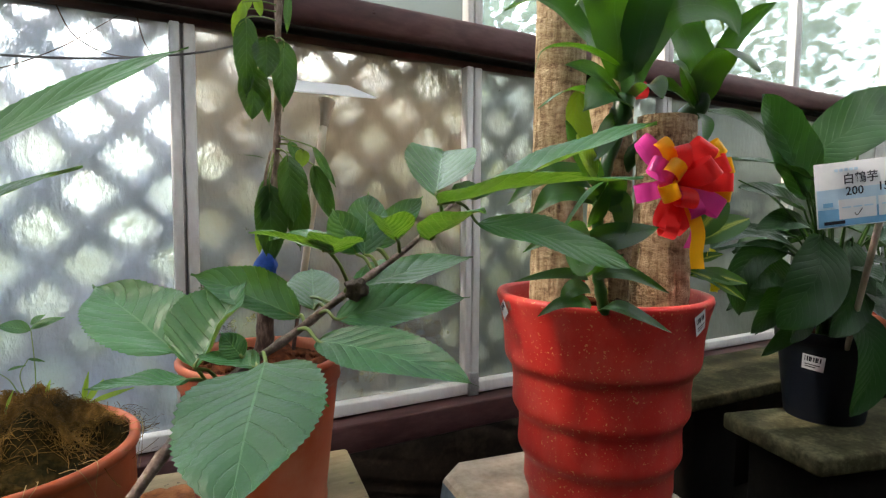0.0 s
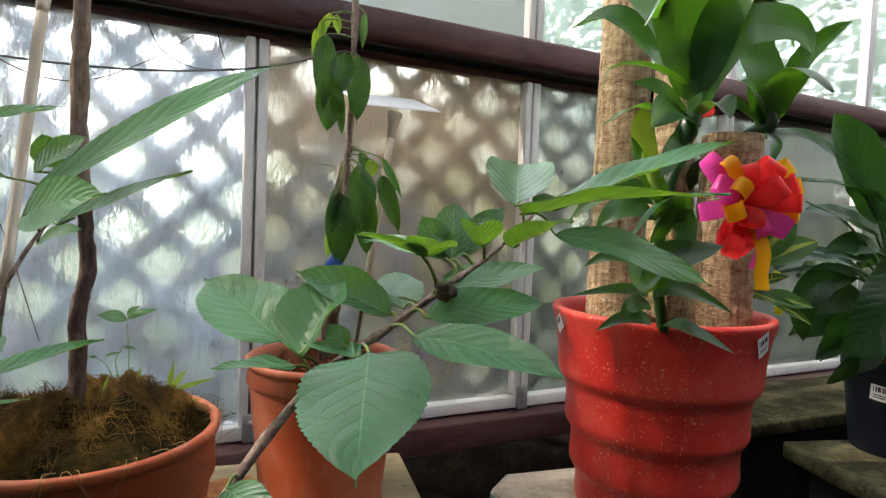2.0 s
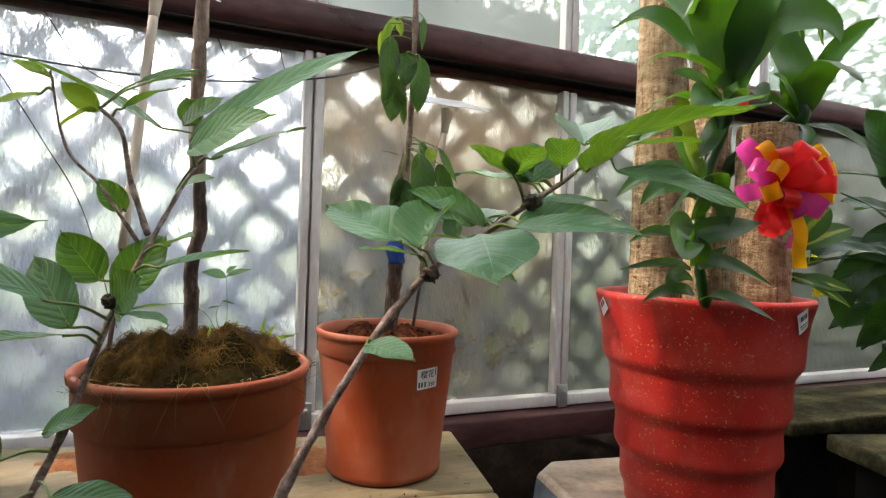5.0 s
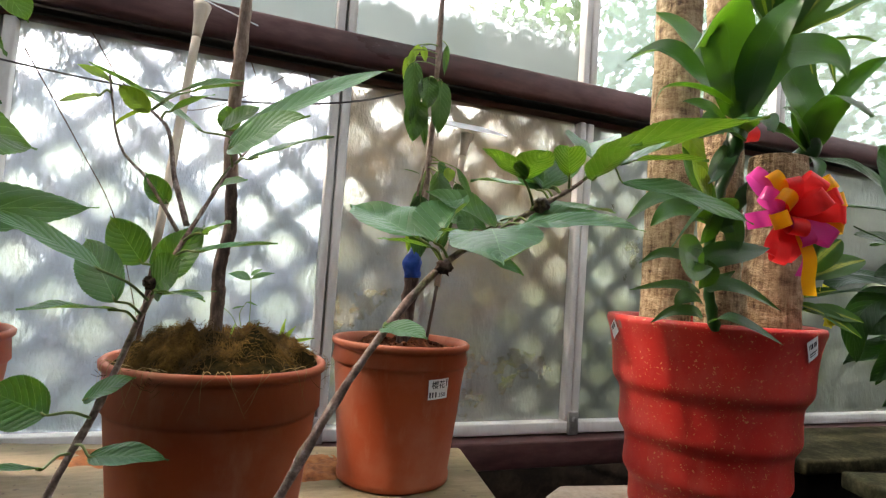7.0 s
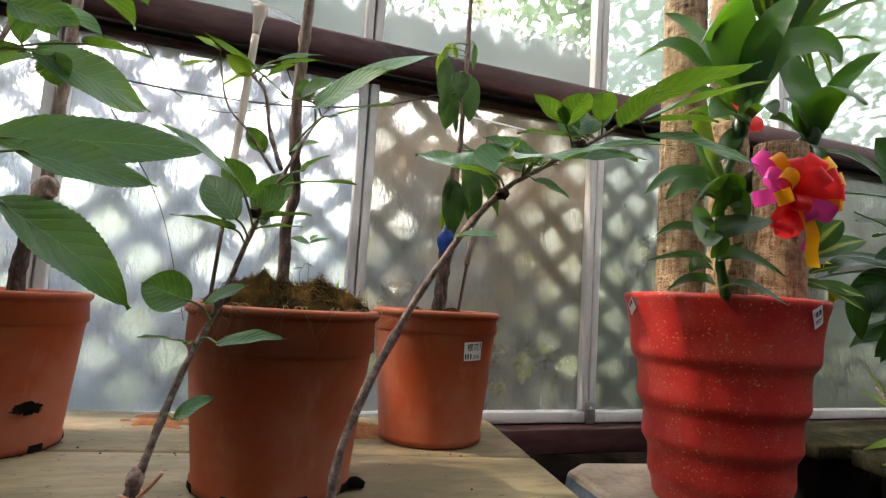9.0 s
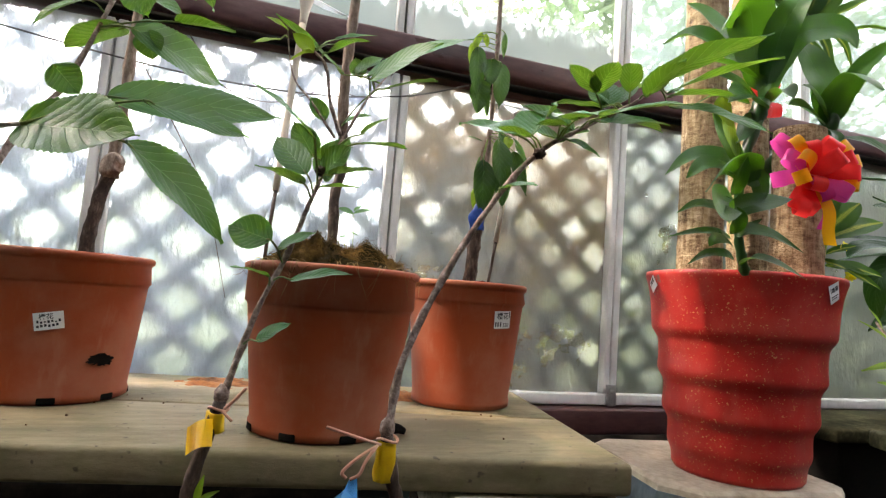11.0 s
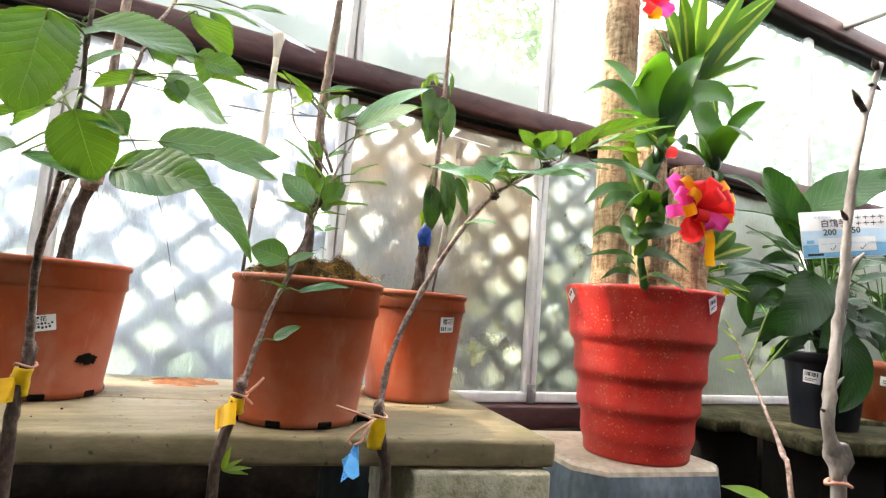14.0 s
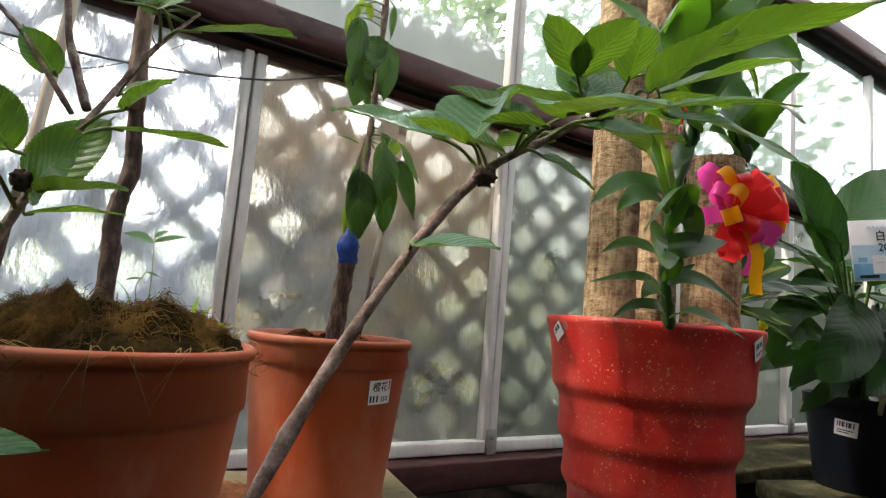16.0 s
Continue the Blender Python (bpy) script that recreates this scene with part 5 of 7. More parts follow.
tree0 = thing("potted_tree", (-1.345, -0.5, 0.9), "young cherry tree with a dark trunk and pruned knob", "tree", "young trees in pots")
part("trunk", tube([(-1.35, -0.50, 0.89), (-1.345, -0.50, 0.97), (-1.335, -0.50, 1.03), (-1.325, -0.50, 1.06)], [0.0115, 0.0105, 0.0105, 0.012], 14, 8, 0.35), M_bark, tree0)
part("pruned_knob", tube([(-1.328, -0.50, 1.05), (-1.322, -0.51, 1.068), (-1.312, -0.515, 1.075)], [0.016, 0.018, 0.012], 12, 6, 0.6), M_palebark, tree0, "pale scarred pruning knob")
part("upper_stem", tube([(-1.328, -0.5, 1.06), (-1.322, -0.5, 1.15), (-1.318, -0.5, 1.3), (-1.30, -0.5, 1.8)], [0.0095, 0.0085, 0.008, 0.006], 12, 8, 0.3, knots=0.15), M_palebark, tree0, "pale brown upper stem")
tree2 = thing("potted_tree", (-0.70, -0.558, 0.9), "grafted cherry with wilted drooping leaves and blue tape", "tree", "young trees in pots")
part("trunk", tube([(-0.705, -0.56, 0.89), (-0.700, -0.56, 0.96), (-0.697, -0.565, 1.03), (-0.70, -0.565, 1.045)], [0.0125, 0.0115, 0.0105, 0.010], 14, 8, 0.3, knots=0.15), M_bark, tree2)
part("graft_tape", tube([(-0.697, -0.565, 1.02), (-0.698, -0.566, 1.045), (-0.695, -0.566, 1.068)], [0.0125, 0.0145, 0.010], 14, 6, 0.5), M_bluetape, tree2, "blue grafting tape")
part("upper_stem", tube([(-0.695, -0.566, 1.06), (-0.685, -0.56, 1.15), (-0.678, -0.555, 1.25), (-0.675, -0.555, 1.4), (-0.672, -0.55, 1.85)], [0.006, 0.005, 0.0047, 0.0044, 0.004], 10, 8, 0.3, knots=0.25), M_palebark, tree2, "thin pale stem")
part("side_twig", tube([(-0.69, -0.565, 1.1), (-0.70, -0.57, 1.15), (-0.692, -0.57, 1.2)], [0.003, 0.0022, 0.0015], 7, 5, 0.3), M_palebark, tree2)
WILT = [
    ((-0.721, -0.575, 1.371), (-0.723, -0.579, 1.265), 0.031, M_wilt),
    ((-0.712, -0.568, 1.309), (-0.716, -0.572, 1.237), 0.038, M_wilt),
    ((-0.703, -0.562, 1.304), (-0.693, -0.566, 1.235), 0.017, M_wilt),
    ((-0.698, -0.585, 1.347), (-0.699, -0.589, 1.290), 0.033, M_wilt),
    ((-0.674, -0.578, 1.347), (-0.677, -0.582, 1.252), 0.034, M_wilt),
    ((-0.712, -0.565, 1.405), (-0.736, -0.569, 1.364), 0.012, M_young),
    ((-0.705, -0.560, 1.406), (-0.700, -0.564, 1.377), 0.012, M_young),
    ((-0.730, -0.560, 1.383), (-0.733, -0.564, 1.331), 0.014, M_young),
    ((-0.724, -0.570, 1.392), (-0.731, -0.574, 1.359), 0.013, M_young),
    ((-0.662, -0.560, 1.416), (-0.666, -0.564, 1.360), 0.011, M_cherry),
    ((-0.694, -0.570, 1.155), (-0.693, -0.574, 1.044), 0.043, M_wilt),
    ((-0.674, -0.590, 1.195), (-0.669, -0.594, 1.098), 0.041, M_wilt),
    ((-0.660, -0.575, 1.162), (-0.654, -0.579, 1.064), 0.036, M_wilt),
    ((-0.650, -0.580, 1.204), (-0.655, -0.584, 1.177), 0.019, M_young),
    ((-0.696, -0.565, 1.164), (-0.710, -0.569, 1.099), 0.021, M_cherry),
    ((-0.705, -0.560, 1.100), (-0.707, -0.564, 1.059), 0.012, M_young),
    ((-0.665, -0.570, 1.215), (-0.656, -0.574, 1.187), 0.014, M_cherry),
    ((-0.629, -0.555, 1.211), (-0.599, -0.565, 1.153), 0.014, M_cherry),
    ((-0.627, -0.555, 1.185), (-0.600, -0.565, 1.097), 0.026, M_wilt),
]
for i, (a, b, wd, mat) in enumerate(WILT):
    z = max(a[2] + 0.008, 1.205)
    part("leaf", ovate(a, b, wd, (-0.35 + 0.25 * (i % 3), -0.9, 0.15), 0.10, 0.35, 0.22, 0.5 - 0.5 * (i % 3), 0.78, (-0.682 + 0.02 * (z - 1.2), -0.557, z), 40, -0.04), [mat, M_stem], tree2)
part("leaf", blade((-0.70, -0.57, 1.19), (-0.735, -0.58, 1.192), 0.006, (0, 0, 1), rows=8), [M_wilt, M_stem], tree2)

# small weeds growing from the fibre
weed = thing("weed", (-0.93, -0.73, 0.92), "thin green weed seedlings sprouting from the fibre", "weed")
for b, q, wd in (((-0.91, -0.70, 0.925), (-0.905, -0.70, 0.957), 0.006), ((-0.908, -0.70, 0.925), (-0.892, -0.702, 0.948), 0.007), ((-0.905, -0.70, 0.925), (-0.865, -0.69, 0.932), 0.006), ((-0.97, -0.72, 0.935), (-0.965, -0.71, 0.95), 0.003),
                 ((-0.94, -0.71, 0.94), (-0.937, -0.7, 0.953), 0.004)):
    part("leaf", blade(b, q, wd, (-0.3, -0.7, 0.5), rows=10, stalk=(b[0], b[1], 0.905)), [M_young, M_stem], weed)

# tall thin weed stems with small leaf pairs
for stem in ([(-0.949, -0.700, 0.937), (-0.949, -0.700, 0.970), (-0.951, -0.700, 1.005)], [(-0.963, -0.700, 0.944), (-0.969, -0.700, 0.957), (-0.978, -0.700, 0.966)], [(-0.957, -0.700, 0.940), (-0.961, -0.700, 0.961), (-0.954, -0.700, 0.976)]):
    part("stem", tube(stem, [0.0006, 0.0005, 0.0004], 5, 5), M_stem, weed)
for b, q, wd in (((-0.951, -0.700, 1.004), (-0.978, -0.700, 1.010), 0.018), ((-0.951, -0.700, 1.005), (-0.923, -0.700, 1.014), 0.012), ((-0.951, -0.700, 1.009), (-0.939, -0.700, 1.018), 0.01), ((-0.978, -0.700, 0.966), (-0.985, -0.700, 0.967), 0.004), ((-0.970, -0.700, 0.967), (-0.956, -0.700, 0.970), 0.004), ((-0.954, -0.700, 0.976), (-0.941, -0.700, 0.972), 0.004)):
    part("leaf", blade(b, q, wd, (-0.3, -0.5, 0.8), rows=10), [M_cherry, M_stem], weed)

# ---- price cards on stakes ----
def card_stake(foot, neck, corner, along, back, label):
    t = thing("price_card", foot, label, "sign", "price cards on stakes")
    f, n = Vector(foot), Vector(neck)
    part("stake_foot", tube([f, f.lerp(n, 0.28)], [0.0028, 0.003], 8, 3), M_darkstake, t, "dark lower end of the stake")
    part("stake", tube([f.lerp(n, 0.27), f.lerp(n, 0.6), f.lerp(n, 0.9)], [0.0052, 0.006, 0.0062], 10, 4), M_stake, t)
    part("holder", tube([f.lerp(n, 0.89), f.lerp(n, 0.95), n], [0.0062, 0.0085, 0.013], 10, 4), M_stake, t)
    c, a, b = Vector(corner), Vector(along), Vector(back)
    nrm = a.cross(b).normalized() * 0.0022
    bm = bmesh.new()
    vs = [bm.verts.new(p) for p in (c, c + a, c + a + b, c + b, c + nrm, c + a + nrm, c + a + b + nrm, c + b + nrm)]
    for q in ((3, 2, 1, 0), (4, 5, 6, 7), (0, 1, 5, 4), (1, 2, 6, 5), (2, 3, 7, 6), (3, 0, 4, 7)):
        bm.faces.new([vs[i] for i in q])
    bmesh.ops.bevel(bm, geom=bm.edges[:], offset=0.0008, segments=1, affect="EDGES")
    return t, part("card", bm, M_sheet, t, smooth=False)


card_stake((-0.655, -0.53, 0.90), (-0.575, -0.46, 1.297), (-0.640, -0.50, 1.297), (0.160, 0.06, 0.015), (-0.02, 0.085, 0.034), "white price card seen edge-on on a bamboo stake")
card_stake((-1.075, -0.68, 0.90), (-1.045, -0.56, 1.395), (-1.10, -0.57, 1.415), (0.135, 0.045, -0.02), (-0.04, 0.07, 0.04), "white price card seen from below on a bamboo stake")

# ---- dracaena in the red pot ----
drac = thing("dracaena", (-0.205, -0.70, 0.94), "corn plant with three thick bark canes and glossy green leaves", "plant")
A0, C0, B0 = (-0.287, -0.685), (-0.142, -0.762), (-0.142, -0.655)


def cane(name, x, y, z1, r, lean=(0, 0), label="", flat=True):
    n = 26
    prof = []
    pts = [(x + lean[0] * k / n, y + lean[1] * k / n, 0.925 + (z1 - 0.925) * k / n) for k in range(n + 1)]
    bm = tube(pts, [r * 1.03, r, r * 0.97, r], 40, 3, 0.0)
    for v in bm.verts:
        a = math.atan2(v.co.y - y, v.co.x - x)
        k = 0.035 * noise.noise((a * 3.0, v.co.z * 4, x * 9)) + 0.022 * noise.noise((a * 12.0, v.co.z * 9, x * 9)) + 0.015 * math.sin(v.co.z * 150 + 3 * noise.noise((a, v.co.z * 8, 2)))
        c = Vector((x + lean[0] * (v.co.z - 0.925) / (z1 - 0.925), y + lean[1] * (v.co.z - 0.925) / (z1 - 0.925), v.co.z))
        v.co = c + (v.co - c) * (1 + k)
    return part(name, bm, M_cane, drac, label)


cane("cane", A0[0], A0[1], 2.15, 0.039, (0.02, 0.02), "tall pale rough-barked cane")
cane("cane", B0[0], B0[1], 1.62, 0.037, (0.01, 0.015), "rough-barked cane lit along one edge")
cane("cane", C0[0], C0[1], 1.248, 0.044, (0.005, -0.002), "short sawn-off bark cane")
R1, R2, R3 = (-0.307, -0.836, 1.252), (-0.067, -0.765, 1.267), (-0.037, -0.675, 1.502)
part("shoot", tube([(-0.312, -0.815, 0.964), (-0.337, -0.825, 1.025), (-0.350, -0.836, 1.081), (-0.349, -0.842, 1.138), (-0.334, -0.843, 1.190), (-0.317, -0.845, 1.248)], [0.008, 0.007, 0.007, 0.008, 0.010, 0.013], 14, 8, 0.25, knots=0.25), M_drac, drac, "green side shoot")
part("shoot", tube([(-0.14, -0.66, 1.15), (-0.12, -0.70, 1.21), R2, (R2[0] + 0.003, R2[1], R2[2] + 0.03)], [0.013, 0.014, 0.016, 0.012], 14, 6, 0.2), M_drac, drac, "green side shoot")
part("shoot", tube([(-0.14, -0.655, 1.38), (-0.10, -0.67, 1.43), R3, (R3[0] + 0.003, R3[1], R3[2] + 0.05)], [0.014, 0.014, 0.017, 0.012], 14, 6, 0.2), M_drac, drac, "green side shoot")


def arch_leaf(t, pts, width, up, mat, fold=0.3):
    part("leaf", arch_blade(pts, width * 1.06, up, fold, (0.5, 0.85), 0.1, 10), [mat, M_stem], t)


arch_leaf(drac, [(-0.302, -0.831, 1.281), (-0.351, -0.807, 1.336), (-0.389, -0.767, 1.381), (-0.421, -0.724, 1.372)], 0.055, (-0.2, -0.7, 0.6), M_drac, 0.25)
arch_leaf(drac, [(-0.299, -0.824, 1.297), (-0.335, -0.797, 1.370), (-0.369, -0.769, 1.420), (-0.392, -0.752, 1.444)], 0.044, (-0.2, -0.7, 0.6), M_drac, 0.3)
arch_leaf(drac, [(-0.321, -0.841, 1.266), (-0.334, -0.843, 1.340), (-0.357, -0.850, 1.397), (-0.403, -0.868, 1.372), (-0.432, -0.873, 1.332)], 0.080, (-0.3, -0.9, 0.2), M_drac, 0.12)
arch_leaf(drac, [(-0.309, -0.847, 1.275), (-0.313, -0.872, 1.343), (-0.307, -0.898, 1.390), (-0.289, -0.918, 1.424)], 0.050, (-0.8, -0.5, 0.3), M_drac, 0.15)
arch_leaf(drac, [(-0.304, -0.836, 1.244), (-0.304, -0.861, 1.302), (-0.297, -0.898, 1.343), (-0.273, -0.927, 1.346), (-0.255, -0.942, 1.333), (-0.249, -0.952, 1.307)], 0.051, (-0.3, -0.4, 0.85), M_drac, 0.2)
arch_leaf(drac, [(-0.330, -0.849, 1.283), (-0.392, -0.846, 1.297), (-0.441, -0.836, 1.291), (-0.446, -0.822, 1.266)], 0.016, (0, 0, 1), M_drac, 0.3)
arch_leaf(drac, [(-0.309, -0.835, 1.248), (-0.368, -0.843, 1.269), (-0.417, -0.844, 1.275)], 0.038, (-0.2, -0.7, 0.6), M_drac, 0.3)
arch_leaf(drac, [(-0.332, -0.835, 1.244), (-0.386, -0.824, 1.252), (-0.427, -0.806, 1.229)], 0.022, (0, 0, 1), M_drac, 0.3)
arch_leaf(drac, [(-0.372, -0.820, 1.253), (-0.380, -0.823, 1.217), (-0.373, -0.832, 1.182), (-0.355, -0.837, 1.157)], 0.031, (-0.3, -0.9, 0.2), M_young, 0.5)
arch_leaf(drac, [(-0.310, -0.843, 1.237), (-0.376, -0.867, 1.244), (-0.424, -0.884, 1.215)], 0.045, (-0.2, -0.7, 0.6), M_drac, 0.3)
arch_leaf(drac, [(-0.300, -0.837, 1.244), (-0.306, -0.876, 1.259), (-0.305, -0.894, 1.238)], 0.036, (-0.2, -0.7, 0.6), M_drac, 0.3)
arch_leaf(drac, [(-0.318, -0.839, 1.228), (-0.363, -0.857, 1.191), (-0.386, -0.865, 1.162)], 0.027, (-0.3, -0.9, 0.2), M_drac, 0.4)
arch_leaf(drac, [(-0.067, -0.765, 1.265), (-0.083, -0.792, 1.314), (-0.090, -0.832, 1.344), (-0.085, -0.862, 1.324), (-0.075, -0.873, 1.302)], 0.064, (-0.3, -0.6, 0.7), M_drac, 0.2)
arch_leaf(drac, [(-0.050, -0.764, 1.291), (-0.031, -0.789, 1.368), (-0.005, -0.813, 1.409), (0.021, -0.835, 1.430)], 0.031, (-0.2, -0.7, 0.6), M_drac, 0.3)
arch_leaf(drac, [(-0.075, -0.771, 1.265), (-0.086, -0.774, 1.338), (-0.112, -0.760, 1.399), (-0.137, -0.752, 1.422)], 0.064, (-0.3, -0.9, 0.2), M_drac, 0.15)
arch_leaf(drac, [(-0.090, -0.775, 1.266), (-0.151, -0.783, 1.287), (-0.193, -0.786, 1.281)], 0.036, (-0.2, -0.7, 0.6), M_drac, 0.3)
arch_leaf(drac, [(-0.071, -0.764, 1.277), (-0.122, -0.786, 1.308), (-0.171, -0.798, 1.320)], 0.041, (-0.2, -0.7, 0.6), M_drac, 0.3)
arch_leaf(drac, [(-0.080, -0.779, 1.257), (-0.092, -0.801, 1.236), (-0.110, -0.810, 1.203)], 0.022, (-0.3, -0.9, 0.2), M_drac, 0.3)
arch_leaf(drac, [(-0.037, -0.675, 1.502), (0.018, -0.734, 1.603), (0.113, -0.807, 1.743)], 0.056, (-0.2, -0.7, 0.6), M_varie, 0.25)
arch_leaf(drac, [(-0.042, -0.673, 1.509), (-0.008, -0.713, 1.622), (0.052, -0.759, 1.769)], 0.055, (-0.2, -0.7, 0.6), M_varie, 0.25)
arch_leaf(drac, [(-0.041, -0.683, 1.498), (0.009, -0.742, 1.530), (0.046, -0.783, 1.551), (0.072, -0.806, 1.546)], 0.045, (-0.2, -0.5, 0.8), M_varie, 0.25)
arch_leaf(drac, [(-0.037, -0.675, 1.498), (0.017, -0.722, 1.496), (0.059, -0.754, 1.500), (0.095, -0.771, 1.491)], 0.027, (0, -0.3, 1), M_varie, 0.25)
arch_leaf(drac, [(-0.038, -0.684, 1.499), (-0.024, -0.719, 1.469), (-0.003, -0.730, 1.379)], 0.022, (-0.3, -0.9, 0.2), M_varie, 0.25)
arch_leaf(drac, [(-0.029, -0.680, 1.510), (0.011, -0.727, 1.475), (0.030, -0.740, 1.410)], 0.016, (-0.3, -0.9, 0.2), M_varie, 0.25)
arch_leaf(drac, [(-0.054, -0.677, 1.504), (-0.118, -0.687, 1.608), (-0.171, -0.682, 1.717)], 0.051, (-0.3, -0.9, 0.2), M_varie, 0.25)
arch_leaf(drac, [(-0.042, -0.673, 1.512), (-0.060, -0.699, 1.642), (-0.053, -0.716, 1.770)], 0.055, (-0.3, -0.9, 0.2), M_varie, 0.25)
arch_leaf(drac, [(-0.058, -0.676, 1.511), (-0.139, -0.682, 1.567), (-0.190, -0.682, 1.617)], 0.036, (-0.2, -0.7, 0.6), M_varie, 0.25)
arch_leaf(drac, [(-0.066, -0.690, 1.494), (-0.131, -0.702, 1.526), (-0.173, -0.704, 1.549)], 0.031, (-0.2, -0.7, 0.6), M_varie, 0.25)
arch_leaf(drac, [(-0.038, -0.684, 1.492), (-0.020, -0.708, 1.444), (-0.040, -0.714, 1.402)], 0.020, (-0.3, -0.9, 0.2), M_varie, 0.25)
arch_leaf(drac, [(-0.030, -0.670, 1.520), (0.060, -0.733, 1.679), (0.197, -0.805, 1.811)], 0.045, (-0.2, -0.7, 0.6), M_varie, 0.25)
arch_leaf(drac, [(-0.046, -0.673, 1.523), (-0.122, -0.718, 1.629), (-0.167, -0.742, 1.688)], 0.045, (-0.3, -0.9, 0.2), M_varie, 0.25)
# leaves along the side shoot
arch_leaf(drac, [(-0.371, -0.840, 1.134), (-0.392, -0.845, 1.142), (-0.437, -0.831, 1.142), (-0.476, -0.813, 1.108)], 0.035, (-0.2, -0.7, 0.6), M_drac, 0.3)
arch_leaf(drac, [(-0.379, -0.849, 1.117), (-0.408, -0.858, 1.122), (-0.442, -0.858, 1.120), (-0.465, -0.849, 1.098)], 0.035, (-0.2, -0.7, 0.6), M_drac, 0.3)
arch_leaf(drac, [(-0.353, -0.849, 1.107), (-0.360, -0.858, 1.132), (-0.422, -0.885, 1.121), (-0.470, -0.895, 1.069)], 0.048, (-0.2, -0.7, 0.6), M_drac, 0.3)
arch_leaf(drac, [(-0.375, -0.840, 1.059), (-0.401, -0.840, 1.064), (-0.431, -0.831, 1.064), (-0.451, -0.813, 1.050)], 0.019, (-0.25, -0.75, 0.55), M_drac, 0.3)
arch_leaf(drac, [(-0.388, -0.858, 1.082), (-0.438, -0.885, 1.068), (-0.438, -0.895, 1.041), (-0.393, -0.885, 1.049)], 0.033, (-0.3, -0.9, 0.2), M_drac, 0.3)
arch_leaf(drac, [(-0.378, -0.849, 1.053), (-0.361, -0.858, 1.065), (-0.335, -0.876, 1.073), (-0.294, -0.885, 1.082)], 0.036, (-0.25, -0.75, 0.55), M_drac, 0.3)
arch_leaf(drac, [(-0.368, -0.840, 1.016), (-0.394, -0.840, 1.023), (-0.423, -0.831, 1.023), (-0.457, -0.804, 1.013)], 0.015, (-0.25, -0.75, 0.55), M_drac, 0.3)
arch_leaf(drac, [(-0.373, -0.849, 1.003), (-0.402, -0.858, 1.009), (-0.426, -0.867, 1.006), (-0.435, -0.867, 0.995)], 0.021, (-0.2, -0.7, 0.6), M_drac, 0.3)
arch_leaf(drac, [(-0.370, -0.849, 0.983), (-0.389, -0.849, 0.989), (-0.415, -0.840, 0.987), (-0.434, -0.822, 0.970)], 0.018, (-0.2, -0.7, 0.6), M_drac, 0.3)
arch_leaf(drac, [(-0.364, -0.849, 1.019), (-0.357, -0.867, 1.028), (-0.331, -0.885, 1.022), (-0.281, -0.895, 0.998)], 0.021, (-0.25, -0.75, 0.55), M_drac, 0.3)
arch_leaf(drac, [(-0.356, -0.849, 0.976), (-0.359, -0.876, 0.983), (-0.345, -0.904, 0.976), (-0.308, -0.922, 0.956)], 0.024, (-0.25, -0.75, 0.55), M_drac, 0.3)
arch_leaf(drac, [(-0.351, -0.840, 1.130), (-0.380, -0.849, 1.156), (-0.413, -0.858, 1.180), (-0.427, -0.858, 1.207)], 0.028, (-0.3, -0.9, 0.2), M_drac, 0.3)
arch_leaf(drac, [(-0.367, -0.849, 1.147), (-0.399, -0.867, 1.160), (-0.421, -0.876, 1.174), (-0.426, -0.876, 1.189)], 0.028, (-0.3, -0.9, 0.2), M_young, 0.3)
arch_leaf(drac, [(-0.372, -0.849, 1.084), (-0.385, -0.867, 1.101), (-0.394, -0.885, 1.117), (-0.394, -0.895, 1.135)], 0.030, (-0.3, -0.9, 0.2), M_drac, 0.3)
arch_leaf(drac, [(-0.378, -0.849, 1.043), (-0.406, -0.867, 1.059), (-0.429, -0.876, 1.068)], 0.028, (-0.3, -0.9, 0.2), M_drac, 0.3)
arch_leaf(drac, [(-0.371, -0.849, 1.023), (-0.382, -0.867, 1.041), (-0.394, -0.876, 1.059)], 0.028, (-0.3, -0.9, 0.2), M_drac, 0.3)
arch_leaf(drac, [(-0.346, -0.849, 1.103), (-0.333, -0.858, 1.114), (-0.335, -0.867, 1.086), (-0.345, -0.867, 1.065)], 0.028, (-0.3, -0.9, 0.2), M_drac, 0.3)
arch_leaf(drac, [(-0.358, -0.849, 1.035), (-0.344, -0.858, 1.038), (-0.335, -0.867, 1.048)], 0.012, (-0.25, -0.75, 0.55), M_drac, 0.3)


# ---- peace lily in the black pot ----
lily = thing("peace_lily", (BP[0], BP[1], 0.84), "bushy peace lily with large glossy dark green leaves", "plant")


def lily_leaf(t, base, tip, width, up, mat=None):
    rnd = noise.noise(Vector(tip) * 25)
    foot = (BP[0] + 0.05 * rnd, BP[1] + 0.04 * noise.noise(Vector(base) * 31), 0.83)
    b = Vector(base)
    mid = (Vector(foot) + b) / 2 + Vector((0, 0, 0.05))
    bm = blade(base, tip, width * 1.45, up, droop=0.2 + 0.1 * rnd, fold=0.3, shape=(0.6, 0.8), pleat=0.006, wave=0.16, rows=22, twist=0.4 * rnd)
    tube([foot, mid, b, b.lerp(Vector(tip), 0.08)], [0.0034, 0.0026, 0.0018], 6, 5, bm=bm, mat=1)
    part("leaf", bm, [mat or M_lily, M_lilystem], t)


M_lilystem = surface("lily_stalk", (0.02, 0.06, 0.012), (0.04, 0.1, 0.02), (0.07, 0.15, 0.03), 20, 90, (0.35, 0.5))


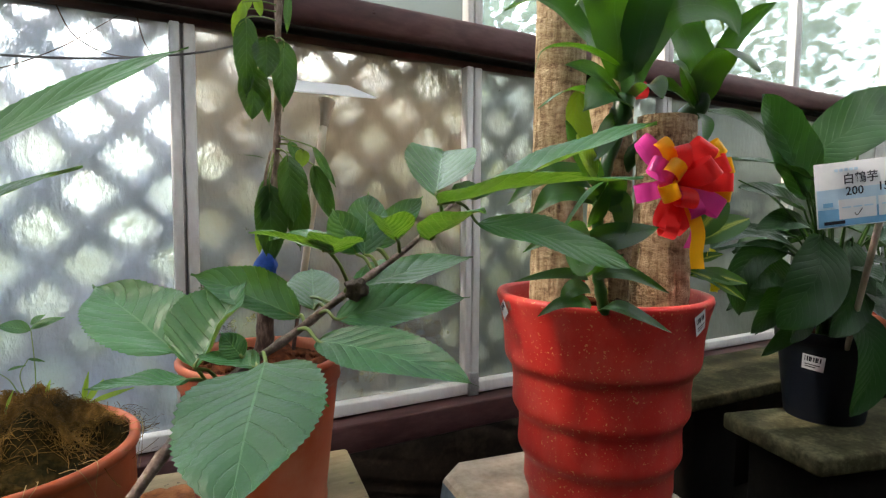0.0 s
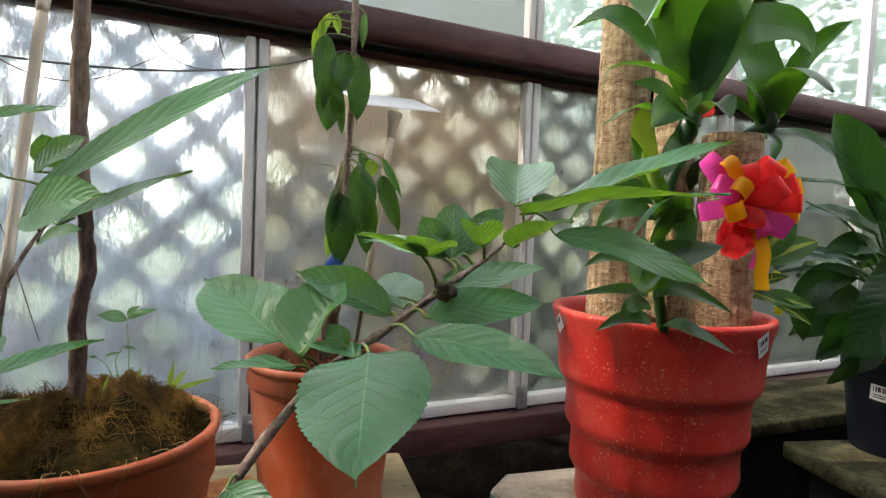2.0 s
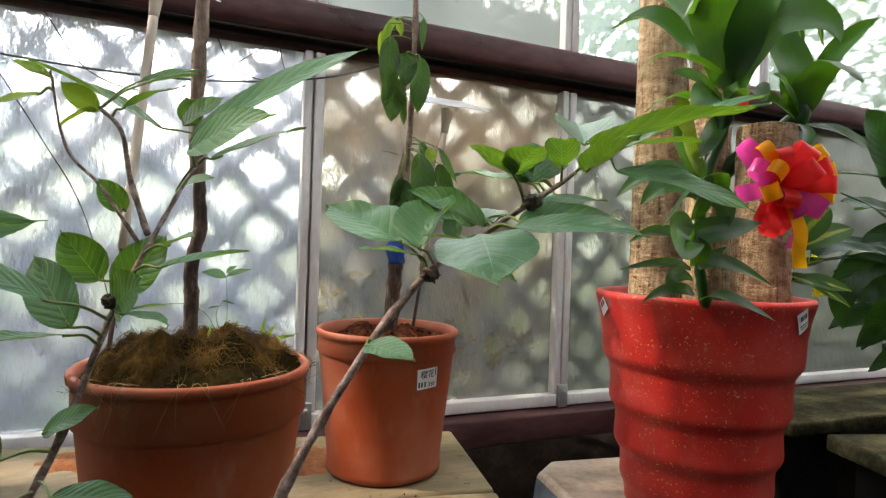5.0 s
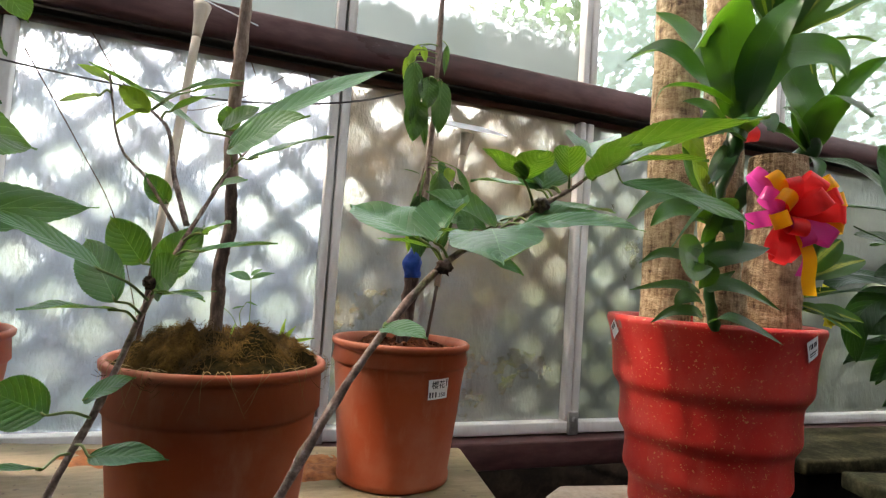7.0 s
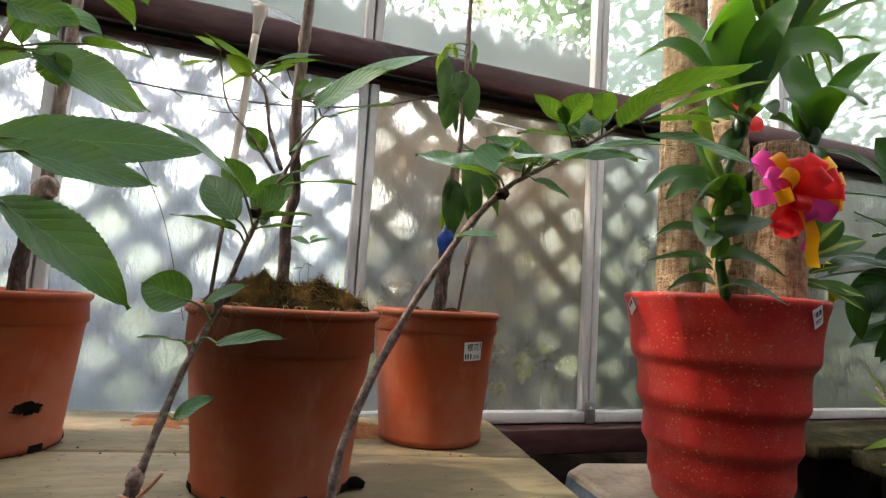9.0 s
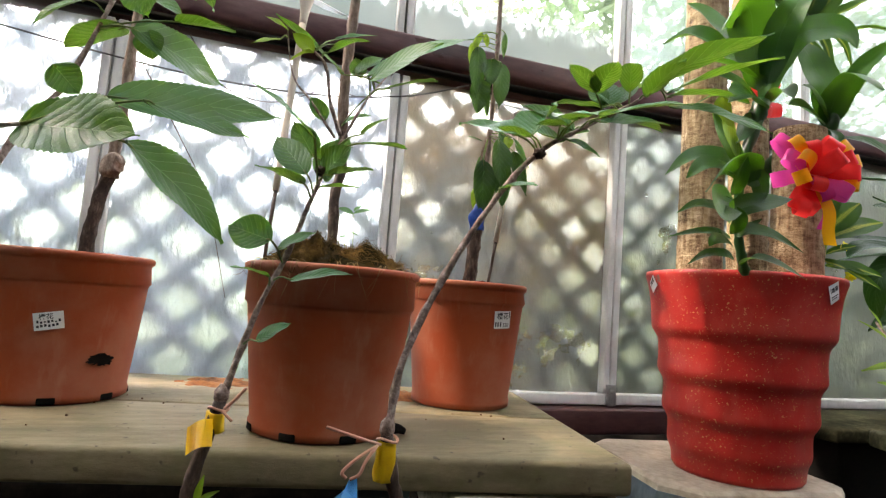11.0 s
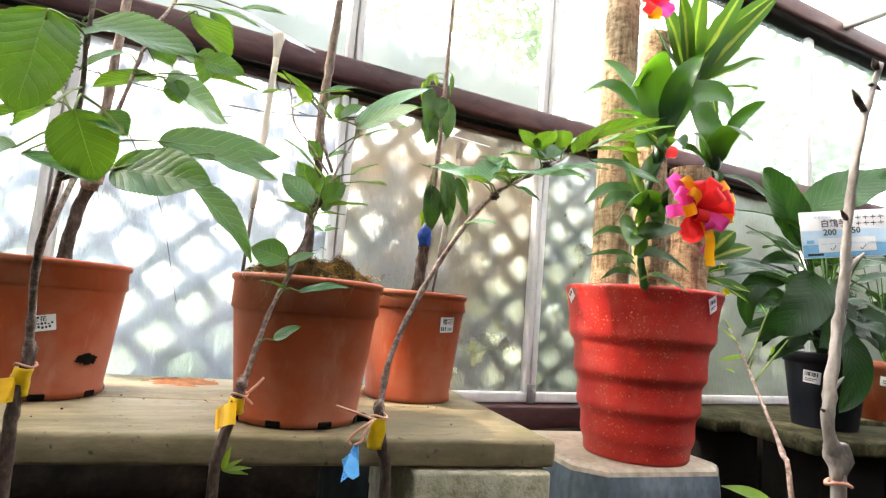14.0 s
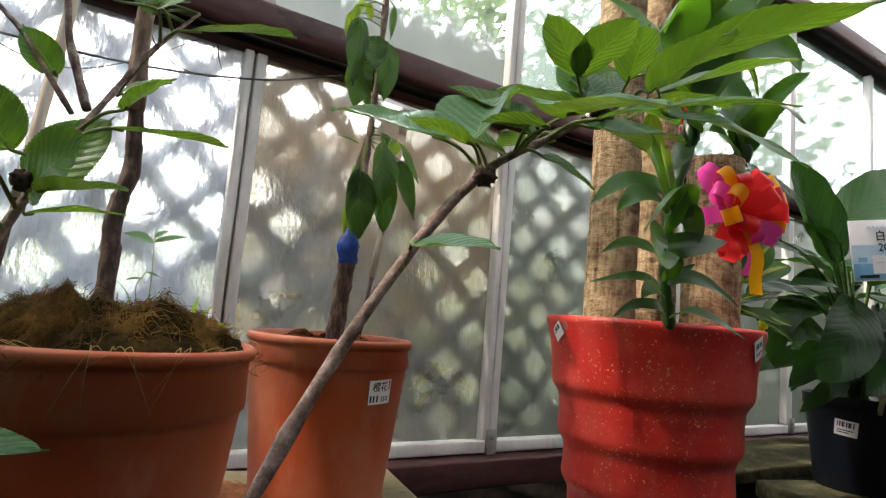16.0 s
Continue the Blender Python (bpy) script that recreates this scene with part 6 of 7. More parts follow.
def lily_arch(pts, width, up, fold):
    bm = arch_blade(pts, width, up, fold, (0.55, 0.75), 0.12, 8)
    b = Vector(pts[0])
    foot = Vector((BP[0] + 0.06 * (b.x - BP[0]), BP[1] + 0.06 * (b.y - BP[1]), 0.83))
    tube([foot, foot.lerp(b, 0.5) + Vector((0, 0, 0.05)), b, b.lerp(Vector(pts[1]), 0.2)], [0.0036, 0.0028, 0.0018], 6, 5, bm=bm, mat=1)
    part("leaf", bm, [M_lily, M_lilystem], lily)


lily_arch([(0.409, -0.696, 1.150), (0.357, -0.686, 1.233), (0.304, -0.674, 1.307), (0.272, -0.665, 1.361)], 0.115, (-0.5, -0.8, 0.3), 0.3)
lily_arch([(0.424, -0.679, 1.236), (0.489, -0.717, 1.292), (0.587, -0.751, 1.352), (0.698, -0.793, 1.397)], 0.125, (-0.2, -0.75, 0.6), 0.2)
lily_arch([(0.401, -0.692, 1.150), (0.331, -0.669, 1.244), (0.238, -0.646, 1.309), (0.144, -0.624, 1.322)], 0.045, (-0.2, -0.5, 0.8), 0.35)
lily_arch([(0.395, -0.710, 1.186), (0.301, -0.687, 1.220), (0.181, -0.649, 1.227)], 0.050, (0, -0.3, 1), 0.2)
lily_arch([(0.392, -0.735, 1.078), (0.343, -0.754, 1.010), (0.275, -0.751, 0.943), (0.232, -0.737, 0.898)], 0.120, (-0.35, -0.85, 0.3), 0.3)
lily_arch([(0.483, -0.744, 1.067), (0.445, -0.770, 0.985), (0.398, -0.779, 0.918), (0.360, -0.769, 0.872)], 0.095, (-0.3, -0.9, 0.2), 0.3)
lily_arch([(0.431, -0.764, 0.925), (0.439, -0.806, 0.862), (0.428, -0.813, 0.783), (0.397, -0.797, 0.712)], 0.085, (-0.3, -0.9, 0.1), 0.3)
lily_arch([(0.405, -0.722, 0.998), (0.316, -0.702, 1.037), (0.225, -0.670, 1.053), (0.118, -0.641, 1.033)], 0.032, (0, -0.2, 1), 0.3)
lily_arch([(0.369, -0.701, 0.978), (0.276, -0.691, 0.998), (0.217, -0.679, 0.969)], 0.075, (-0.3, -0.7, 0.6), 0.25)
lily_arch([(0.389, -0.700, 1.026), (0.294, -0.664, 1.072), (0.204, -0.644, 1.073), (0.167, -0.635, 1.046)], 0.060, (-0.1, -0.4, 0.9), 0.3)
lily_arch([(0.386, -0.713, 0.930), (0.298, -0.695, 0.920), (0.239, -0.684, 0.875)], 0.055, (-0.3, -0.8, 0.4), 0.3)
lily_arch([(0.397, -0.690, 1.125), (0.323, -0.667, 1.158), (0.241, -0.640, 1.172)], 0.070, (-0.1, -0.5, 0.85), 0.3)
lily_arch([(0.408, -0.698, 1.088), (0.329, -0.696, 1.105), (0.244, -0.680, 1.085)], 0.060, (-0.2, -0.6, 0.7), 0.3)
lily_arch([(0.568, -0.769, 1.158), (0.622, -0.788, 1.211), (0.687, -0.814, 1.278)], 0.090, (-0.2, -0.7, 0.6), 0.3)
lily_arch([(0.527, -0.774, 0.983), (0.535, -0.815, 0.940), (0.523, -0.833, 0.872)], 0.070, (-0.3, -0.9, 0.2), 0.3)
lily_arch([(0.567, -0.717, 1.312), (0.588, -0.728, 1.358), (0.573, -0.718, 1.400)], 0.030, (-0.3, -0.9, 0.2), 0.3)
lily_arch([(0.403, -0.701, 0.877), (0.325, -0.713, 0.874), (0.265, -0.690, 0.826)], 0.040, (-0.3, -0.8, 0.4), 0.3)
lily_arch([(0.362, -0.700, 1.090), (0.285, -0.690, 1.147), (0.210, -0.660, 1.186)], 0.030, (-0.1, -0.5, 0.85), 0.3)
lily_arch([(0.360, -0.700, 1.066), (0.252, -0.670, 1.087), (0.151, -0.630, 1.092)], 0.034, (-0.1, -0.5, 0.85), 0.3)
lily_arch([(0.324, -0.700, 1.047), (0.248, -0.680, 1.033), (0.209, -0.670, 0.984), (0.229, -0.660, 0.910)], 0.060, (-0.3, -0.8, 0.5), 0.3)
lily_arch([(0.361, -0.690, 0.988), (0.320, -0.670, 0.933), (0.291, -0.660, 0.863)], 0.044, (-0.3, -0.9, 0.3), 0.3)
lily_arch([(0.359, -0.690, 0.921), (0.315, -0.660, 0.930), (0.263, -0.640, 0.908)], 0.034, (-0.2, -0.7, 0.6), 0.3)
lily_arch([(0.391, -0.720, 0.945), (0.316, -0.740, 0.900), (0.260, -0.750, 0.868)], 0.046, (-0.3, -0.9, 0.2), 0.3)
lily_arch([(0.440, -0.660, 0.975), (0.389, -0.640, 1.002), (0.346, -0.620, 0.979)], 0.042, (-0.2, -0.8, 0.5), 0.3)

# ---- stickers and writing ----
def lettering(name, words, m, size, mat, parent, bold=0.0):
    cu = bpy.data.curves.new(name, "FONT")
    cu.body, cu.size, cu.extrude, cu.offset = words, size, 0.0001, bold
    cu.resolution_u = 2
    tmp = bpy.data.objects.new(name, cu)
    scene.collection.objects.link(tmp)
    me = bpy.data.meshes.new_from_object(tmp.evaluated_get(bpy.context.evaluated_depsgraph_get()))
    bpy.data.objects.remove(tmp)
    bm = bmesh.new()
    bm.from_mesh(me)
    bpy.data.meshes.remove(me)
    bmesh.ops.transform(bm, matrix=m, verts=bm.verts)
    return part(name, bm, mat, parent, smooth=False)


def sticker(pot, centre, r_at, ang, z, w, h, tilt, label, words=(), bars=()):
    """A paper label bent round a pot. words and bars: (text or width, x, y, size) on its face."""
    rad = r_at(z)
    slope = math.atan2(r_at(z + 0.01) - r_at(z - 0.01), 0.02)

    def wrap(x, y, lift):
        c, s = math.cos(tilt), math.sin(tilt)
        x, y = x * c - y * s, x * s + y * c
        rr = r_at(z + y) + lift
        a = ang + x / rad
        return Vector((centre[0] + rr * math.cos(a), centre[1] + rr * math.sin(a), z + y))

    def patch(x0, x1, y0, y1, lift, mat, name, parent, lab=""):
        bm = bmesh.new()
        n, k = 8, 4
        g = [[bm.verts.new(wrap(x0 + (x1 - x0) * i / n, y0 + (y1 - y0) * j / k, lift)) for i in range(n + 1)] for j in range(k + 1)]
        for j in range(k):
            for i in range(n):
                bm.faces.new((g[j][i], g[j][i + 1], g[j + 1][i + 1], g[j + 1][i]))
        return part(name, bm, mat, parent, lab)

    st = patch(-w / 2, w / 2, -h / 2, h / 2, 0.0009, M_card, "sticker", pot, label)
    for bw, x, y, bh in bars:
        patch(x, x + bw, y, y + bh, 0.0012, M_ink, "print_bar", st)
    for text, x, y, size in words:
        tx = lettering("writing", text, Matrix.Identity(4), size, M_ink, None, 0.00012)
        for v in tx.data.vertices:
            p = wrap(x + v.co.x, y + v.co.y, 0.0012 + max(v.co.z, 0) * 0.5)
            v.co = p - ORG[pot.name]
        tx.parent = st
        ORG[tx.name] = ORG[pot.name]
    return st


def cone(r0, r1, z0, z1):
    return lambda z: r0 + (r1 - r0) * (z - z0) / (z1 - z0)


rnd = random.Random(5)
sticker(pot2, P2, cone(0.0897, 0.1075, ZB, ZB + 0.2), radians(-72), 0.858, 0.036, 0.03, 0.05, "white handwritten price sticker",
        [("櫻花", -0.013, 0.002, 0.0125), ("350", 0.0, -0.012, 0.009)], [(0.002, 0.0135, 0.003, 0.011), (0.0025, -0.016, -0.012, 0.008), (0.0025, -0.0115, -0.012, 0.008), (0.0025, -0.006, -0.012, 0.008)])
sticker(pot0, P0, cone(0.104, 0.12, ZB, ZB + 0.2), radians(-80.5), 0.817, 0.035, 0.024, 0.17, "white handwritten price sticker",
        [("櫻花", -0.011, 0.003, 0.0085)], [(0.0026, -0.014 + 0.0042 * k, -0.002 - 0.0008 * (k % 2), 0.0036 - 0.0008 * (k % 3)) for k in range(7)] + [(0.0028, -0.0145 + 0.0045 * k, -0.0085 + 0.0006 * (k % 3), 0.0034) for k in range(6)])
rr = cone(0.1245, 0.1858, 0.583, 0.968)
sticker(red, RP, rr, radians(-80), 0.949, 0.029, 0.036, 0.45, "small white barcode sticker", (), [(0.0012 + 0.0012 * (k % 3), -0.011 + 0.0032 * k, 0.002, 0.009) for k in range(7)] + [(0.02, -0.01, -0.007, 0.002), (0.016, -0.01, -0.011, 0.0016)])
sticker(red, RP, rr, radians(163), 0.950, 0.030, 0.026, 0.6, "small white barcode sticker", (), [(0.0012 + 0.0012 * (k % 3), -0.011 + 0.0032 * k, 0.001, 0.009) for k in range(7)])
sticker(blackpot, BP, cone(0.0815, 0.1, 0.655, 0.825), radians(-168), 0.79, 0.044, 0.034, -0.1, "white barcode sticker", (), [(0.0015 + 0.0012 * (k % 3), -0.017 + 0.0042 * k, 0.002, 0.011) for k in range(8)] + [(0.03, -0.016, -0.006, 0.002), (0.022, -0.016, -0.011, 0.002)])
# the broken hole near the foot of the westernmost pot
bm = bmesh.new()
ring = []
for i in range(34):
    a = 2 * math.pi * i / 34
    k = 1 + 0.55 * noise.noise((math.cos(a) * 3.4, math.sin(a) * 3.4, 4))
    x, y = 0.021 * k * math.cos(a), 0.0085 * k * math.sin(a)
    r = cone(0.104, 0.12, ZB, ZB + 0.2)(0.762 + y) + 0.0006
    g = radians(-43) + x / 0.11
    ring.append(bm.verts.new((P0[0] + r * math.cos(g), P0[1] + r * math.sin(g), 0.762 + y)))
bm.faces.new(ring)
part("broken_hole", bm, M_black, pot0, "ragged dark hole broken in the plastic")

# ---- the big price card by the lily ----
m_sign = Matrix.Translation((0.235, -0.80, 1.092)) @ Matrix(((0.86, 0.0, 0.49, 0), (-0.50, 0.0, 0.86, 0), (0.11, 1.0, 0.0, 0), (0, 0, 0, 1)))
ax = Vector((0.857, -0.50, 0.125)).normalized()
az = Vector((-0.13, 0.06, 1.0))
az = (az - ax * az.dot(ax)).normalized()
an = ax.cross(az)
m_sign = Matrix((ax, az, an)).transposed().to_4x4()
m_sign.translation = (0.238, -0.80, 1.090)
sign = thing("price_card", (0.44, -0.79, 0.86), "laminated white and pale blue price card on a wooden stake", "sign", "price cards on stakes")
W, H = 0.232, 0.118
M_blue1 = surface("pale_blue_print", (0.42, 0.62, 0.78), (0.5, 0.7, 0.84), (0.58, 0.76, 0.88), 10, 60, (0.25, 0.4), 0, 0.02, 0.0005)
M_blue2 = surface("mid_blue_print", (0.12, 0.36, 0.6), (0.17, 0.43, 0.68), (0.25, 0.5, 0.72), 10, 60, (0.25, 0.4), 0, 0.02, 0.0005)
card = part("card", box((0, 0, -0.0012), (W, H, 0), 0.004, m_sign), M_card, sign)
part("print_band", box((0.002, 0.002, 0.0003), (W - 0.002, 0.034, 0.0006), 0, m_sign), M_blue2, card, "blue printed band", smooth=False)
part("print_band", box((0.002, 0.0342, 0.0003), (W - 0.002, 0.07, 0.0006), 0, m_sign), M_blue1, card, "pale blue printed band", smooth=False)
for x0, x1 in ((0.04, 0.108), (0.112, 0.178)):
    part("print_panel", box((x0, 0.014, 0.0008), (x1, 0.05, 0.0011), 0, m_sign), M_card, card, smooth=False)
    for k in range(3):
        part("print_bar", box((x0 + 0.006 + k * 0.02, 0.034, 0.0013), (x0 + 0.022 + k * 0.02, 0.0365, 0.0015), 0, m_sign), M_blue1, card, smooth=False)
    part("tick_mark", tube([m_sign @ Vector((x0 + 0.028, 0.024, 0.0016)), m_sign @ Vector((x0 + 0.032, 0.019, 0.0016)), m_sign @ Vector((x0 + 0.042, 0.031, 0.0016))], [0.0007, 0.0007], 5, 3), M_ink, card)
part("printed_mark", box((0.012, 0.038, 0.0008), (0.030, 0.046, 0.0011), 0.002, m_sign), M_blue2, card, smooth=False)
part("print_bar", box((0.012, 0.006, 0.0008), (0.05, 0.012, 0.0011), 0, m_sign), M_ink, card, smooth=False)
for k in range(5):
    part("print_bar", box((0.036 + k * 0.009, 0.101, 0.0008), (0.042 + k * 0.009, 0.106, 0.0011), 0, m_sign), M_blue1, card, smooth=False)
for text, x, y, size in (("白鶴芋", 0.050, 0.079, 0.0215), ("200", 0.054, 0.057, 0.022), ("150", 0.112, 0.060, 0.022)):
    lettering("writing", text, m_sign @ pose(x, y, 0.0009), size, M_ink, card, 0.0002)
for k in range(4):
    for j in range(2):
        part("print_bar", box((0.135 + k * 0.018, 0.098 - j * 0.015, 0.0008), (0.149 + k * 0.018, 0.1 - j * 0.015, 0.0011), 0, m_sign), M_ink, card, smooth=False)
        part("print_bar", box((0.141 + k * 0.018, 0.093 - j * 0.015, 0.0008), (0.1425 + k * 0.018, 0.104 - j * 0.015, 0.0011), 0, m_sign), M_ink, card, smooth=False)
foot = Vector((0.475, -0.75, 0.83))
top_ = m_sign @ Vector((0.118, 0.004, -0.006))
part("stake", tube([foot, foot.lerp(top_, 0.5), top_], [0.0055, 0.006, 0.0065], 10, 4), M_stake, sign)

# ---- ribbon bows ----
def bow(name_at, loops, label, parent=None):
    t = thing("ribbon_bow", name_at, label, "bow", "ribbon bows on the canes")
    c = Vector(name_at)
    ax_r = Vector((0.93, -0.36, 0))
    ax_u = Vector((0, 0, 1))
    ax_f = Vector((-0.36, -0.93, 0))
    for mat, dx, dz, wd, lift in loops:
        flat = (dx * dx + dz * dz) ** 0.5
        d = ax_r * dx + ax_u * dz + ax_f * (0.012 + lift + 0.35 * max(0.0, 0.075 - flat))
        reach = d.length
        d.normalize()
        side = (ax_r * dx + ax_u * dz).normalized().cross(ax_f).normalized()
        rise = side.cross(d).normalized()
        bm = bmesh.new()
        rows = []
        n = 22
        for i in range(n + 1):
            a = -math.pi + 2 * math.pi * i / n
            u = 0.5 + 0.5 * math.cos(a)
            p = c + d * (reach * (0.06 + 0.94 * u)) + rise * (0.017 * math.sin(a) * (0.25 + 0.75 * u))
            wv = wd * (0.4 + 0.6 * min(1.0, u * 1.8))
            rows.append((bm.verts.new(p - side * wv / 2), bm.verts.new(p + side * wv / 2)))
        for p, q in zip(rows, rows[1:]):
            bm.faces.new((p[0], p[1], q[1], q[0]))
        part("loop", bm, mat, t)
    return t


def tail(t, mat, pts, wd, across=(0.93, -0.36, 0)):
    bm = bmesh.new()
    s = Vector(across) * wd / 2
    rows = [(bm.verts.new(p - s), bm.verts.new(p + s)) for p in spline(pts, 6)]
    for p, q in zip(rows, rows[1:]):
        bm.faces.new((p[0], p[1], q[1], q[0]))
    part("ribbon_tail", bm, mat, t)


bw = bow((-0.207, -0.836, 1.140), [
    (M_rpink, -0.060, 0.060, 0.021, 0.006), (M_ryel, -0.038, 0.056, 0.022, 0.014), (M_rred, -0.013, 0.048, 0.022, 0.02), (M_rpink, -0.050, 0.026, 0.022, 0.016), (M_ryel, -0.030, 0.022, 0.021, 0.028), (M_rpink, -0.066, -0.016, 0.024, 0.008),
    (M_ryel, -0.037, -0.016, 0.023, 0.026), (M_rred, 0.034, 0.056, 0.032, 0.012), (M_ryel, 0.064, 0.056, 0.022, 0.0), (M_rred, 0.024, 0.022, 0.028, 0.034), (M_rred, 0.062, 0.030, 0.026, 0.016), (M_ryel, 0.080, 0.028, 0.022, 0.002),
    (M_rred, 0.070, 0.002, 0.025, 0.018), (M_ryel, 0.078, -0.014, 0.022, 0.004), (M_rpink, 0.056, -0.036, 0.026, 0.014), (M_rred, -0.004, -0.028, 0.024, 0.02), (M_rpink, 0.019, -0.045, 0.023, 0.01), (M_rred, -0.026, -0.062, 0.022, 0.006), (M_rred, -0.022, -0.074, 0.02, 0.014)],
    "bright ribbon bow of red, magenta and yellow loops")
tail(bw, M_ryel, [(-0.204, -0.862, 1.11), (-0.199, -0.872, 1.075), (-0.193, -0.866, 1.045), (-0.183, -0.862, 1.022)], 0.021)
tail(bw, M_rred, [(-0.197, -0.845, 1.13), (-0.214, -0.862, 1.09), (-0.224, -0.85, 1.068)], 0.024)
tail(bw, M_rpink, [(-0.192, -0.843, 1.12), (-0.174, -0.852, 1.08), (-0.180, -0.846, 1.05)], 0.021)
bw2 = bow((-0.25, -0.735, 1.625), [(M_rred, -0.03, 0.02, 0.024, 0.0), (M_rred, -0.02, -0.035, 0.024, 0.01), (M_ryel, 0.0, -0.05, 0.022, 0.012), (M_rpink, 0.04, -0.03, 0.022, 0.008), (M_rred, 0.03, 0.01, 0.026, 0.014), (M_rred, 0.0, 0.05, 0.026, 0.008), (M_rpink, 0.035, 0.045, 0.024, 0.004)], "red and magenta ribbon bow high on the cane")
bw3 = bow((-0.165, -0.715, 1.315), [(M_rred, 0.0, 0.035, 0.02, 0.0), (M_rred, -0.03, 0.03, 0.02, 0.004), (M_rred, 0.005, -0.035, 0.02, 0.004)], "small red ribbon half hidden by leaves")

# yellow-flowered filler plant at the edge of the red pot
filler = thing("golden_foliage_plant", (-0.09, -0.775, 0.95), "small plant with yellow-green leaves and a yellow bloom", "plant")
part("stem", tube([(-0.10, -0.775, 0.945), (-0.105, -0.78, 0.99), (-0.09, -0.785, 1.06)], [0.008, 0.007, 0.004], 10, 6, 0.2), M_young, filler)
for b, q, w in (((-0.09, -0.78, 1.06), (-0.03, -0.80, 1.12), 0.05), ((-0.085, -0.78, 1.05), (0.03, -0.80, 1.09), 0.05), ((-0.09, -0.78, 1.0), (0.0, -0.82, 0.985), 0.035), ((-0.1, -0.78, 1.01), (-0.02, -0.83, 0.96), 0.03), ((-0.09, -0.78, 1.08), (-0.06, -0.76, 1.17), 0.04), ((-0.095, -0.785, 1.02), (-0.065, -0.82, 1.035), 0.02)):
    part("leaf", blade(b, q, w, (-0.2, -0.6, 0.7), droop=0.2, fold=0.3, shape=(0.6, 0.8), rows=16, wave=0.1), [M_varie, M_stem], filler)
for k in range(5):
    a = 2 * math.pi * k / 5
    part("petal", blade((-0.057, -0.80, 0.982), (-0.057 + 0.017 * math.cos(a), -0.803, 0.982 + 0.01 * math.sin(a)), 0.012, (0, -1, 0.3), rows=6), [M_flower, M_stem], filler)
for k in range(4):
    a = 2 * math.pi * k / 4 + 0.4
    part("petal", blade((-0.071, -0.80, 1.036), (-0.071 + 0.012 * math.cos(a), -0.803, 1.036 + 0.009 * math.sin(a)), 0.01, (0, -1, 0.3), rows=6), [M_flower, M_stem], filler)

# the corn plant and what is tied to it, at their true size and distance from the path
for ob in (drac, bw, bw2, bw3, filler):
    c = Vector((-0.98, -1.44, 0.90))
    ob.location = c + (ob.location - c) * 1.1
    ob.scale = (1.1, 1.1, 1.1)

# ---- more pots beyond the lily, by the wall ----
BP2 = (1.03, -0.60, 0.65)
pot3 = thing("plant_pot", BP2, "orange plastic pot with a leafy plant on the slab", "pot", "orange nursery pots")
part("pot_body", lathe([(0.05, 0.008), (0.086, 0.0), (0.089, 0.004), (0.108, 0.165), (0.112, 0.167), (0.114, 0.19), (0.11, 0.192), (0.106, 0.186), (0.09, 0.05)], 56, BP2), M_terra, pot3)
sticker(pot3, BP2, cone(0.0895, 0.108, 0.655, 0.815), radians(-155), 0.78, 0.035, 0.03, -0.1, "white price sticker", (), [(0.02, -0.01, 0.0, 0.003), (0.016, -0.01, -0.007, 0.003)])
fern = thing("leafy_plant", (BP2[0], BP2[1], 0.83), "dense dark green leafy pot plant by the wall", "plant")
rnd = random.Random(21)
for k in range(34):
    a = rnd.uniform(0, 2 * math.pi)
    r = rnd.uniform(0.06, 0.26)
    z = 0.9 + rnd.uniform(0.02, 0.36)
    b = Vector((BP2[0] + r * 0.45 * math.cos(a), BP2[1] + r * 0.45 * math.sin(a) - 0.02, z))
    q = b + Vector((0.13 * math.cos(a), 0.13 * math.sin(a), rnd.uniform(-0.07, 0.06)))
    bm = blade(b, q, rnd.uniform(0.04, 0.065), (-0.2, -0.4, 0.9), droop=0.2, fold=0.3, shape=(0.6, 0.8), rows=12, wave=0.12)
    tube([(BP2[0], BP2[1], 0.82), (Vector((BP2[0], BP2[1], 0.86)) + b) / 2, b], [0.003, 0.0022, 0.0016], 5, 4, bm=bm, mat=1)
    part("leaf", bm, [M_lily, M_lilystem], fern)
for k in range(26):
    a = rnd.uniform(0, 2 * math.pi)
    z = 0.88 + rnd.uniform(0.0, 0.3)
    r = rnd.uniform(0.03, 0.09)
    b = Vector((BP[0] + r * math.cos(a), BP[1] + r * math.sin(a), z))
    L = rnd.uniform(0.1, 0.18)
    lily_leaf(lily, tuple(b), tuple(b + Vector((L * math.cos(a), L * math.sin(a), rnd.uniform(-0.08, 0.05)))), rnd.uniform(0.035, 0.055), (-0.2, -0.4, 0.9))

# ---- bare twigs rising in the foreground ----
tw = thing("bare_sapling", (-0.71, -1.43, 0), "pale bare sapling stem with small buds and a grafting knob", "sapling")
part("rootstock", tube([(-0.724, -1.43, -0.02), (-0.734, -1.43, 0.5), (-0.744, -1.430, 0.800)], [0.006, 0.0055, 0.005], 12, 8, 0.3, knots=0.15), M_ashbark, tw)
part("stem", tube([(-0.744, -1.430, 0.800), (-0.757, -1.430, 0.822), (-0.754, -1.430, 0.854), (-0.745, -1.430, 0.899), (-0.738, -1.430, 0.937), (-0.734, -1.430, 0.972), (-0.726, -1.430, 1.018), (-0.710, -1.430, 1.067), (-0.689, -1.430, 1.114)], [0.006, 0.0041, 0.0040, 0.0038, 0.0035, 0.0032, 0.0029, 0.0026, 0.0020], 14, 8, 0.5, knots=0.2), M_ashbark, tw)
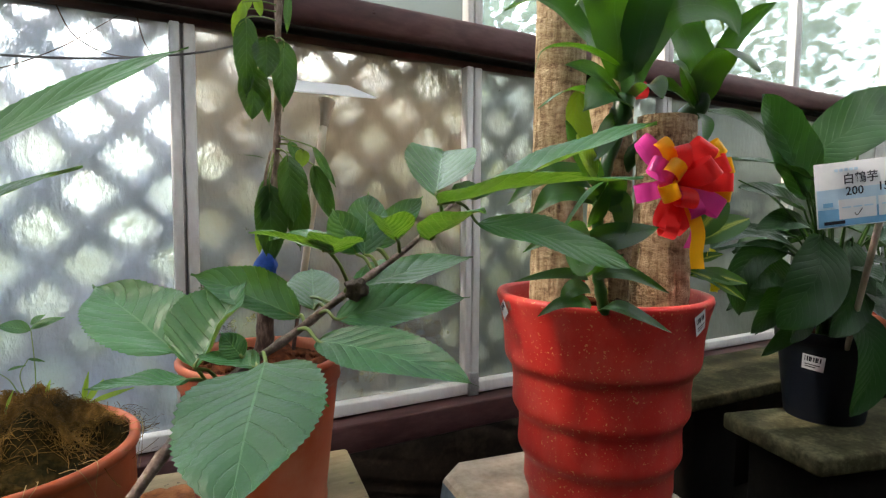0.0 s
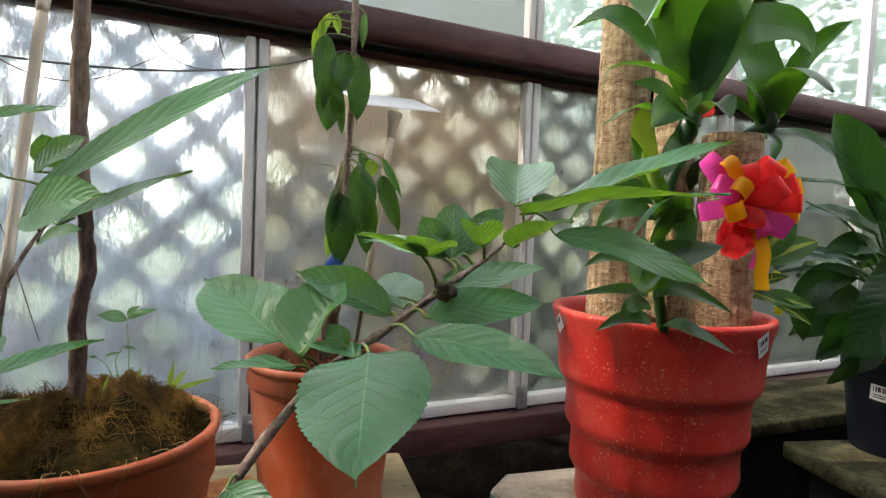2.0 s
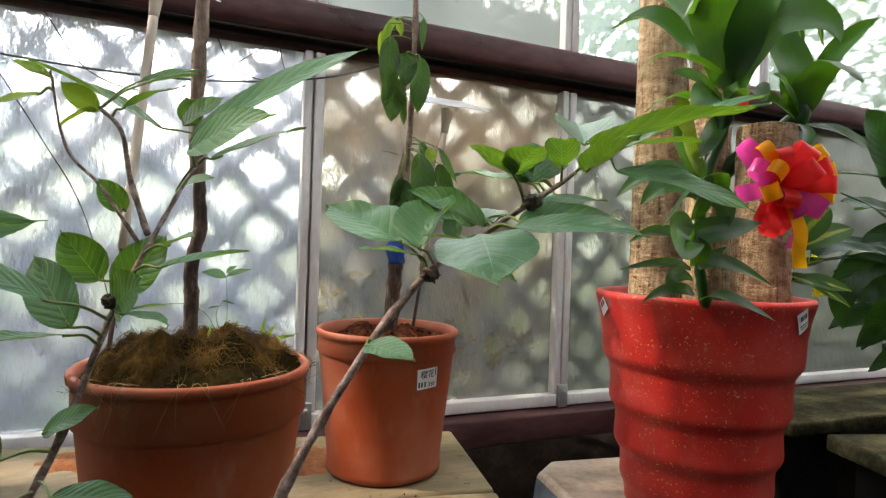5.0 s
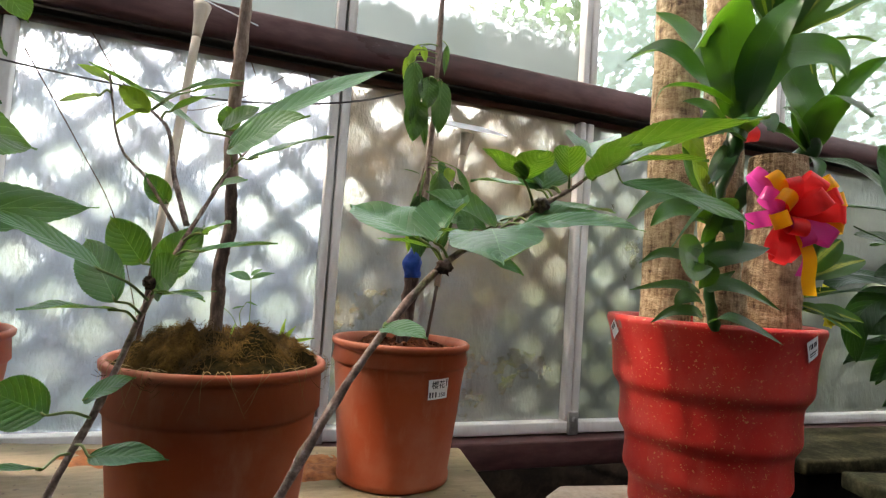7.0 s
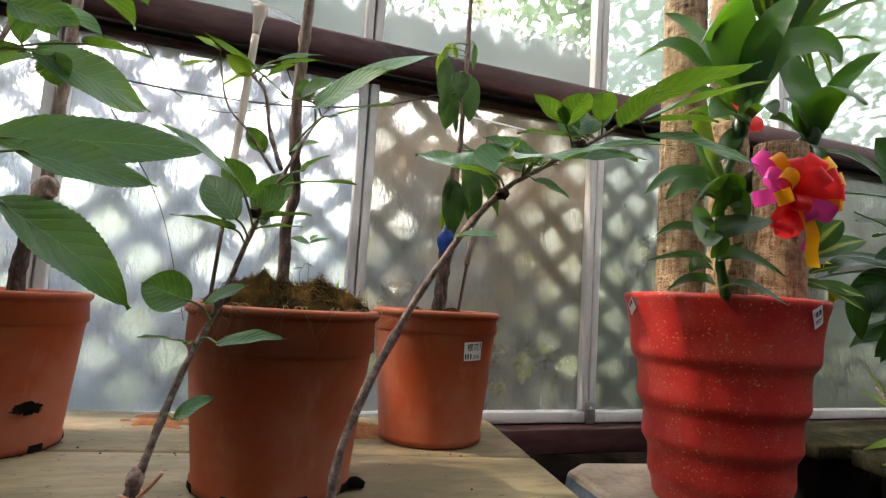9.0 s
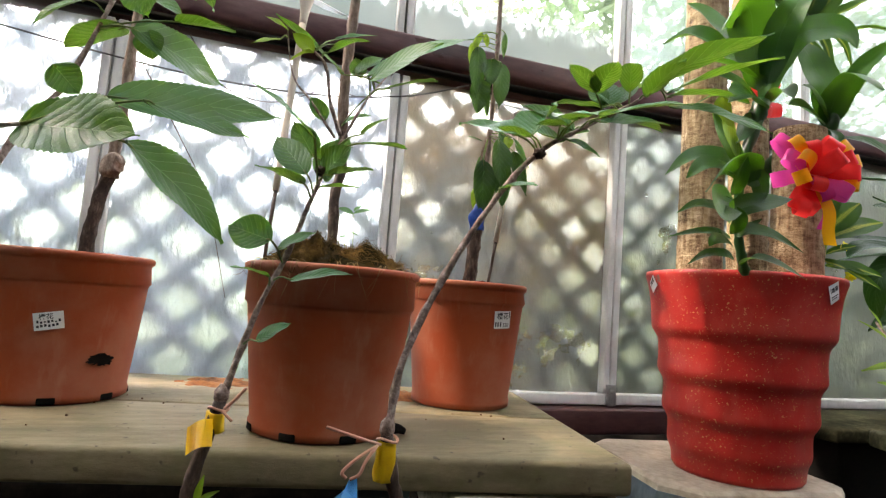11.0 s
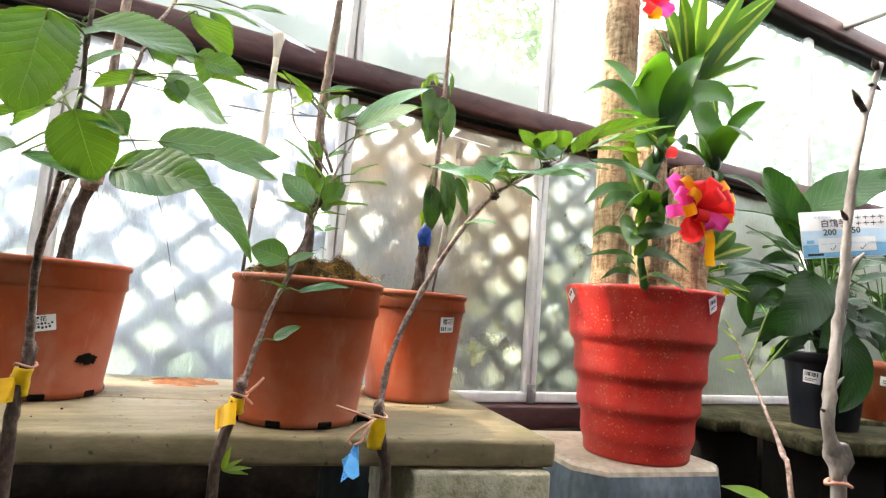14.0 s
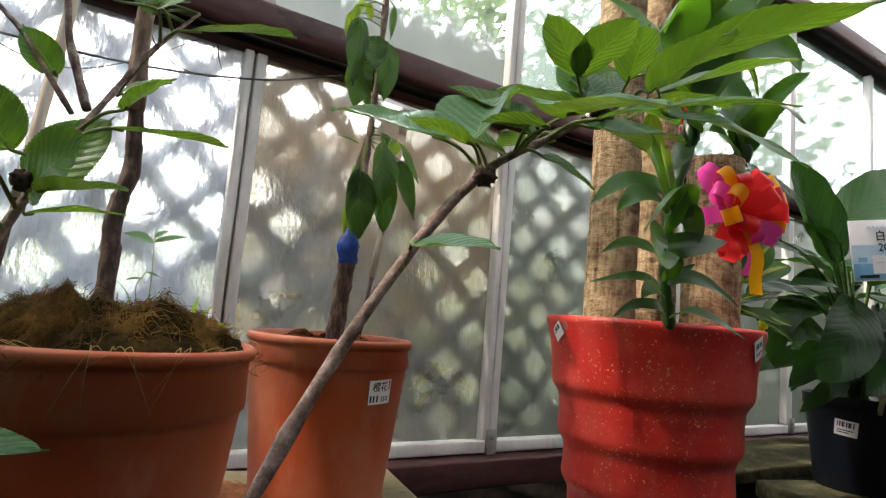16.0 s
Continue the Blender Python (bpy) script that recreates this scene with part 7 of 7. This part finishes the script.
part("graft_knob", tube([(-0.744, -1.430, 0.786), (-0.744, -1.430, 0.800), (-0.746, -1.430, 0.812)], [0.005, 0.0085, 0.005], 14, 6, 0.7), M_ashbark, tw)
tie(tw, (-0.744, -1.430, 0.784), 0.0078, [])
part("bud", tube([(-0.710, -1.430, 1.067), (-0.720, -1.430, 1.074), (-0.729, -1.430, 1.082)], [0.0022, 0.0034, 0.0006], 7, 4, 0.3), M_bark, tw)
part("bud", tube([(-0.694, -1.430, 1.107), (-0.697, -1.430, 1.111), (-0.700, -1.430, 1.115)], [0.002, 0.003, 0.0006], 7, 4, 0.3), M_bark, tw)
part("bud", tube([(-0.704, -1.430, 1.092), (-0.696, -1.430, 1.092), (-0.688, -1.430, 1.091)], [0.0016, 0.002, 0.0006], 7, 4, 0.3), M_bark, tw)
part("bud", tube([(-0.732, -1.430, 0.975), (-0.738, -1.430, 0.979), (-0.743, -1.430, 0.983)], [0.0014, 0.002, 0.0006], 7, 4, 0.3), M_bark, tw)
part("spur", tube([(-0.736, -1.430, 0.937), (-0.724, -1.430, 0.946), (-0.712, -1.430, 0.954)], [0.0026, 0.0022, 0.0006], 7, 4, 0.3), M_ashbark, tw)
part("spur", tube([(-0.754, -1.430, 0.849), (-0.746, -1.430, 0.854), (-0.738, -1.430, 0.859)], [0.0026, 0.002, 0.0006], 7, 4, 0.3), M_ashbark, tw)
part("bud", tube([(-0.743, -1.430, 0.903), (-0.738, -1.430, 0.907), (-0.734, -1.430, 0.910)], [0.0014, 0.0016, 0.0006], 7, 4, 0.3), M_bark, tw)
part("bud", tube([(-0.754, -1.430, 0.832), (-0.760, -1.430, 0.834), (-0.766, -1.430, 0.836)], [0.0012, 0.0016, 0.0006], 7, 4, 0.3), M_bark, tw)
tz = thing("thin_sapling", (-0.66, -1.36, 0), "thin pale sapling twig with young yellow-green shoots", "sapling")
part("stem", tube([(-0.68, -1.39, -0.02), (-0.68, -1.39, 0.4), (-0.7, -1.37, 0.74), (-0.669, -1.34, 0.78), (-0.637, -1.3, 0.814), (-0.604, -1.26, 0.844), (-0.587, -1.23, 0.877), (-0.581, -1.215, 0.892)], [0.0028, 0.0026, 0.0022, 0.002, 0.0017, 0.0014, 0.0011, 0.0008], 10, 8, 0.4, knots=0.2), M_greybark, tz)
part("green_shoot", tube([(-0.595, -1.26, 0.835), (-0.5665, -1.26, 0.859), (-0.538, -1.26, 0.883)], [0.0013, 0.0012, 0.0008], 7, 4, 0.2), M_stem, tz)
part("green_shoot", tube([(-0.58, -1.24, 0.852), (-0.562, -1.24, 0.8845), (-0.544, -1.24, 0.917)], [0.0013, 0.0012, 0.0008], 7, 4, 0.2), M_stem, tz)
part("green_shoot", tube([(-0.59, -1.25, 0.847), (-0.586, -1.25, 0.8555), (-0.582, -1.25, 0.864)], [0.0013, 0.0012, 0.0008], 7, 4, 0.2), M_stem, tz)
part("leaf", blade((-0.584, -1.24, 0.861), (-0.633, -1.24, 0.853), 0.006, (-0.2, -0.7, 0.6), rows=8), [M_young, M_stem], tz)
part("leaf", blade((-0.581, -1.23, 0.874), (-0.623, -1.23, 0.892), 0.005, (-0.2, -0.7, 0.6), rows=8), [M_young, M_stem], tz)
part("leaf", blade((-0.548, -1.24, 0.91), (-0.561, -1.24, 0.923), 0.0045, (-0.2, -0.7, 0.6), rows=8), [M_young, M_stem], tz)
part("leaf", blade((-0.554, -1.25, 0.864), (-0.547, -1.25, 0.877), 0.004, (-0.2, -0.7, 0.6), rows=8), [M_young, M_stem], tz)
part("leaf", blade((-0.615, -1.25, 0.843), (-0.63, -1.25, 0.846), 0.004, (-0.2, -0.7, 0.6), rows=8), [M_young, M_stem], tz)
part("leaf", blade((-0.58, -1.22, 0.886), (-0.597, -1.22, 0.903), 0.004, (-0.2, -0.7, 0.6), rows=8), [M_young, M_stem], tz)
part("leaf", blade((-0.703, -1.36, 0.741), (-0.776, -1.36, 0.763), 0.014, (-0.2, -0.6, 0.7), rows=14), [M_young, M_stem], tz)


# ---- fibre strands, crumbs and spilled soil ----
def hank(cx, cy, r, n, length, seed):
    """A tangle of fine fibres lying over the heap round one place."""
    rnd = random.Random(seed)
    verts, faces = [], []
    lay = rnd.uniform(0, math.pi)
    for k in range(n):
        a, q = rnd.uniform(0, 2 * math.pi), r * abs(rnd.gauss(0, 0.55))
        x, y = cx + q * math.cos(a), cy + q * math.sin(a)
        d = lay + rnd.gauss(0, 0.8)
        bend = rnd.uniform(-2.4, 2.4)
        L = length * rnd.uniform(0.5, 1.4)
        lift = abs(rnd.gauss(0, 0.0022)) + 0.0004
        tilt = rnd.uniform(-0.12, 0.35)
        th = rnd.uniform(0.00013, 0.00028)
        if noise.noise((x * 27, y * 27, 2.0)) < -0.12 and rnd.random() < 0.45:      # hollows stay nearly bare
            continue
        prev = None
        for j in range(6):
            u = j / 5
            z = fibre_z(x, y) + lift + tilt * L * u * u
            if ((x - P1[0]) ** 2 + (y - P1[1]) ** 2) ** 0.5 > 0.116:
                z = min(z, ZB + 0.222 - 0.5 * (((x - P1[0]) ** 2 + (y - P1[1]) ** 2) ** 0.5 - 0.116)) + 0.001
            i0 = len(verts)
            nx, ny = -math.sin(d) * th, math.cos(d) * th
            verts += [(x - nx, y - ny, z), (x + nx, y + ny, z), (x, y, z + th * 1.6)]
            if prev is not None:
                for e in range(3):
                    f = (e + 1) % 3
                    faces.append((prev + e, prev + f, i0 + f, i0 + e))
            prev = i0
            d += bend / 6
            x += math.cos(d) * L / 5
            y += math.sin(d) * L / 5
    me = bpy.data.meshes.new("fibre_hank")
    me.from_pydata([Vector(v) - ORG[fibre.name] for v in verts], [], faces)
    me.materials.append(M_strand)
    ob = new("fibre_hank", me)
    ob.parent = fibre
    ORG[ob.name] = ORG[fibre.name]


M_strand = surface("straw_fibre", (0.010, 0.009, 0.003), (0.085, 0.046, 0.011), (0.30, 0.17, 0.045), 22, 200, (0.7, 0.9), 0, 0.0, spec=0.1)
M_hair = surface("pale_straw_fibre", (0.2, 0.13, 0.05), (0.34, 0.24, 0.11), (0.45, 0.33, 0.17), 18, 200, (0.7, 0.9), 0, 0.0, spec=0.1)
rnd = random.Random(4)
for k in range(34):
    a, q = rnd.uniform(0, 2 * math.pi), 0.098 * math.sqrt(rnd.random())
    hank(P1[0] + q * math.cos(a), P1[1] + q * math.sin(a), rnd.uniform(0.018, 0.034), rnd.randint(260, 560), rnd.uniform(0.016, 0.034), k)
# fibres hanging over the rim
rnd = random.Random(8)
for k in range(20):
    a = rnd.uniform(-2.7, 0.3)
    drop = rnd.uniform(0.006, 0.045)
    bend = rnd.uniform(-0.3, 0.3)
    wig = rnd.uniform(-0.012, 0.012)
    pts = [(P1[0] + r * math.cos(a + bend * u + wig * math.sin(7 * u)), P1[1] + r * math.sin(a + bend * u + wig * math.sin(7 * u)), ZB + z)
           for u, r, z in ((0, 0.104, 0.216), (0.15, 0.1165, 0.2205), (0.3, 0.1205, 0.216), (0.55, 0.1195, 0.214 - drop * 0.35), (0.8, 0.119, 0.214 - drop * 0.75), (1, 0.1185, 0.214 - drop))]
    part("loose_fibre", tube(pts, [0.0003, 0.00026, 0.00014], 3, 4), M_hair, fibre)
# soil crumbs heaped in the small pot
rnd = random.Random(15)
bm = bmesh.new()
for k in range(230):
    a, q = rnd.uniform(0, 2 * math.pi), 0.099 * math.sqrt(rnd.random())
    sz = rnd.uniform(0.0012, 0.0042)
    x, y = P2[0] + q * math.cos(a), P2[1] + q * math.sin(a)
    z = ZB + 0.197 + 0.018 * (1 - (q / 0.102) ** 2) + 0.010 * noise.noise((x * 34, y * 34, 1.0))
    for v in bmesh.ops.create_icosphere(bm, subdivisions=1, radius=sz)["verts"]:
        v.co = Vector((x, y, z + sz * 0.3)) + v.co * (1 + 0.5 * noise.noise(v.co * 700 + Vector((k, 0, 0))))
tagged(part("soil_lumps", bm, M_soil), "small red-brown lumps of soil in the pot", "soil", kind="stuff")
mound((-0.83, -0.50, ZB - 0.001), 0.075, 0.006, M_spill, "spilled_soil", "orange soil spilled on the bench between pots", "soil", 9.0, 0.9)
mound((-1.13, -0.40, ZB - 0.002), 0.075, 0.006, M_spill, "spilled_soil", "orange soil spilled along the bench's back edge", "soil", 10.0, 0.9)
rnd = random.Random(12)
bm = bmesh.new()
for k in range(45):
    x, y = rnd.uniform(-1.5, -0.66), rnd.uniform(-0.85, -0.5)
    s = rnd.uniform(0.0006, 0.0018)
    for v in bmesh.ops.create_icosphere(bm, subdivisions=1, radius=s)["verts"]:
        v.co += Vector((x, y, ZB + s * 0.5)) 
tagged(part("soil_crumbs", bm, M_soil), "small dark soil crumbs scattered on the bench", "soil", kind="stuff")
peb = thing("pebble", (-0.885, -0.80, ZB), "small black pebble beside the pot", "pebble")
part("pebble_body", tube([(-0.897, -0.80, ZB + 0.004), (-0.885, -0.802, ZB + 0.008), (-0.873, -0.804, ZB + 0.004)], [0.004, 0.007, 0.004], 10, 5, 0.4), M_black, peb)
# dead leaves and rubbish in the dark under the bench
leaf_cloud("dead_leaves", [((-1.9, -0.75, 0.0), (-0.7, -0.1, 0.03))], 500, 0.05, M_brownleaf, "dry dead leaves on the floor under the bench", 17)
